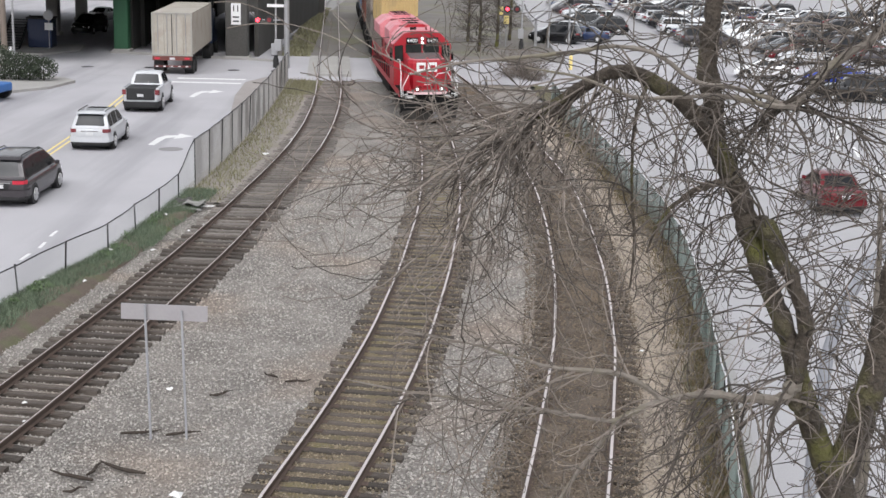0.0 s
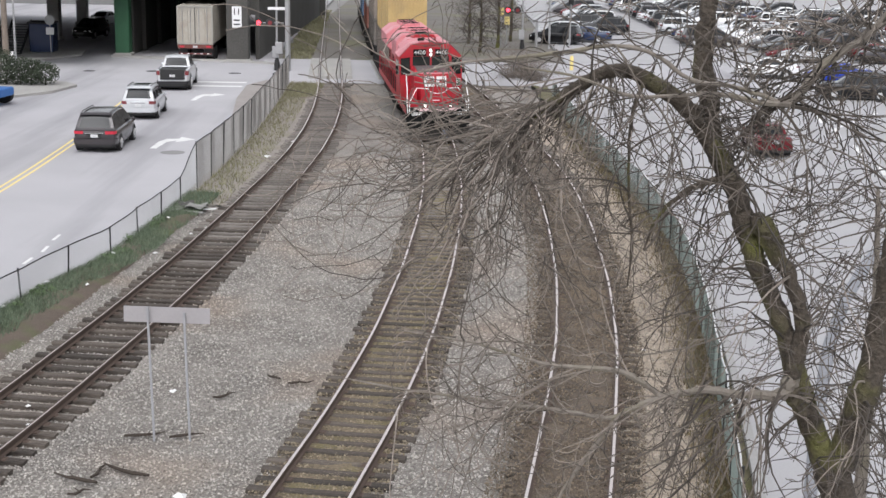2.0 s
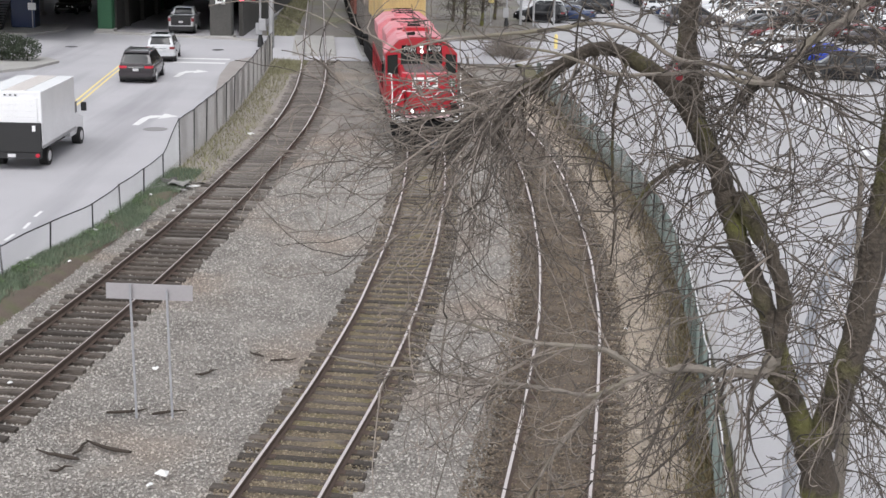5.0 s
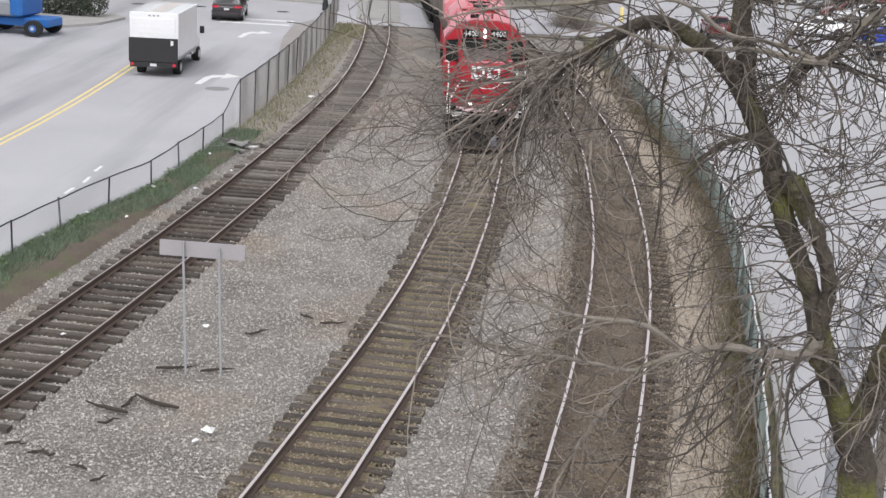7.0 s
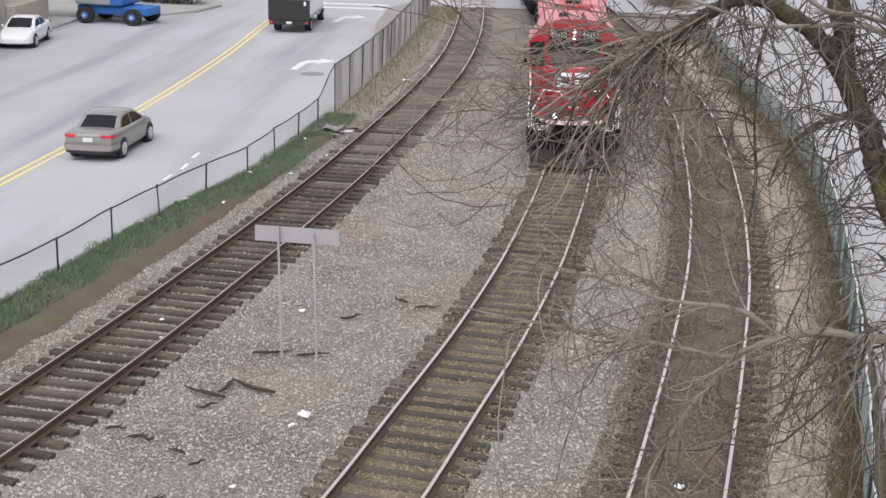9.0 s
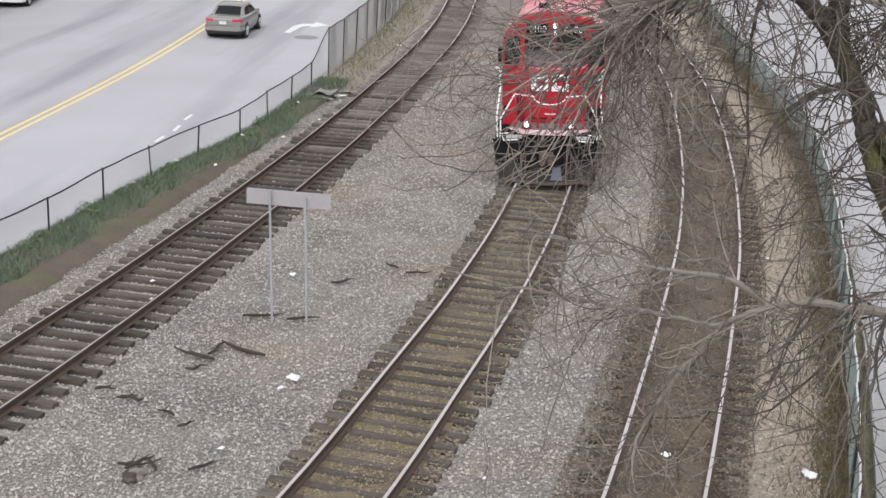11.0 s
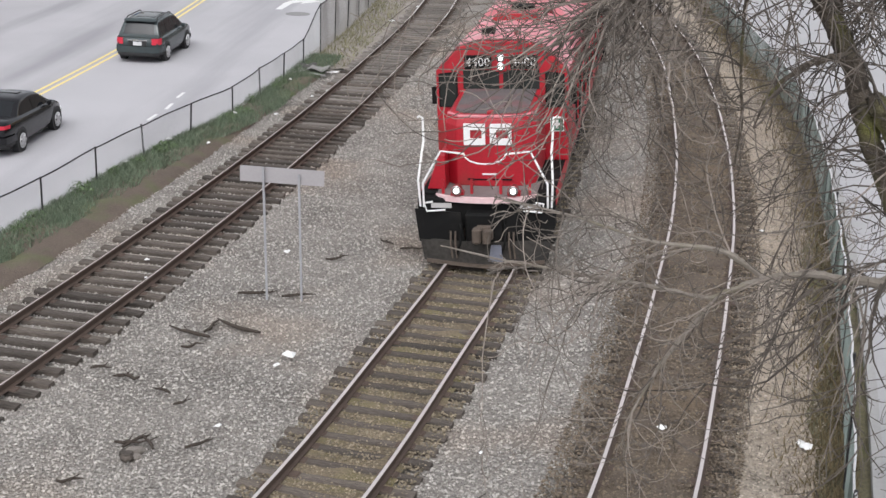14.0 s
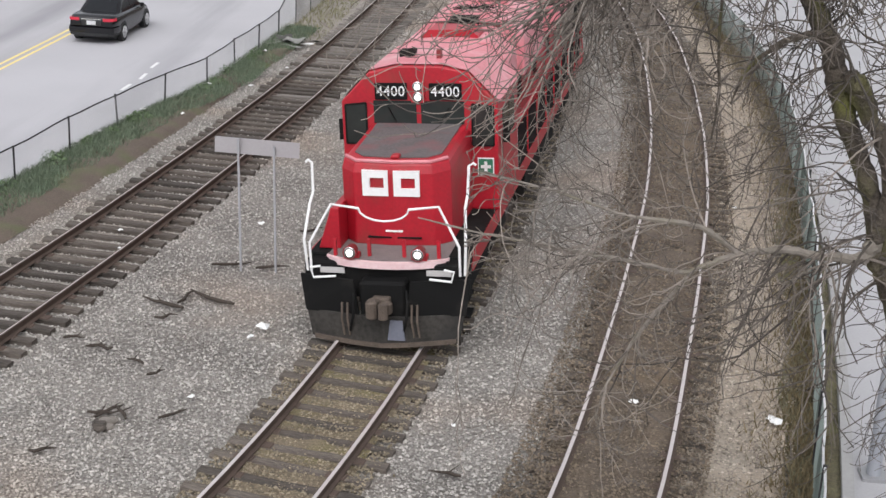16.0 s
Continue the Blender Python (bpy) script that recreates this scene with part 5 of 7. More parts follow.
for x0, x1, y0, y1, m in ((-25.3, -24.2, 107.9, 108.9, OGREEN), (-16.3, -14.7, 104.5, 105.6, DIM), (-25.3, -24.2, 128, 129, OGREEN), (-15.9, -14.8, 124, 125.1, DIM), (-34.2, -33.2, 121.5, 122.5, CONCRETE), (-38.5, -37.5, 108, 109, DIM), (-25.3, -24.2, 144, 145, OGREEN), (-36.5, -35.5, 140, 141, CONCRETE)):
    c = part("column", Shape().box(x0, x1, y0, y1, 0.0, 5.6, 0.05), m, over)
    part("column_foot", Shape().box(x0 - 0.12, x1 + 0.12, y0 - 0.12, y1 + 0.12, 0.0, 0.25, 0.03), CONCRETE, c)
# walls added to close the underpass, their dark colour deepening its shade
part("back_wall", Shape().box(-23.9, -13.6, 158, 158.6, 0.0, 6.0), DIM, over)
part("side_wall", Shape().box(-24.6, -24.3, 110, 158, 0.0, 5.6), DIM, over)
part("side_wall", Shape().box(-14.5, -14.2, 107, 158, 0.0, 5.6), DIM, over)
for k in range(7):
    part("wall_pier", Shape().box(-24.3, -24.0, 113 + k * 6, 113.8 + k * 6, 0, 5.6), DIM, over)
sign = thing("clearance_sign", "white clearance sign with black marks on the column", "sign")
part("plate", Shape().box(-15.85, -15.15, 104.38, 104.42, 2.55, 4.1, 0.0), WHITE, sign)
part("mark", Shape().box(-15.7, -15.62, 104.36, 104.38, 3.5, 3.95).box(-15.4, -15.32, 104.36, 104.38, 3.5, 3.95), TRIM, sign)
part("mark", Shape().box(-15.72, -15.28, 104.36, 104.38, 2.75, 2.85).box(-15.72, -15.28, 104.36, 104.38, 3.05, 3.15), TRIM, sign)
part("bracket", Shape().box(-15.6, -15.4, 104.42, 104.52, 3.0, 3.1), STEEL, sign)
fac = thing("far_building", "grey street building beyond the overpass", "building")
part("wall", Shape().box(-75, -34.5, 172, 185, 0, 12), material("far_wall", (0.20, 0.20, 0.20), 0.9, dark=(0.13, 0.13, 0.13), scale=0.3, fine=5), fac)
for k in range(9):
    w = part("window", Shape().box(-73 + k * 4.2, -70.4 + k * 4.2, 171.9, 172.02, 1.0, 3.6), CARGLASS, fac)
    part("frame", Shape().box(-73.1 + k * 4.2, -70.3 + k * 4.2, 171.95, 172.01, 3.6, 3.8), WHITE, w)
# stairs and dark kiosk at the overpass corner
st = thing("metal_stairs", "dark steel stairs under the overpass", "stairs")
for k in range(12):
    part("tread", Shape().box(-33.6, -32.2, 106.5 + k * 0.28, 106.8 + k * 0.28, 0.15 + k * 0.18, 0.20 + k * 0.18), DARKSTEEL, st)
for x in (-33.65, -32.2):
    part("stringer", Shape().prism_x([(106.4, 0.15), (106.9, 0.15), (110.0, 2.2), (110.0, 2.5), (109.8, 2.5)], x, x + 0.05), DARKSTEEL, st)
ki = thing("utility_kiosk", "dark blue utility kiosk on the corner", "kiosk")
part("body", Shape().box(-32.0, -30.2, 108.5, 110.0, 0.15, 2.3, 0.05), PAINTS["navy"], ki)
part("roof", Shape().box(-32.1, -30.1, 108.4, 110.1, 2.3, 2.45, 0.04), DARKSTEEL, ki)


def round_sign(x, y):
    t = thing("round_sign", "round grey sign over a small square sign on a post", "sign", m=pose(x, y, 0.15))
    part("post", Shape().rod((0, 0, 0), (0, 0, 2.9), 0.035), STEEL, t)
    part("disc", Shape().tube([(0, -0.06, 2.55), (0, -0.03, 2.55)], 0.38, 20), STEEL, t)
    part("plate", Shape().box(-0.3, 0.3, -0.06, -0.03, 1.45, 1.98), WHITE, t)


round_sign(-30.0, 107.2)
lamp = thing("street_lamp", "grey steel street lamp post on the corner island", "street lamp", m=pose(-27.6, 90.4, 0.15))
part("post", Shape().tube([(0, 0, 0), (0, 0, 0.4), (0, 0, 5.5)], [0.12, 0.085, 0.06], 10), STEEL, lamp)
part("head", Shape().box(-0.45, 0.45, -0.15, 0.15, 5.3, 5.5, 0.03), WHITE, lamp)
upole = thing("utility_pole", "weathered wooden utility pole with a concrete foot", "pole", m=pose(-29.7, 95.2, 0))
part("pole", Shape().tube([(0, 0, 0), (0, 0, 9)], [0.22, 0.16], 12), material("weathered_pole_wood", (0.22, 0.18, 0.15), 0.95), upole)
part("foot", Shape().tube([(0, 0, 0), (0, 0, 1.2)], [0.85, 0.7], 16), CONCRETE, upole)
part("marker_post", Shape().box(0.6, 0.78, -1.0, -0.85, 0, 1.5), WHITE, upole)


# ---- signals ----
SIGNAL_RED = glow("lit_red_signal", (1.0, 0.03, 0.05), 5.0)


def crossing_signal(x, y, turn=0):
    t = thing("crossing_signal", "railway crossing mast with a lit red lamp", "crossing signal", "crossing signals", pose(x, y, 0, 0, 0, turn))
    part("mast", Shape().rod((0, 0, 0), (0, 0, 5.5), 0.075, 10), STEEL, t)
    part("foot", Shape().tube([(0, 0, 0), (0, 0, 0.5), (0, 0, 0.9)], [0.22, 0.2, 0.1], 10), DARKSTEEL, t)
    part("relay_box", Shape().box(-0.3, 0.15, -0.3, -0.05, 0.9, 1.7, 0.02), STEEL, t)
    part("arm", Shape().rod((-1.35, 0, 3.3), (0.5, 0, 3.3), 0.04), STEEL, t)
    for k, px in enumerate((-1.25, -0.45)):
        d = part("target_disc", Shape().tube([(px, -0.10, 3.3), (px, -0.07, 3.3)], 0.3, 20), TRIM, t)
        part("lamp", Shape().tube([(px, -0.16, 3.3), (px, -0.11, 3.3)], 0.15, 16), SIGNAL_RED if k == 0 else TAILDARK, d)
    part("cross_arm", Shape().box(-0.6, 0.6, -0.12, -0.1, 4.2, 4.4), WHITE, t)


crossing_signal(-12.0, 99.5)
crossing_signal(6.2, 119.0)
big = thing("signal_pole", "thick grey steel pole beside the crossing", "pole", m=pose(-11.2, 99.2, 0))
part("pole", Shape().tube([(0, 0, 0), (0, 0, 8)], [0.2, 0.17], 12), STEEL, big)
part("cabinet", Shape().box(-0.85, -0.35, -0.25, 0.15, 1.2, 2.0, 0.03), STEEL, big)
for k, (x, y, z) in enumerate(((10.6, 124.0, 4.2), (8.6, 121.0, 5.0))):
    t = thing("traffic_light", "dark traffic light on a slim pole showing red", "traffic light", "traffic lights", pose(x, y, 0))
    part("pole", Shape().rod((0, 0, 0), (0, 0, z + 1.6), 0.09, 10), STEEL, t)
    hd = part("head", Shape().box(-0.22, 0.22, -0.35, -0.08, z - 0.6, z + 0.6, 0.03), TRIM, t)
    part("red_lamp", Shape().tube([(0, -0.40, z + 0.38), (0, -0.34, z + 0.38)], 0.13, 14), SIGNAL_RED if k == 0 else TAILDARK, hd)
gate = thing("barrier_arm", "grey steel barrier arm on a stand by the crossing", "barrier", m=pose(7.2, 122.5, 0))
part("arm", Shape().tube([(0, 0, 2.2), (3.6, 0.5, 4.6)], 0.22, 8), STEEL, gate)
part("stand", Shape().rod((0.4, 0, 0), (0.4, 0, 2.5), 0.12), STEEL, gate)
for x, y, z in ((5.0, 121.5, 2.6), (4.6, 124.0, 3.2)):
    t = thing("warning_sign", "small yellow sign on a grey post", "sign", "yellow signs", pose(x, y, 0))
    part("post", Shape().rod((0, 0, 0), (0, 0, z), 0.04), STEEL, t)
    part("plate", Shape().box(-0.22, 0.22, -0.07, -0.04, z - 0.7, z), YELLOWPAINT, t)
for x, y in ((9.0, 103.0),):
    t = thing("bollard", "yellow steel bollard at the crossing corner", "bollard", "bollards", pose(x, y, 0))
    part("post", Shape().tube([(0, 0, 0), (0, 0, 0.95), (0, 0, 1.05)], [0.13, 0.13, 0.05], 12), YELLOWPAINT, t)

# ---- fences ----
WIRE = material("fence_wire", (0.58, 0.59, 0.58), 0.6, metal=0.2, dark=(0.32, 0.34, 0.33), scale=3, fine=20)
GALV = material("galvanised_rail", (0.74, 0.74, 0.75), 0.5, metal=0.3, dark=(0.38, 0.38, 0.39), scale=4, fine=20)
WIREDULL = material("weathered_fence_wire", (0.37, 0.36, 0.345), 0.7, dark=(0.22, 0.21, 0.20), scale=3, fine=20)
WIREGREEN = material("green_coated_wire", (0.20, 0.24, 0.22), 0.7, dark=(0.13, 0.16, 0.145), scale=2, fine=20)


def chain_fence(line, y0, y1, height, name, label, wire, pitch, sag, bay=2.55, post_r=0.03, thick=0.004, rise=1000.0):
    top = thing(name, label, "fence")
    tagged(top, kind="structure")
    ys, y = [], y0
    rr = random.Random(5)
    while y < y1:
        ys.append(y)
        y += bay * math.cos(heading(line, y)) * rr.uniform(0.99, 1.01)
    tops = [(height if y < rise else height + 0.9) + rr.uniform(-0.04, 0.04) for y in ys]
    for i, y in enumerate(ys):
        lean = rr.gauss(0, 0.03)
        part("post", Shape().tube([(line(y), y, -0.1), (line(y) + lean, y, tops[i] + 0.03)], post_r, 7), DARKSTEEL, top)
        if i == 0:
            continue
        ya, yb = ys[i - 1], y

        def at(u, k):
            yy = ya + (yb - ya) * u
            t = tops[i - 1] + (tops[i] - tops[i - 1]) * u - sag * 4 * u * (1 - u)
            return Vector((line(yy) + 0.02 * math.sin(u * 6 + i) * k, yy, 0.03 + k * (t - 0.03)))
        part("top_rail", Shape().tube([at(u, 1) for u in (0, 0.25, 0.5, 0.75, 1)], 0.02, 6), (GALV if line is FENCE_LOT else DARKSTEEL), top)
        length = (at(1, 0) - at(0, 0)).length
        n = int(length / pitch)
        slope = height / length
        s = Shape()
        for k in range(-int(n * slope) - 1, n + 1):
            for sg in (1, -1):
                u0, u1 = k / n, k / n + slope
                a, b = max(0.0, u0), min(1.0, u1)
                if b - a < 0.01:
                    continue
                ka, kb = (a - u0) / slope, (b - u0) / slope
                pa, pb = (at(a, ka), at(b, kb)) if sg > 0 else (at(a, 1 - ka), at(b, 1 - kb))
                q = thick if ya < rise else thick * 2.1
                d = Vector((0.0, 0.0, q)), Vector((q, 0, 0))
                s.add([tuple(pa + d[0]), tuple(pa - d[0] + d[1]), tuple(pa - d[0] - d[1]), tuple(pb + d[0]), tuple(pb - d[0] + d[1]), tuple(pb - d[0] - d[1])], [(0, 1, 4, 3), (1, 2, 5, 4), (2, 0, 3, 5)])
        part("chain_mesh", s, wire if ya < rise else WIREDULL, top)
    return top


chain_fence(FENCE_ROAD, 17.5, 91, 0.95, "fence_street", "sagging chain-link fence with dark posts along the street", WIRE, 0.085, 0.0, bay=2.84, thick=0.0027, post_r=0.026, rise=54.0)
chain_fence(FENCE_LOT, 10, 84, 1.3, "fence_lot", "green chain-link fence overgrown with brush beside the lot", WIREGREEN, 0.10, 0.03, thick=0.0045)

s = Shape().loft([[(FENCE_LOT(y) + 0.42, y, -0.05), (FENCE_LOT(y) + 0.42, y, 0.16), (FENCE_LOT(y) + 0.60, y, 0.16), (FENCE_LOT(y) + 0.60, y, -0.05)] for y in np.arange(6, 84, 2.0)])
setting("kerb", s, material("grey_kerb", (0.36, 0.355, 0.35), 0.85, dark=(0.25, 0.245, 0.24), scale=2, fine=15), "grey concrete kerb along the lot", "kerb")

# ---- things on the ballast ----
bs = thing("track_sign", "grey sheet-metal sign seen from behind on two thin posts", "sign")
for x, y, z, lean in ((-5.91, 26.99, 2.78, -0.06), (-5.19, 27.02, 2.66, -0.06)):
    part("post", Shape().rod((x, y, -0.2), (x + lean, y, z), 0.03, 4), material("zinc_post", (0.36, 0.36, 0.38), 0.6), bs)
m = Matrix.Translation((-5.60, 27.07, 2.60)) @ Matrix.Rotation(radians(1.0), 4, "Y")
part("plate", Shape().box(-0.86, 0.86, -0.012, 0.012, -0.16, 0.16).moved(m), material("bare_aluminium", (0.40, 0.38, 0.39), 0.55, metal=0.2, dark=(0.32, 0.30, 0.31), scale=2, fine=20), bs)
LITTER = material("white_litter", (0.80, 0.80, 0.79), 0.8, dark=(0.6, 0.6, 0.6), scale=8, fine=30)


def scrap(x, y, z, size, seed):
    rr = random.Random(seed)
    s, n = Shape(), 7
    for k in range(2):
        cx, cy = x + rr.uniform(-0.3, 0.3) * size, y + rr.uniform(-0.3, 0.3) * size
        ring = [(cx + size * 0.6 * rr.uniform(0.5, 1) * math.cos(2 * math.pi * j / n), cy + size * 0.6 * rr.uniform(0.5, 1) * math.sin(2 * math.pi * j / n), z + rr.uniform(0.0, 0.3) * size) for j in range(n)]
        s.add(ring + [(cx, cy, z + size * 0.45)], [(j, (j + 1) % n, n) for j in range(n)])
    tagged(part("paper_scrap", s, LITTER, None, "crumpled white paper scrap on the ground"), "", "litter", "litter")


for k, (x, y, size) in enumerate(((-11.39, 38.75, 0.2), (-10.16, 38.66, 0.12), (-6.06, 29.76, 0.13), (-4.79, 23.85, 0.26), (-4.95, 23.4, 0.11), (-7.93, 61.69, 0.24), (-5.37, 20.76, 0.1), (-8.5, 45.86, 0.16), (-10.35, 42.5, 0.14), (-9.7, 48.0, 0.14), (-8.2, 46.9, 0.1), (-9.1, 43.0, 0.14), (-11.8, 36.2, 0.12), (4.9, 33.5, 0.1), (1.95, 21.9, 0.14), (4.2, 21.6, 0.22), (-1.0, 20.5, 0.08), (-8.95, 28.6, 0.13), (-8.6, 27.5, 0.1), (-7.3, 66.2, 0.2))):
    scrap(x, y, 0.15 if x < LINE_ROAD_SIDE(y) - 2.0 and y < 51 else 0.06, size, k)
STICK = material("dead_wood", (0.055, 0.042, 0.033), 0.95, dark=(0.025, 0.02, 0.016), scale=5, fine=30)
r = random.Random(11)
for x, y, l, a in ((-6.92, 24.72, 1.0, 2.68), (-6.12, 25.2, 1.15, 2.6), (-6.58, 25.1, 0.7, 1.4), (-6.7, 24.1, 0.45, 0.7), (-4.0, 31.0, 0.5, 2.4), (-3.3, 30.6, 0.6, 0.4), (-4.9, 29.6, 0.6, 0.5), (-6.1, 27.1, 0.8, 0.3), (-5.3, 27.1, 0.7, 0.2), (-7.5, 22.5, 0.3, 0.2), (-6.7, 22.0, 0.4, 2.6), (-6.2, 21.6, 0.4, 0.7), (-1.0, 18.9, 0.5, 3.1), (-8.0, 22.8, 0.4, 0.3), (-7.4, 22.5, 0.45, 2.8), (-6.5, 20.1, 0.6, 1.0), (-6.3, 20.0, 0.5, 2.2), (-6.6, 19.95, 0.5, 0.2), (-7.1, 18.6, 0.4, 0.6), (-5.5, 20.1, 0.5, 0.9)):
    pts, d = [], Vector((math.cos(a), math.sin(a), 0))
    for k in range(5):
        pts.append(Vector((x, y, 0.05)) + d * (l * (k / 4 - 0.5)) + Vector((r.uniform(-0.04, 0.04), r.uniform(-0.04, 0.04), r.uniform(-0.01, 0.03))))
    s = Shape().tube(pts, [q * min(1.0, 0.45 + 0.55 * l) for q in (0.028, 0.044, 0.038, 0.03, 0.012)], 6)
    s.tube([pts[2], pts[2] + Vector((r.uniform(-0.2, 0.2), r.uniform(0.1, 0.25), 0.04))], [0.015, 0.004], 5)
    tagged(part("dead_branch", s, STICK, None, "dark dead branch lying on the ballast"), "", "branch", "dead branches")
DARKROCK = material("broken_rock", (0.24, 0.215, 0.19), 0.95, dark=(0.12, 0.105, 0.09), scale=5, fine=30, amount=0.8, bump=0.4)
for k in range(9):
    s = Shape()
    x, y, q = -6.43 + r.uniform(-0.2, 0.25), 19.72 + r.uniform(-0.2, 0.3), r.uniform(0.06, 0.14)
    n = 8
    s.loft([[(x + q * sc * math.cos(2 * math.pi * j / n) * r.uniform(0.8, 1.2), y + q * sc * math.sin(2 * math.pi * j / n) * r.uniform(0.8, 1.2), z) for j in range(n)] for sc, z in ((0.8, -0.04), (1.0, -0.02 + q * 0.35), (0.7, q * 0.6))])
    tagged(part("rock", s, TIE if k % 2 else DARKROCK, None, "broken grey rock lying on the ballast"), "", "rock", "rocks")
dump = thing("rubbish_pile", "pale grey folded tarpaulin and boards dumped beside the fence", "rubbish")
TARP = material("dirty_tarpaulin", (0.33, 0.325, 0.31), 0.9, dark=(0.15, 0.145, 0.135), scale=3, fine=20, amount=0.9)
for k in range(5):
    x, y = -9.25 + r.uniform(-0.35, 0.35), 50.2 + r.uniform(-0.5, 0.5)
    w, d, z, a = r.uniform(0.3, 0.5), r.uniform(0.25, 0.45), 0.06 + 0.045 * k, r.uniform(-0.5, 0.5)
    rows = []
    for i in range(7):
        u = -1 + i / 3
        rows.append([(u * w, v * d * (1 - 0.25 * abs(u)), 0.05 * math.sin(3.1 * u + 2.3 * v + k) + 0.03 * math.cos(5 * v + k)) for v in (-1, -0.5, 0, 0.5, 1)])
    low_side = [[(px, py, pz - 0.03) for px, py, pz in row] for row in rows]
    fold = Shape().loft(rows, False, False).loft(low_side, False, False)
    part("fold", fold.moved(Matrix.Translation((x, y, z)) @ Matrix.Rotation(a, 4, "Z")), TARP if k % 3 else DIM, dump, "", True)
for k, (x, y, a) in enumerate(((-8.75, 49.9, 0.3), (-9.0, 49.3, -0.5), (-9.7, 49.6, 0.9))):
    part("board", Shape().box(-0.42, 0.42, -0.07, 0.07, 0.0, 0.03).moved(Matrix.Translation((x, y, 0.08 + 0.02 * k)) @ Matrix.Rotation(a, 4, "Z")), LITTER if k == 0 else TARP, dump)
# lamp post with a curved arm by the lot fence
lp = thing("lamp_post", "grey steel lamp post with a curved arm beside the lot fence", "street lamp")
part("post", Shape().tube([(5.55, 20, 0), (5.52, 20, 1.5), (5.54, 20, 2.97), (5.62, 20, 4.25), (5.80, 20, 5.0), (6.10, 20, 5.6), (6.5, 20, 6.0), (7.4, 20, 6.3)], [0.11, 0.10, 0.10, 0.095, 0.09, 0.09, 0.085, 0.08], 12), material("grey_painted_pole", (0.33, 0.34, 0.37), 0.6), lp, "", True)
part("lamp_head", Shape().box(7.3, 8.1, 19.85, 20.15, 6.22, 6.38, 0.03), STEEL, lp)
part("base_plate", Shape().box(5.35, 5.75, 19.8, 20.2, -0.02, 0.06), STEEL, lp)

# ---- trees ----
BARK = material("mossy_bark", (0.11, 0.09, 0.07), 0.95, dark=(0.035, 0.028, 0.023), scale=5, fine=26, amount=0.9, bump=0.9, depth=0.03, stain=(0.155, 0.16, 0.03), stain_scale=1.8)
LIMB = material("grey_bark", (0.26, 0.23, 0.20), 0.95, dark=(0.14, 0.12, 0.10), scale=5, fine=30, amount=0.8, bump=0.5, depth=0.01, stain=(0.17, 0.155, 0.10), stain_scale=2.0)
TWIG = material("twig_bark", (0.215, 0.185, 0.16), 0.9, dark=(0.085, 0.07, 0.058), scale=6, fine=30, amount=0.7, bump=0.0, per_piece=0.6, island=True)
TWIGDARK = material("dark_twig_bark", (0.125, 0.106, 0.09), 0.9, dark=(0.05, 0.041, 0.034), scale=6, fine=30, amount=0.7, bump=0.0, per_piece=0.6, island=True)


def smooth_path(points, n):
    """A rounded path through control points (x, y, z, radius)."""
    p = [Vector(q[:3]) for q in points]
    rr = [q[3] for q in points]
    out, rad = [], []
    for i in range(len(p) - 1):
        a, b, c, d = p[max(i - 1, 0)], p[i], p[i + 1], p[min(i + 2, len(p) - 1)]
        for k in range(n):
            t = k / n
            out.append(0.5 * ((2 * b) + (c - a) * t + (2 * a - 5 * b + 4 * c - d) * t * t + (3 * b - a - 3 * c + d) * t ** 3))
            rad.append(rr[i] + (rr[i + 1] - rr[i]) * t)
    return out + [p[-1]], rad + [rr[-1]]


def limb(points, name, mat, parent, sides=9, n=6, rough=0.08, seed=0):
    path, rad = smooth_path(points, n)
    rr = random.Random(seed)
    path = [q + Vector((rr.uniform(-1, 1), rr.uniform(-1, 1), rr.uniform(-1, 1))) * rad[i] * rough * 2 for i, q in enumerate(path)]
    rad = [q * (1 + rr.uniform(-rough, rough) * 1.5) for q in rad]
    part(name, Shape().tube(path, rad, sides), mat, parent, "", True)
    return path


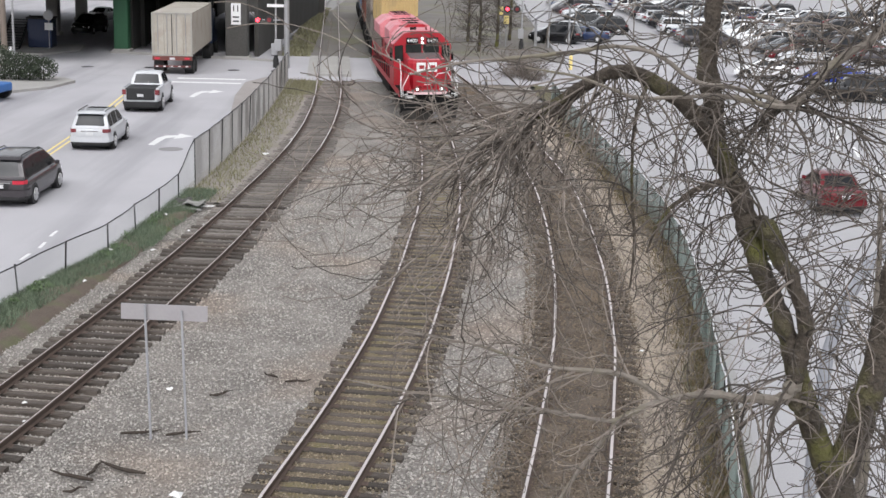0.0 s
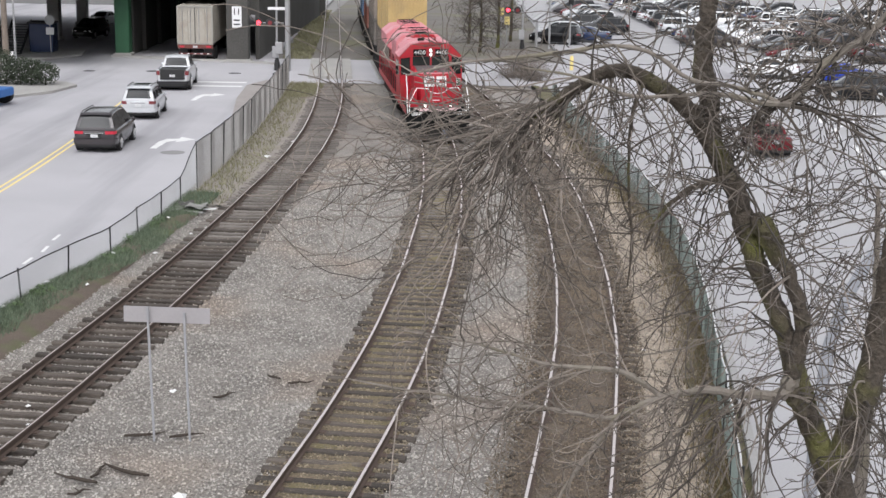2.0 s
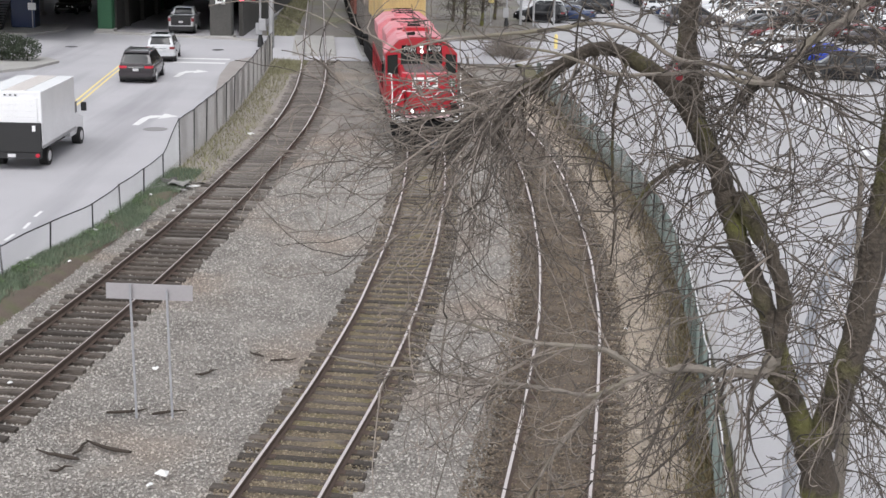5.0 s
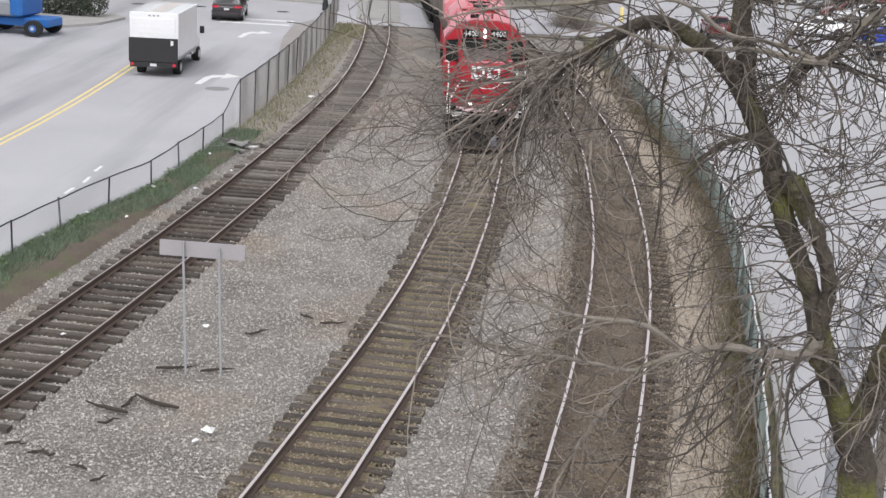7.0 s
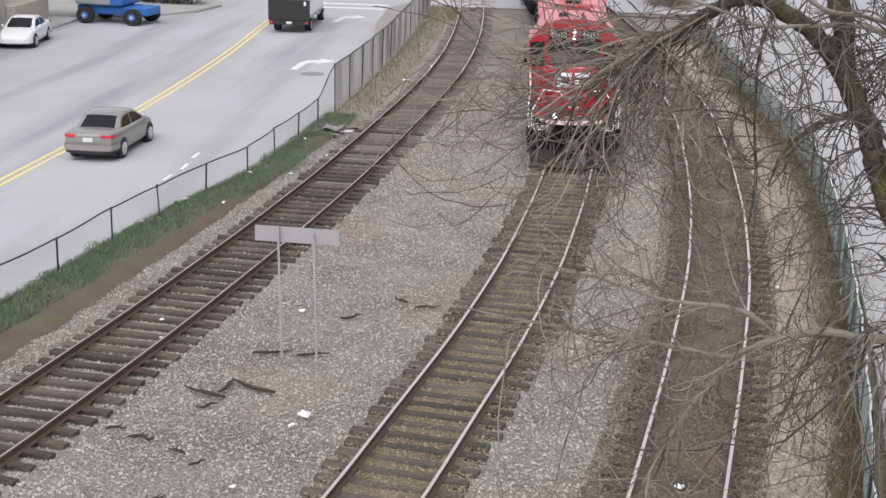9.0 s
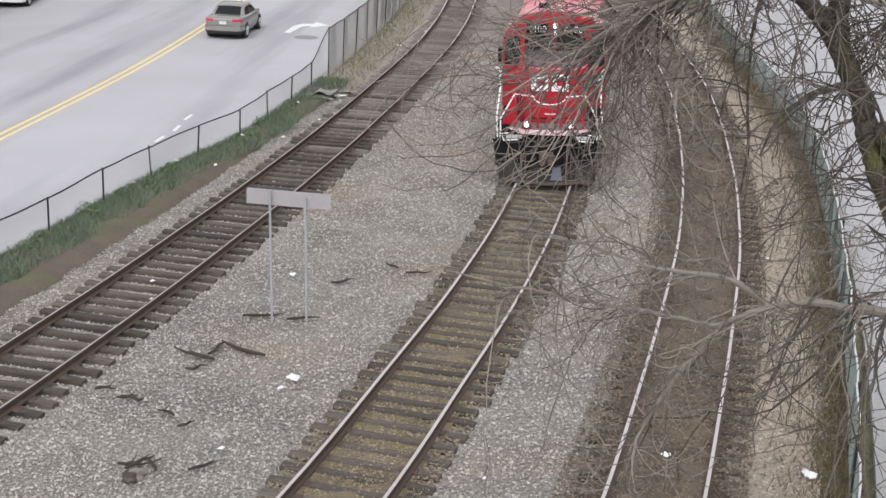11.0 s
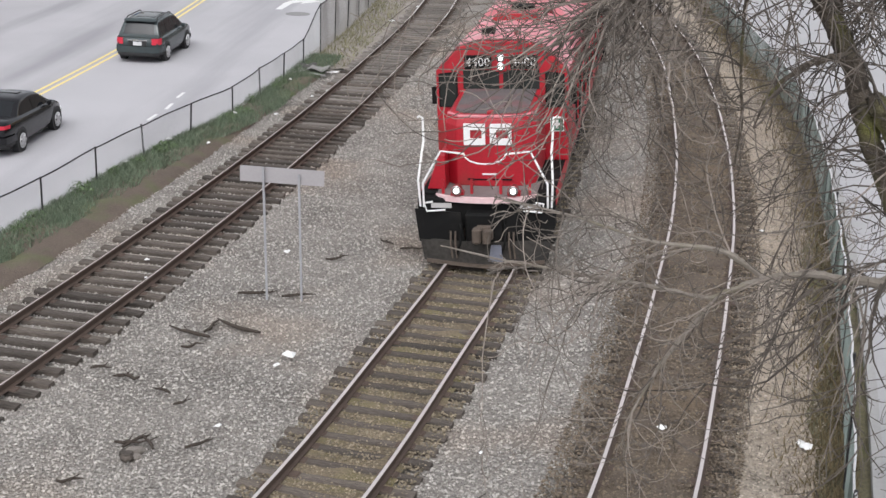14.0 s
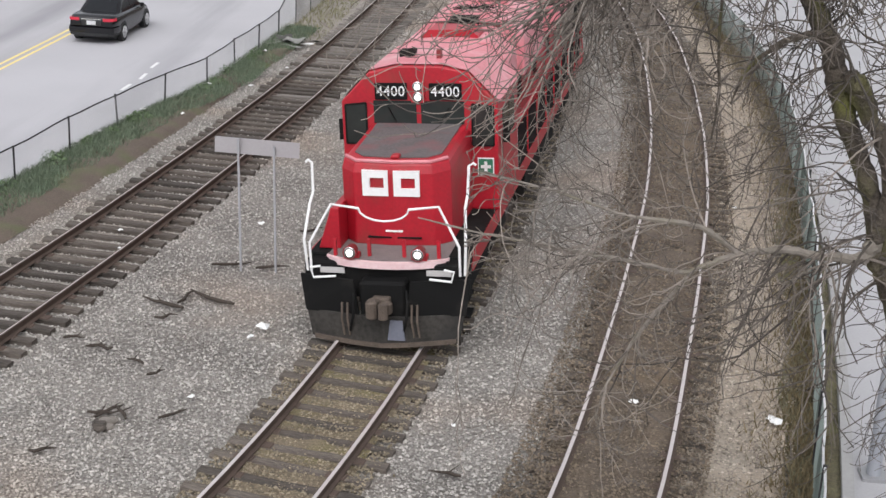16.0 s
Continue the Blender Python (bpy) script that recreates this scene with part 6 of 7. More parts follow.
class Twigs:
    """A spray of thin twigs that arch, hang and fork."""

    def __init__(self, seed, ends=None):
        """ends: tells where a twig has died back."""
        self.r, self.s, self.ends = random.Random(seed), Shape(), ends

    def twig(self, start, way, length, radius, fall, depth, curl=0.25, fork=5):
        r = self.r
        n = 8 if depth else 6
        p, d = Vector(start), Vector(way).normalized()
        path = [p.copy()]
        bend = Vector((r.gauss(0, curl), r.gauss(0, curl), r.gauss(0, curl)))
        hook = Vector((r.gauss(0, curl), r.gauss(0, curl * 0.6), abs(r.gauss(0, curl)) * 1.3))
        for k in range(n):
            d = (d + Vector((0, 0, -fall / n)) + bend / n + hook * (2.0 * max(0.0, k / n - 0.45) / n * 2.0) + Vector((r.gauss(0, 0.12), r.gauss(0, 0.12), r.gauss(0, 0.12)))).normalized()
            p = p + d * (length / n)
            if self.ends and self.ends(p):
                break
            path.append(p.copy())
        n = len(path) - 1
        if n < 2:
            return
        self.s.tube(path, [max(radius * (1 - 0.58 * k / n), 0.0040) for k in range(n + 1)], 3 if depth == 0 else 4, False)
        if depth > 0:
            for _ in range(fork):
                k = r.randrange(1, n)
                base = path[k].lerp(path[k + 1], r.random())
                dd = (path[k + 1] - path[k]).normalized()
                side = Vector((r.gauss(0, 1), r.gauss(0, 1), r.gauss(0, 0.8)))
                side = (side - dd * side.dot(dd)).normalized()
                self.twig(base, dd * r.uniform(0.5, 1.2) + side * r.uniform(0.4, 1.0), length * r.uniform(0.28, 0.6), radius * 0.62, fall * r.uniform(0.5, 1.2), depth - 1, curl * 1.2, max(2, fork - 2))

    def done(self, name, mat, parent):
        return tagged(part("crown" if name == "twigs" else name, self.s, mat, parent, "thin bare drooping twigs"), kind="stuff")


tree = thing("tree", "bare drooping tree with mossy bark and tangled grey twigs", "tree", m=pose(-0.02, 0, 0.025))
Y0 = 11.3
trunk = limb([(4.10, Y0, -0.10, 0.300), (3.85, Y0, 2.00, 0.240), (3.55, Y0, 4.20, 0.190), (3.36, Y0, 5.45, 0.160), (3.27, Y0, 5.76, 0.135), (3.14, Y0, 6.03, 0.108), (3.00, Y0, 6.35, 0.098), (2.88, Y0, 6.71, 0.088), (2.78, Y0, 7.02, 0.084), (2.65, Y0, 7.32, 0.084), (2.50, Y0, 7.62, 0.086), (2.40, Y0, 7.87, 0.092), (2.32, Y0, 8.13, 0.088), (2.23, Y0, 8.33, 0.084), (2.09, Y0, 8.56, 0.082), (1.96, Y0, 8.76, 0.078), (1.80, Y0, 8.93, 0.070), (1.59, Y0, 9.06, 0.064), (1.41, Y0, 9.15, 0.060), (1.24, Y0, 9.16, 0.056), (1.02, Y0, 9.06, 0.050), (0.73, Y0, 8.86, 0.036), (0.55, Y0, 8.74, 0.020)], "trunk", BARK, tree, 12, 5, 0.06, 1)
fork = limb([(3.27, Y0 - 0.04, 5.70, 0.140), (3.42, Y0 - 0.04, 6.22, 0.132), (3.52, Y0 - 0.04, 6.67, 0.125), (3.59, Y0 - 0.04, 7.16, 0.118), (3.64, Y0 - 0.04, 7.69, 0.108), (3.67, Y0 - 0.04, 8.20, 0.098), (3.68, Y0 - 0.04, 9.30, 0.070), (3.50, Y0 - 0.04, 10.40, 0.050)], "limb", BARK, tree, 10, 5, 0.06, 2)
knob = limb([(2.98, Y0 - 0.10, 6.30, 0.055), (2.90, Y0 - 0.10, 6.42, 0.070), (2.84, Y0 - 0.10, 6.60, 0.075), (2.89, Y0 - 0.10, 6.88, 0.070), (2.89, Y0 - 0.10, 7.15, 0.066), (2.79, Y0 - 0.10, 7.45, 0.062), (2.64, Y0 - 0.10, 7.70, 0.078), (2.53, Y0 - 0.10, 7.90, 0.100), (2.46, Y0 - 0.10, 8.02, 0.060)], "limb", BARK, tree, 9, 5, 0.08, 3)
upright = limb([(2.12, Y0 + 0.12, 8.60, 0.070), (2.06, Y0 + 0.12, 8.91, 0.082), (1.99, Y0 + 0.12, 9.19, 0.085), (2.00, Y0 + 0.12, 9.47, 0.080), (2.02, Y0 + 0.12, 9.71, 0.072), (2.10, Y0 + 0.12, 10.60, 0.050)], "limb", BARK, tree, 9, 5, 0.07, 4)
low = limb([(2.84, Y0 - 0.14, 6.62, 0.070), (2.77, Y0 - 0.14, 6.51, 0.052), (2.63, Y0 - 0.14, 6.49, 0.040), (2.37, Y0 - 0.14, 6.50, 0.035), (2.15, Y0 - 0.14, 6.53, 0.033), (1.90, Y0 - 0.14, 6.49, 0.031), (1.73, Y0 - 0.14, 6.45, 0.027), (1.56, Y0 - 0.14, 6.37, 0.025), (1.40, Y0 - 0.14, 6.28, 0.022), (1.24, Y0 - 0.14, 6.04, 0.018), (1.03, Y0 - 0.14, 5.72, 0.016), (0.88, Y0 - 0.14, 5.42, 0.013), (0.74, Y0 - 0.14, 5.10, 0.007)], "limb", LIMB, tree, 8, 5, 0.14, 5)
low2 = limb([(1.76, Y0 - 0.14, 6.46, 0.026), (1.64, Y0 - 0.14, 6.55, 0.026), (1.51, Y0 - 0.14, 6.63, 0.025), (1.34, Y0 - 0.14, 6.69, 0.022), (0.99, Y0 - 0.14, 6.71, 0.019), (0.74, Y0 - 0.14, 6.74, 0.016), (0.48, Y0 - 0.14, 6.82, 0.013), (0.10, Y0 - 0.14, 6.92, 0.010), (-0.40, Y0 - 0.14, 7.00, 0.006)], "limb", LIMB, tree, 7, 5, 0.14, 6)
low3 = limb([(1.42, Y0 - 0.14, 6.29, 0.023), (1.26, Y0 - 0.14, 6.27, 0.021), (1.05, Y0 - 0.14, 6.31, 0.019), (0.75, Y0 - 0.14, 6.35, 0.018), (0.49, Y0 - 0.14, 6.37, 0.016), (0.11, Y0 - 0.14, 6.43, 0.014), (-0.18, Y0 - 0.14, 6.46, 0.012), (-0.47, Y0 - 0.14, 6.50, 0.009), (-0.90, Y0 - 0.14, 6.58, 0.005)], "limb", LIMB, tree, 7, 5, 0.14, 7)
upper = limb([(3.90, Y0 - 0.25, 10.00, 0.045), (3.48, Y0 - 0.25, 9.74, 0.042), (3.22, Y0 - 0.25, 9.52, 0.038), (2.91, Y0 - 0.25, 9.29, 0.034), (2.73, Y0 - 0.25, 9.07, 0.032), (2.60, Y0 - 0.25, 8.94, 0.030), (2.49, Y0 - 0.25, 8.98, 0.022), (2.20, Y0 - 0.25, 9.07, 0.019), (1.83, Y0 - 0.25, 9.13, 0.018), (1.54, Y0 - 0.25, 9.32, 0.018), (1.21, Y0 - 0.25, 9.38, 0.017), (0.81, Y0 - 0.25, 9.32, 0.016), (0.41, Y0 - 0.25, 9.27, 0.014), (0.05, Y0 - 0.25, 9.23, 0.011), (-0.40, Y0 - 0.25, 9.12, 0.006)], "limb", LIMB, tree, 8, 5, 0.12, 8)
upper2 = limb([(2.62, Y0 - 0.30, 8.95, 0.025), (2.38, Y0 - 0.30, 8.96, 0.023), (2.21, Y0 - 0.30, 9.00, 0.022), (1.92, Y0 - 0.30, 9.02, 0.020), (1.43, Y0 - 0.30, 8.99, 0.016), (1.19, Y0 - 0.30, 9.05, 0.014), (0.89, Y0 - 0.30, 9.15, 0.011), (0.50, Y0 - 0.30, 9.20, 0.006)], "limb", LIMB, tree, 6, 5, 0.12, 9)
dark = limb([(1.49, Y0 - 0.08, 9.06, 0.020), (1.42, Y0 - 0.08, 8.86, 0.016), (1.40, Y0 - 0.08, 8.53, 0.014), (1.42, Y0 - 0.08, 8.11, 0.012), (1.46, Y0 - 0.08, 7.77, 0.014), (1.44, Y0 - 0.08, 7.40, 0.008)], "limb", BARK, tree, 6, 5, 0.12, 10)
dark2 = limb([(2.27, Y0 - 0.08, 8.30, 0.036), (2.09, Y0 - 0.08, 8.29, 0.032), (1.88, Y0 - 0.08, 8.20, 0.027), (1.73, Y0 - 0.08, 8.07, 0.020), (1.63, Y0 - 0.08, 7.92, 0.014), (1.56, Y0 - 0.08, 7.70, 0.008)], "limb", BARK, tree, 6, 5, 0.12, 12)

def over_tracks(p):
    """The side over the middle track, where no twig hangs low."""
    return p.x < -0.5 and p.z < 7.7 + 0.25 * min(0.0, p.x + 0.5)


tw = Twigs(21, over_tracks)
r = tw.r
# the great spray at the end of the arching limb: left, down and towards the tracks
for k in range(44):
    base = trunk[r.randrange(len(trunk) - 18, len(trunk))]
    a = radians(r.uniform(-12, 105))
    way = Vector((-math.cos(a), r.uniform(-0.5, 0.5), -math.sin(a)))
    tw.twig(base, way, r.uniform(1.2, 2.8) * (1.0 - 0.25 * max(0.0, math.sin(a))), r.uniform(0.0065, 0.0105), r.uniform(-0.2, 1.2), 2, 0.9, 4)
# long thin whips that reach out over the tracks
for k in range(26):
    base = trunk[r.randrange(len(trunk) - 12, len(trunk))]
    tw.twig(base, Vector((-1, r.uniform(-0.3, 0.3), r.uniform(-1.1, -0.15))), r.uniform(1.5, 2.3), r.uniform(0.008, 0.011), r.uniform(0.1, 0.7), 2, 0.6, 3)
for k in range(16):
    base = trunk[r.randrange(len(trunk) - 16, len(trunk))]
    tw.twig(base, Vector((r.uniform(-0.8, 0.3), r.uniform(-0.5, 0.5), -0.5)), r.uniform(0.8, 1.7), r.uniform(0.005, 0.009), r.uniform(-0.2, 1.0), 2, 0.8, 3)
tw.done("twigs", TWIG, tree)
tw2 = Twigs(22)
r = tw2.r
# hanging twigs all along the limbs
for path, count, l0, l1, depth in ((trunk[30:100], 30, 0.5, 1.6, 2), (fork, 24, 0.6, 1.9, 2), (upright, 12, 0.6, 1.7, 2), (upper, 22, 0.5, 1.6, 2), (upper2, 14, 0.5, 1.3, 2), (knob, 20, 0.5, 1.4, 2), (dark, 12, 0.3, 0.9, 1), (dark2, 14, 0.3, 1.0, 1)):
    for k in range(count):
        base = path[r.randrange(1, len(path))]
        a = r.uniform(0, 2 * math.pi)
        way = Vector((math.cos(a), 0.6 * math.sin(a), r.uniform(-0.3, 0.9)))
        tw2.twig(base, way, r.uniform(l0, l1), r.uniform(0.006, 0.010), r.uniform(0.6, 1.8), depth, 0.9, 3)
# a bundle that hangs down under the low limb
for k in range(11):
    base = Vector((r.uniform(2.0, 2.95), Y0 - 0.3 + r.uniform(-0.1, 0.1), r.uniform(6.4, 6.75)))
    tw2.twig(base, Vector((r.uniform(-0.75, -0.1), r.uniform(-0.2, 0.2), -0.8)), r.uniform(0.9, 1.9), r.uniform(0.008, 0.014), r.uniform(0.0, 0.8), 2, 0.7, 3)
tw2.done("twigs", TWIGDARK, tree)
tw3 = Twigs(23, over_tracks)
r = tw3.r
for path, count, l0, l1 in ((low[8:], 20, 0.4, 1.3), (low2, 22, 0.6, 1.9), (low3, 24, 0.6, 1.9)):
    for k in range(count):
        i = r.randrange(len(path) // 5, len(path))
        base, d = path[i], (path[min(i + 1, len(path) - 1)] - path[max(i - 2, 0)]).normalized()
        way = d * r.uniform(0.4, 1.2) + Vector((r.gauss(0, 0.35), r.gauss(0, 0.6), r.gauss(-0.15, 0.4)))
        tw3.twig(base, way, r.uniform(l0, l1), r.uniform(0.006, 0.010), r.uniform(-0.3, 0.8), 2, 0.9, 3)
# stout twigs that droop off the low limb
for k in range(13):
    base = low[r.randrange(4, 26)]
    tw3.twig(base, Vector((r.uniform(-0.5, 0.5), r.uniform(-0.3, 0.3), 0.1)), r.uniform(0.5, 1.1), r.uniform(0.011, 0.016), r.uniform(1.6, 2.6), 1, 0.4, 2)
# twigs that hang in off limbs above the view
for k in range(44):
    base = Vector((r.uniform(1.6, 4.6), Y0 + r.uniform(-1.0, 1.0), r.uniform(6.6, 10.4)))
    near = min((q for p in (trunk[40:], fork, upright, upper, upper2, knob) for q in p), key=lambda q: (q - base).length)
    tw3.twig(near, (base - near) + Vector((r.uniform(-0.2, 0.2), r.uniform(-0.3, 0.3), 0.3)), r.uniform(0.9, 2.2), r.uniform(0.007, 0.012), r.uniform(0.8, 2.0), 2, 1.0, 3)
tw3.done("twigs", TWIG, tree)
tw5 = Twigs(25)
r = tw5.r
for k in range(58):
    base = Vector((r.uniform(1.9, 4.6), Y0 + r.uniform(-1.0, 1.0), r.uniform(5.6, 10.4)))
    near = min((q for p in (trunk[30:], fork, upright, upper, knob) for q in p), key=lambda q: (q - base).length)
    tw5.twig(near, (base - near) + Vector((r.uniform(-0.2, 0.2), r.uniform(-0.3, 0.3), 0.3)), r.uniform(0.9, 2.2), r.uniform(0.007, 0.013), r.uniform(0.8, 2.2), 2, 1.0, 3)
# the thick tangle round the upper limb
for k in range(46):
    base = upper[r.randrange(0, 34)]
    a = r.uniform(0, 2 * math.pi)
    tw5.twig(base, Vector((math.cos(a), 0.6 * math.sin(a), r.uniform(-0.5, 0.8))), r.uniform(0.5, 1.6), r.uniform(0.008, 0.014), r.uniform(0.2, 1.6), 2, 0.8, 4)
tw5.done("twigs", TWIGDARK, tree)

# a second bare tree over the lot edge, hanging low behind the fork
tree_b = thing("tree", "bare young tree with hanging twigs beside the lot fence", "tree")
tb = limb([(4.9, 15.5, -0.1, 0.12), (4.85, 15.4, 2.0, 0.09), (4.75, 15.2, 4.0, 0.07), (4.7, 15.1, 6.2, 0.04), (4.6, 15.0, 7.6, 0.02)], "trunk", LIMB, tree_b, 9, 5, 0.12, 31)
tw4 = Twigs(24)
r = tw4.r
for k in range(105):
    base = tb[r.randrange(4, len(tb))]
    a = r.uniform(0, 2 * math.pi)
    tw4.twig(base, Vector((math.cos(a), math.sin(a), r.uniform(0.0, 0.8))), r.uniform(0.6, 2.0), r.uniform(0.007, 0.012), r.uniform(0.8, 2.0), 2, 0.5, 3)
tw4.done("twigs", TWIGDARK, tree_b)

# brush along the lot fence and dead stems over the lot-side track
def brush(name, label, spots, seed, mat, h0, h1, depth=1, count=9, radius=0.006):
    t = thing(name, label, "bush")
    b = Twigs(seed)
    for x, y in spots:
        for k in range(count):
            b.twig((x + b.r.gauss(0, 0.25), y + b.r.gauss(0, 0.3), 0.0), (b.r.gauss(0, 0.45), b.r.gauss(0, 0.45), 1), b.r.uniform(h0, h1), b.r.uniform(0.6, 1.4) * radius, b.r.uniform(0.0, 1.2), depth, 0.4, 3)
    tagged(part("thicket", b.s, mat, t, "dry tangled stems"), kind="stuff")
    return t


r = random.Random(41)
brush("brush", "dry tangled brush growing through the lot fence", [(FENCE_LOT(y) + r.uniform(-0.5, 0.15), y) for y in np.arange(25, 80, 0.8)], 51, TWIG, 0.5, 1.7, 2, 4)
brush("brush", "dead grey stems growing between the lot track and fence", [(FENCE_LOT(y) - r.uniform(0.3, 1.4), y) for y in np.arange(18, 60, 1.0)], 52, TWIG, 0.3, 0.9, 2, 3, 0.005)
for x, y in ((4.6, 97.0), (5.6, 95.6), (5.2, 98.2)):
    brush("brush", "brown dead brush heap by the crossing", [(x + r.uniform(-0.6, 0.6), y + r.uniform(-0.6, 0.6)) for _ in range(14)], int(x * 10), TWIG, 0.8, 2.2, 1, 10, 0.012)
for x, y, hgt in ((2.6, 116.0, 6.0), (4.2, 121.0, 6.5), (5.6, 128.0, 7.0), (1.8, 125.0, 6.0)):
    t = thing("tree", "bare slim tree behind the level crossing", "tree", "trees at the crossing")
    limb([(x, y, -0.1, 0.16), (x + 0.1, y, hgt * 0.4, 0.11), (x, y, hgt, 0.03)], "trunk", BARK, t, 8, 5, 0.1, int(y))
    b = Twigs(int(y * 3))
    for k in range(120):
        z = b.r.uniform(0.1, 1.0) * hgt
        a = b.r.uniform(0, 6.28)
        b.twig((x, y, z), (math.cos(a), math.sin(a), b.r.uniform(0.2, 1.2)), b.r.uniform(0.8, 2.4), 0.022, b.r.uniform(-0.2, 0.8), 1, 0.4, 5)
    b.done("twigs", TWIGDARK, t)

# evergreen hedge on the corner island
LEAF = material("hedge_leaf", (0.038, 0.052, 0.028), 0.7, dark=(0.02, 0.028, 0.015), scale=3, fine=30, amount=0.8, bump=0.0, per_piece=0.5, island=True)


def leaf_mass(name, label, blobs, seed, count, size, mat):
    rr = random.Random(seed)
    t = thing(name, label, "bush")
    stems, s = Shape(), Shape()
    for x, y, z, rx, rz in blobs:
        stems.rod((x, y, 0.1), (x, y, z), 0.06, 6, 0.02)
        for _ in range(count):
            u = Vector((rr.gauss(0, 1), rr.gauss(0, 1), rr.gauss(0, 1))).normalized() * rr.uniform(0.6, 1.08)
            p = Vector((x + u.x * rx, y + u.y * rx, max(0.12, z + u.z * rz)))
            a = Vector((rr.gauss(0, 1), rr.gauss(0, 1), rr.gauss(0, 1))).normalized() * size
            b = a.orthogonal().normalized() * size * 0.6
            s.add([tuple(p - a), tuple(p + b), tuple(p + a), tuple(p - b)], [(0, 1, 2, 3)])
    tagged(part("stem", stems, STICK, t), kind="stuff")
    tagged(part("foliage", s, mat, t, "small dark green leaves"), kind="stuff")


r = random.Random(61)
leaf_mass("hedge", "dark green clipped hedge on the corner island", [(-24.8 - k * 0.8 + r.uniform(-0.2, 0.2), 87.0 + 0.12 * k + r.uniform(-0.3, 0.3), 0.75 + min(k, 4) * 0.10 + r.uniform(-0.1, 0.2), 0.85, 0.65 + min(k, 4) * 0.12) for k in range(9)], 62, 1100, 0.065, LEAF)

# ---- grass, weeds, moss ----
def blades(name, label, spots, seed, mat, h0, h1, width):
    rr = random.Random(seed)
    s = Shape()
    for x, y, z in spots:
        a = rr.uniform(0, 6.28)
        hh = rr.uniform(h0, h1)
        dx, dy = math.cos(a) * width, math.sin(a) * width
        lx, ly = rr.gauss(0, 0.45) * hh, rr.gauss(0, 0.45) * hh
        s.add([(x - dx, y - dy, z), (x + dx, y + dy, z), (x + lx, y + ly, z + hh)], [(0, 1, 2)])
    tagged(part(name, s, mat, None, label), "", "grass", "", "stuff")


r = random.Random(71)
spots = []
while len(spots) < 52000:
    y = 14 + 39 * r.random() ** 1.1
    off = -0.1 + 1.25 * r.random() ** 1.25
    x = FENCE_ROAD(y) + off
    keep = 0.85 + 0.9 * noise.noise(Vector((x * 0.9, y * 0.45, 2.0))) - 0.55 * off
    if r.random() < keep and x < LINE_ROAD_SIDE(y) - 1.6:
        spots.append((x, y, 0.07))
blades("grass", "green grass and weeds along the street fence", spots, 72, GRASS, 0.04, 0.2, 0.013)
OLIVEGRASS = material("rough_grass", (0.24, 0.23, 0.14), 0.9, dark=(0.17, 0.16, 0.095), scale=1.5, fine=30, per_piece=0.3, island=True)
spots = [(FENCE_ROAD(y) + 0.1 + 1.5 * r.random() ** 1.5, y, 0.03) for y in [51 + 41 * r.random() for _ in range(4200)]]
spots += [(-9.8 + 1.9 * r.random(), 84 + 7 * r.random(), 0.02) for _ in range(2600)]
blades("grass", "thin olive grass on the gravel beside the tall fence", spots, 77, OLIVEGRASS, 0.05, 0.22, 0.022)
WEED = material("weed_leaf", (0.11, 0.165, 0.075), 0.8, dark=(0.07, 0.10, 0.045), scale=4, fine=30, per_piece=0.4, island=True)
leaf_mass("weed", "leafy green weeds at the foot of the street fence", [(FENCE_ROAD(y) + r.uniform(0.0, 0.4), y, 0.18, r.uniform(0.15, 0.35), r.uniform(0.1, 0.25)) for y in [r.uniform(24, 50) for _ in range(22)]], 73, 90, 0.035, WEED)
spots = []
for _ in range(15000):
    y = 14 + 26 * r.random() ** 1.5
    x = LINE_MIDDLE(y) + r.gauss(0, 0.42)
    if noise.noise(Vector((x * 0.8, y * 0.35, 9.0))) > -0.12:
        spots.append((x, y, -0.03))
blades("moss", "yellow-green moss and grass between the rails", spots, 74, MOSS, 0.03, 0.075, 0.02)
spots = [(FENCE_LOT(y) - abs(r.gauss(0, 0.5)) + 0.2, y, 0.02) for y in [14 + 60 * r.random() ** 1.3 for _ in range(20000)]]
blades("grass", "dull olive grass along the lot fence", spots, 75, MOSS, 0.05, 0.22, 0.014)
spots = [(-12.6 + 2.2 * r.random() - 0.055 * (y - 108), y, -0.02) for y in [108 + 60 * r.random() for _ in range(5000)]]
blades("grass", "rough olive grass strip beyond the crossing", spots, 76, OLIVEGRASS, 0.08, 0.25, 0.06)

# ---- ballast stones ----
rs = np.random.RandomState(5)


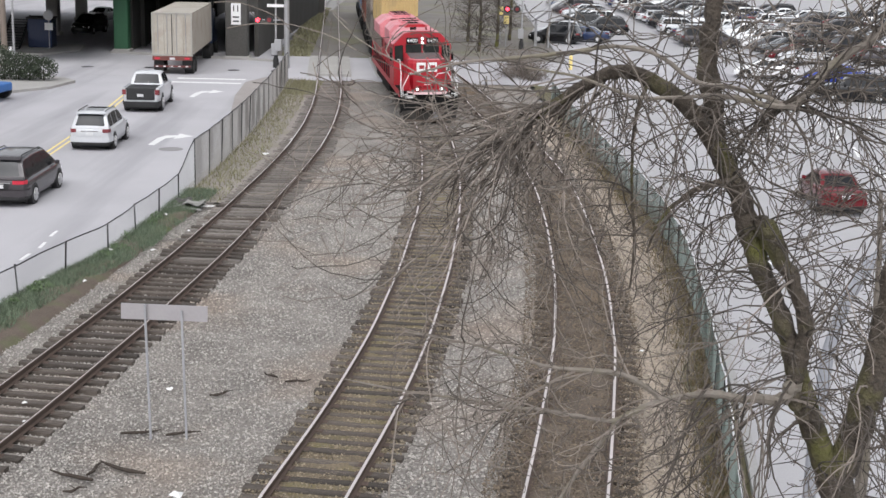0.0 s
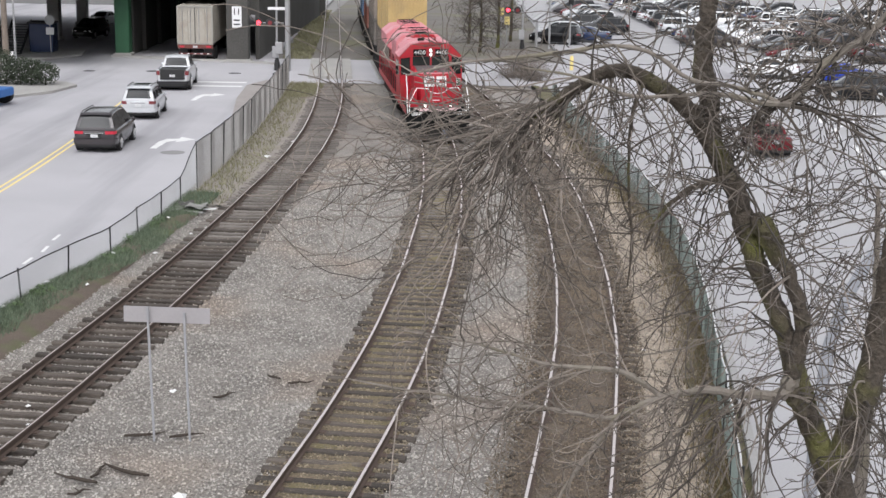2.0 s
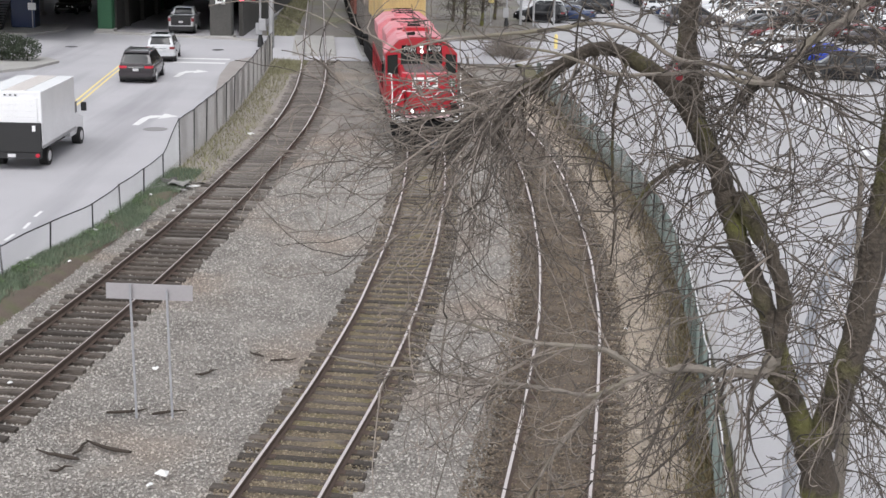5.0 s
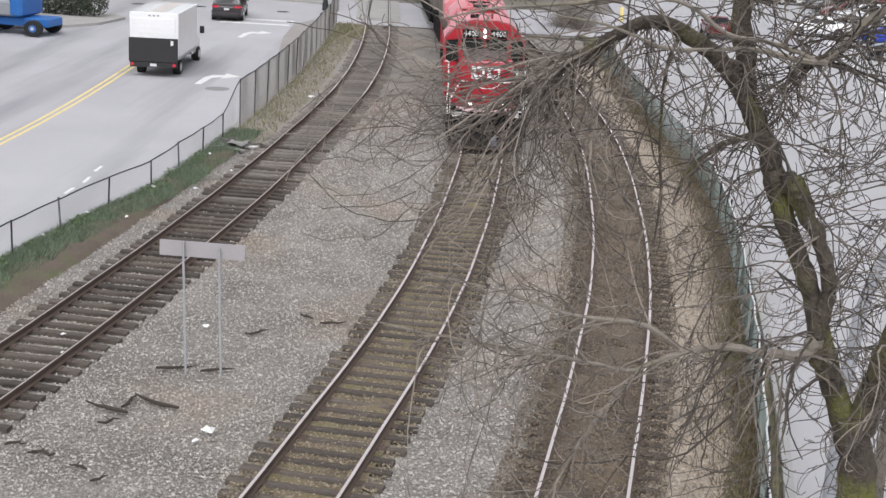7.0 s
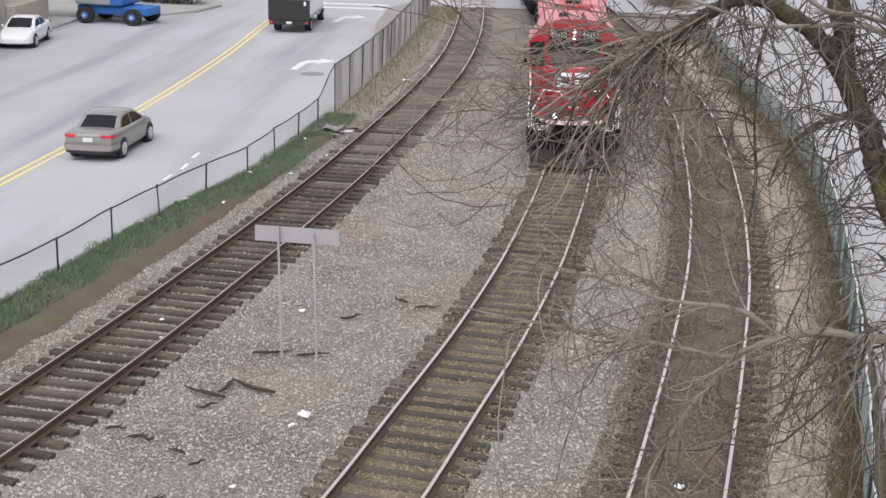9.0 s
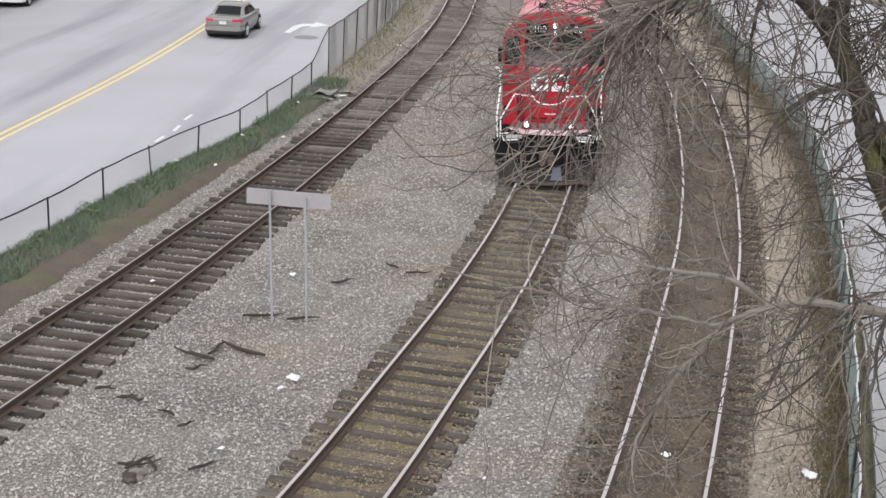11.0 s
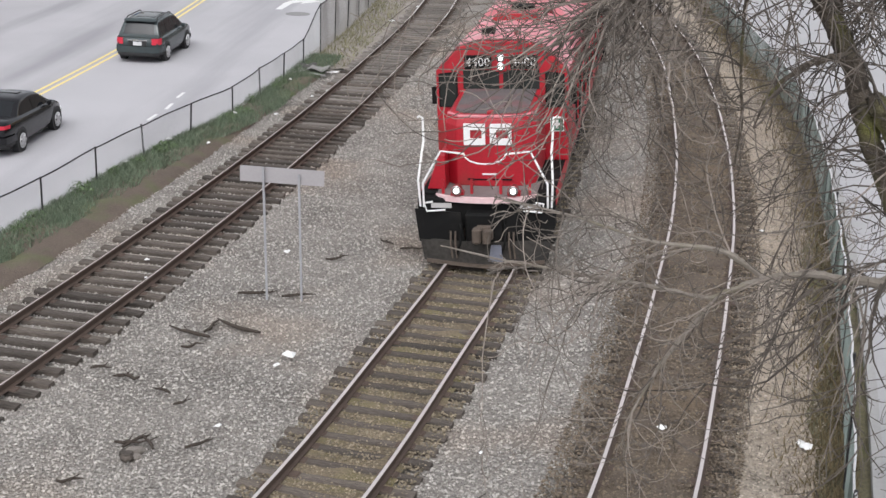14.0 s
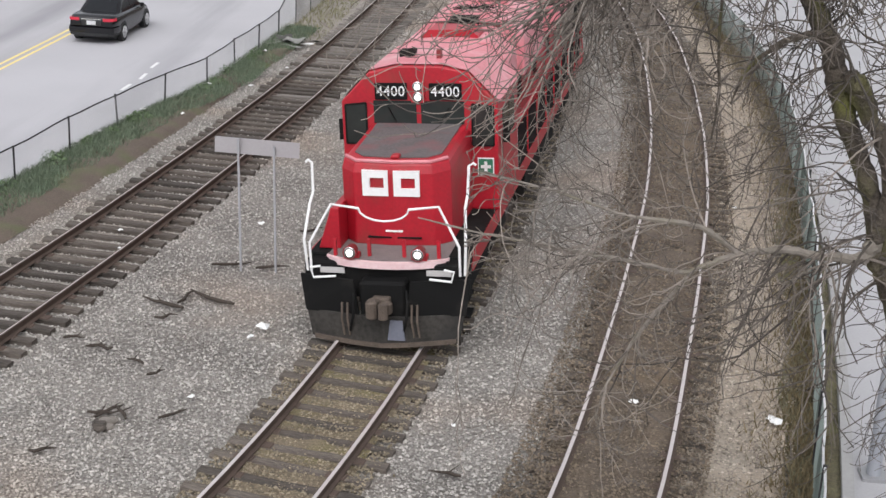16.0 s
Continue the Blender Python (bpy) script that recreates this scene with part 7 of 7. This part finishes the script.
def stones(name, label, count, xa, xb, y0, y1, power, size0, size1, mat, keep=None, z=-0.03):
    y = y0 + (y1 - y0) * rs.rand(count) ** power
    u = rs.rand(count)
    x = np.array([xa(q) + (xb(q) - xa(q)) * w for q, w in zip(y, u)])
    if keep is not None:
        ok = np.array([keep(a, b) for a, b in zip(x, y)])
        x, y = x[ok], y[ok]
    n = len(x)
    base = np.array([(1, 0, 0), (0, 1, 0), (-1, 0, 0), (0, -1, 0), (0, 0, 1), (0, 0, -1)], float)
    q = size0 + (size1 - size0) * rs.rand(n, 1, 1) ** 2
    v = base[None] * q * (0.65 + 0.7 * rs.rand(n, 6, 1)) + (rs.rand(n, 6, 3) - 0.5) * q * 0.6
    a = rs.rand(n) * 6.283
    c, s_ = np.cos(a)[:, None], np.sin(a)[:, None]
    v = np.stack([v[..., 0] * c - v[..., 1] * s_, v[..., 0] * s_ + v[..., 1] * c, v[..., 2] * 0.75], -1)
    v[..., 0] += x[:, None]
    v[..., 1] += y[:, None]
    v[..., 2] += z
    f = np.array([(0, 1, 4), (1, 2, 4), (2, 3, 4), (3, 0, 4), (1, 0, 5), (2, 1, 5), (3, 2, 5), (0, 3, 5)])
    faces = (f[None] + 6 * np.arange(n)[:, None, None]).reshape(-1, 3)
    me = bpy.data.meshes.new(name)
    me.from_pydata(v.reshape(-1, 3), [], faces)
    me.materials.append(mat)
    tagged(new(name, me), label, "gravel", "", "stuff")


def off_ties(x, y):
    edge = 1.16 + 0.28 * noise.noise(Vector((x * 1.2, y * 0.7, 6.0)))
    return all(abs(x - line(y)) > edge for line in (LINE_ROAD_SIDE, LINE_MIDDLE)) and x < LINE_LOT_SIDE(y) - edge


def sandy(x, y):
    return x > LINE_LOT_SIDE(y) + 0.95 + 0.3 * noise.noise(Vector((x * 1.2, y * 0.7, 8.0)))


stones("ballast_stones", "loose grey ballast stones between the tracks", 215000, lambda y: LINE_ROAD_SIDE(y) - 2.1, lambda y: FENCE_LOT(y) - 0.7, 15.5, 62, 1.5, 0.013, 0.037, STONE, off_ties)
stones("ballast_stones", "tan stones in the sand beside the lot fence", 30000, lambda y: LINE_LOT_SIDE(y) + 0.7, lambda y: FENCE_LOT(y) - 0.3, 15.5, 62, 1.5, 0.012, 0.034, material("tan_stone", (0.40, 0.35, 0.295), 0.95, dark=(0.22, 0.185, 0.15), scale=2, fine=30, amount=0.8, per_piece=0.5, island=True), sandy, 0.0)
for k, line in enumerate((LINE_ROAD_SIDE, LINE_MIDDLE, LINE_LOT_SIDE)):
    stones("ballast_stones", "loose dirty stones between the ties", (24000, 34000, 42000)[k], lambda y: line(y) - (1.25 if k < 2 else 1.6), lambda y: line(y) + (1.25 if k < 2 else 1.4), 15.5, 55, 1.6, 0.014, 0.036, STONE if k < 1 else material("mossy_stone", (0.285, 0.238, 0.172), 0.95, dark=(0.11, 0.09, 0.06), scale=2, fine=30, amount=0.8, per_piece=0.5, island=True) if k < 2 else material("dirty_stone", (0.19, 0.15, 0.11), 0.95, dark=(0.07, 0.055, 0.042), scale=2, fine=30, amount=0.8, per_piece=0.5, island=True), None, (-0.035, 0.022, 0.062)[k])


# ---- what moves ----
LANE = spline([(10, -15.9), (45, -15.9), (60, -15.75), (70, -16.0), (80, -16.5), (90, -17.1), (100, -18.2), (112, -19.3), (140, -20.5), (200, -21.5)])
SEMI_LANE = spline([(80, -17.6), (92, -18.0), (100, -18.45), (115, -19.0), (140, -19.4), (260, -22.0)])
LOT_LANE = spline([(10, 14.6), (50, 14.75), (70, 15.1), (90, 15.0), (120, 14.6)])


def drive(ob, line, points):
    """Keys a vehicle along a lane by (seconds, y of its rear)."""
    at = spline(points)
    rows = []
    for k in range(33):
        t = k * 0.5
        y = at(t)
        a = math.atan2(line(y + 4) - line(y), 4)
        rows.append((t, Matrix.Translation((line(y), y, 0)) @ Matrix.Rotation(-a, 4, "Z")))
    walk(ob, rows)


def motions():
    rows = [(k * 0.5, TRAIN(k * 0.5)) for k in range(33)]
    sway, yaw = spline(LOCO_SWAY), spline(LOCO_YAW)

    def carried(t, y):
        k = sway(t)
        lean = Matrix.Translation((0, 0, 0.21)) @ Matrix.Rotation(radians(-k), 4, "Y") @ Matrix.Translation((0, 0, -0.21))
        return on_track(LINE_MIDDLE, y, 3.9, 17.1) @ Matrix.Translation((-0.022 * k, 0, 0)) @ Matrix.Rotation(radians(yaw(t)), 4, "Z") @ lean
    walk(loco, [(t, carried(t, y)) for t, y in rows])
    for k, w in enumerate(wagons):
        walk(w, [(t, on_track(LINE_MIDDLE, along(LINE_MIDDLE, y, 21.0 + 16.9 * k), 1.2, 15.4)) for t, y in rows])
    drive(minivan, LANE, [(0, 49.2), (0.5, 52.5), (1.5, 59.2), (2.5, 65.6), (3.5, 71.3), (4, 73.6), (6.5, 86.6), (7, 89.5), (9, 104.3), (16, 184.3)])
    drive(suv, LANE, [(0, 61.9), (0.5, 65.2), (1.5, 70.6), (2.5, 76.0), (3.5, 80.8), (4, 83.0), (6.5, 100.6), (8, 114.0), (16, 199.0)])
    drive(pickup, LANE, [(0, 74.7), (0.5, 77.2), (1.5, 83.0), (2.5, 89.8), (3.5, 96.9), (4, 100.1), (6.5, 120.9), (16, 213.9)])
    drive(semi, SEMI_LANE, [(0, 93.2), (0.5, 96.0), (1.5, 101.8), (2.5, 108.2), (4, 120), (6.5, 150), (16, 260)])
    drive(boxtruck, LANE, [(0, 13), (3.5, 42.0), (4, 45.8), (6.5, 62.0), (7, 65.2), (7.5, 67.8), (8, 70.2), (10, 84), (16, 150)])
    drive(sedan_gold, LANE, [(0, -38), (8, 33.6), (8.2, 35.5), (10.5, 57.5), (11, 61.1), (11.5, 64.4), (12, 66.4), (12.5, 68.3), (14, 76), (16, 90)])
    drive(wagon_car, LANE, [(0, -70.7), (12, 34.2), (12.5, 38.6), (13, 42.1), (13.5, 46.2), (14, 50.2), (14.5, 52.9), (15, 55.3), (16, 59.8)])
    drive(sedan_black, LANE, [(0, -75), (13.5, 32.6), (14.5, 39.6), (15, 42.5), (15.5, 45.4), (16, 48.0)])
    drive(red_car, LOT_LANE, [(0, 51.2), (0.5, 54.6), (1.5, 60.8), (2.5, 67.2), (3.5, 72.6), (4, 75.8), (6.5, 91.5), (8, 100), (16, 105)])


# lean into the canted curve, degrees
LOCO_SWAY = [(0, 1.5), (7, 1.2), (11, 2.0), (12.5, 3.0), (14.5, 4.0), (16, 4.6)]
LOCO_YAW = [(0, 1.2), (4, 1.3), (7, 1.5), (11, 1.0), (12.5, 0.8), (14.5, 0.0), (16, -0.7)]
motions()
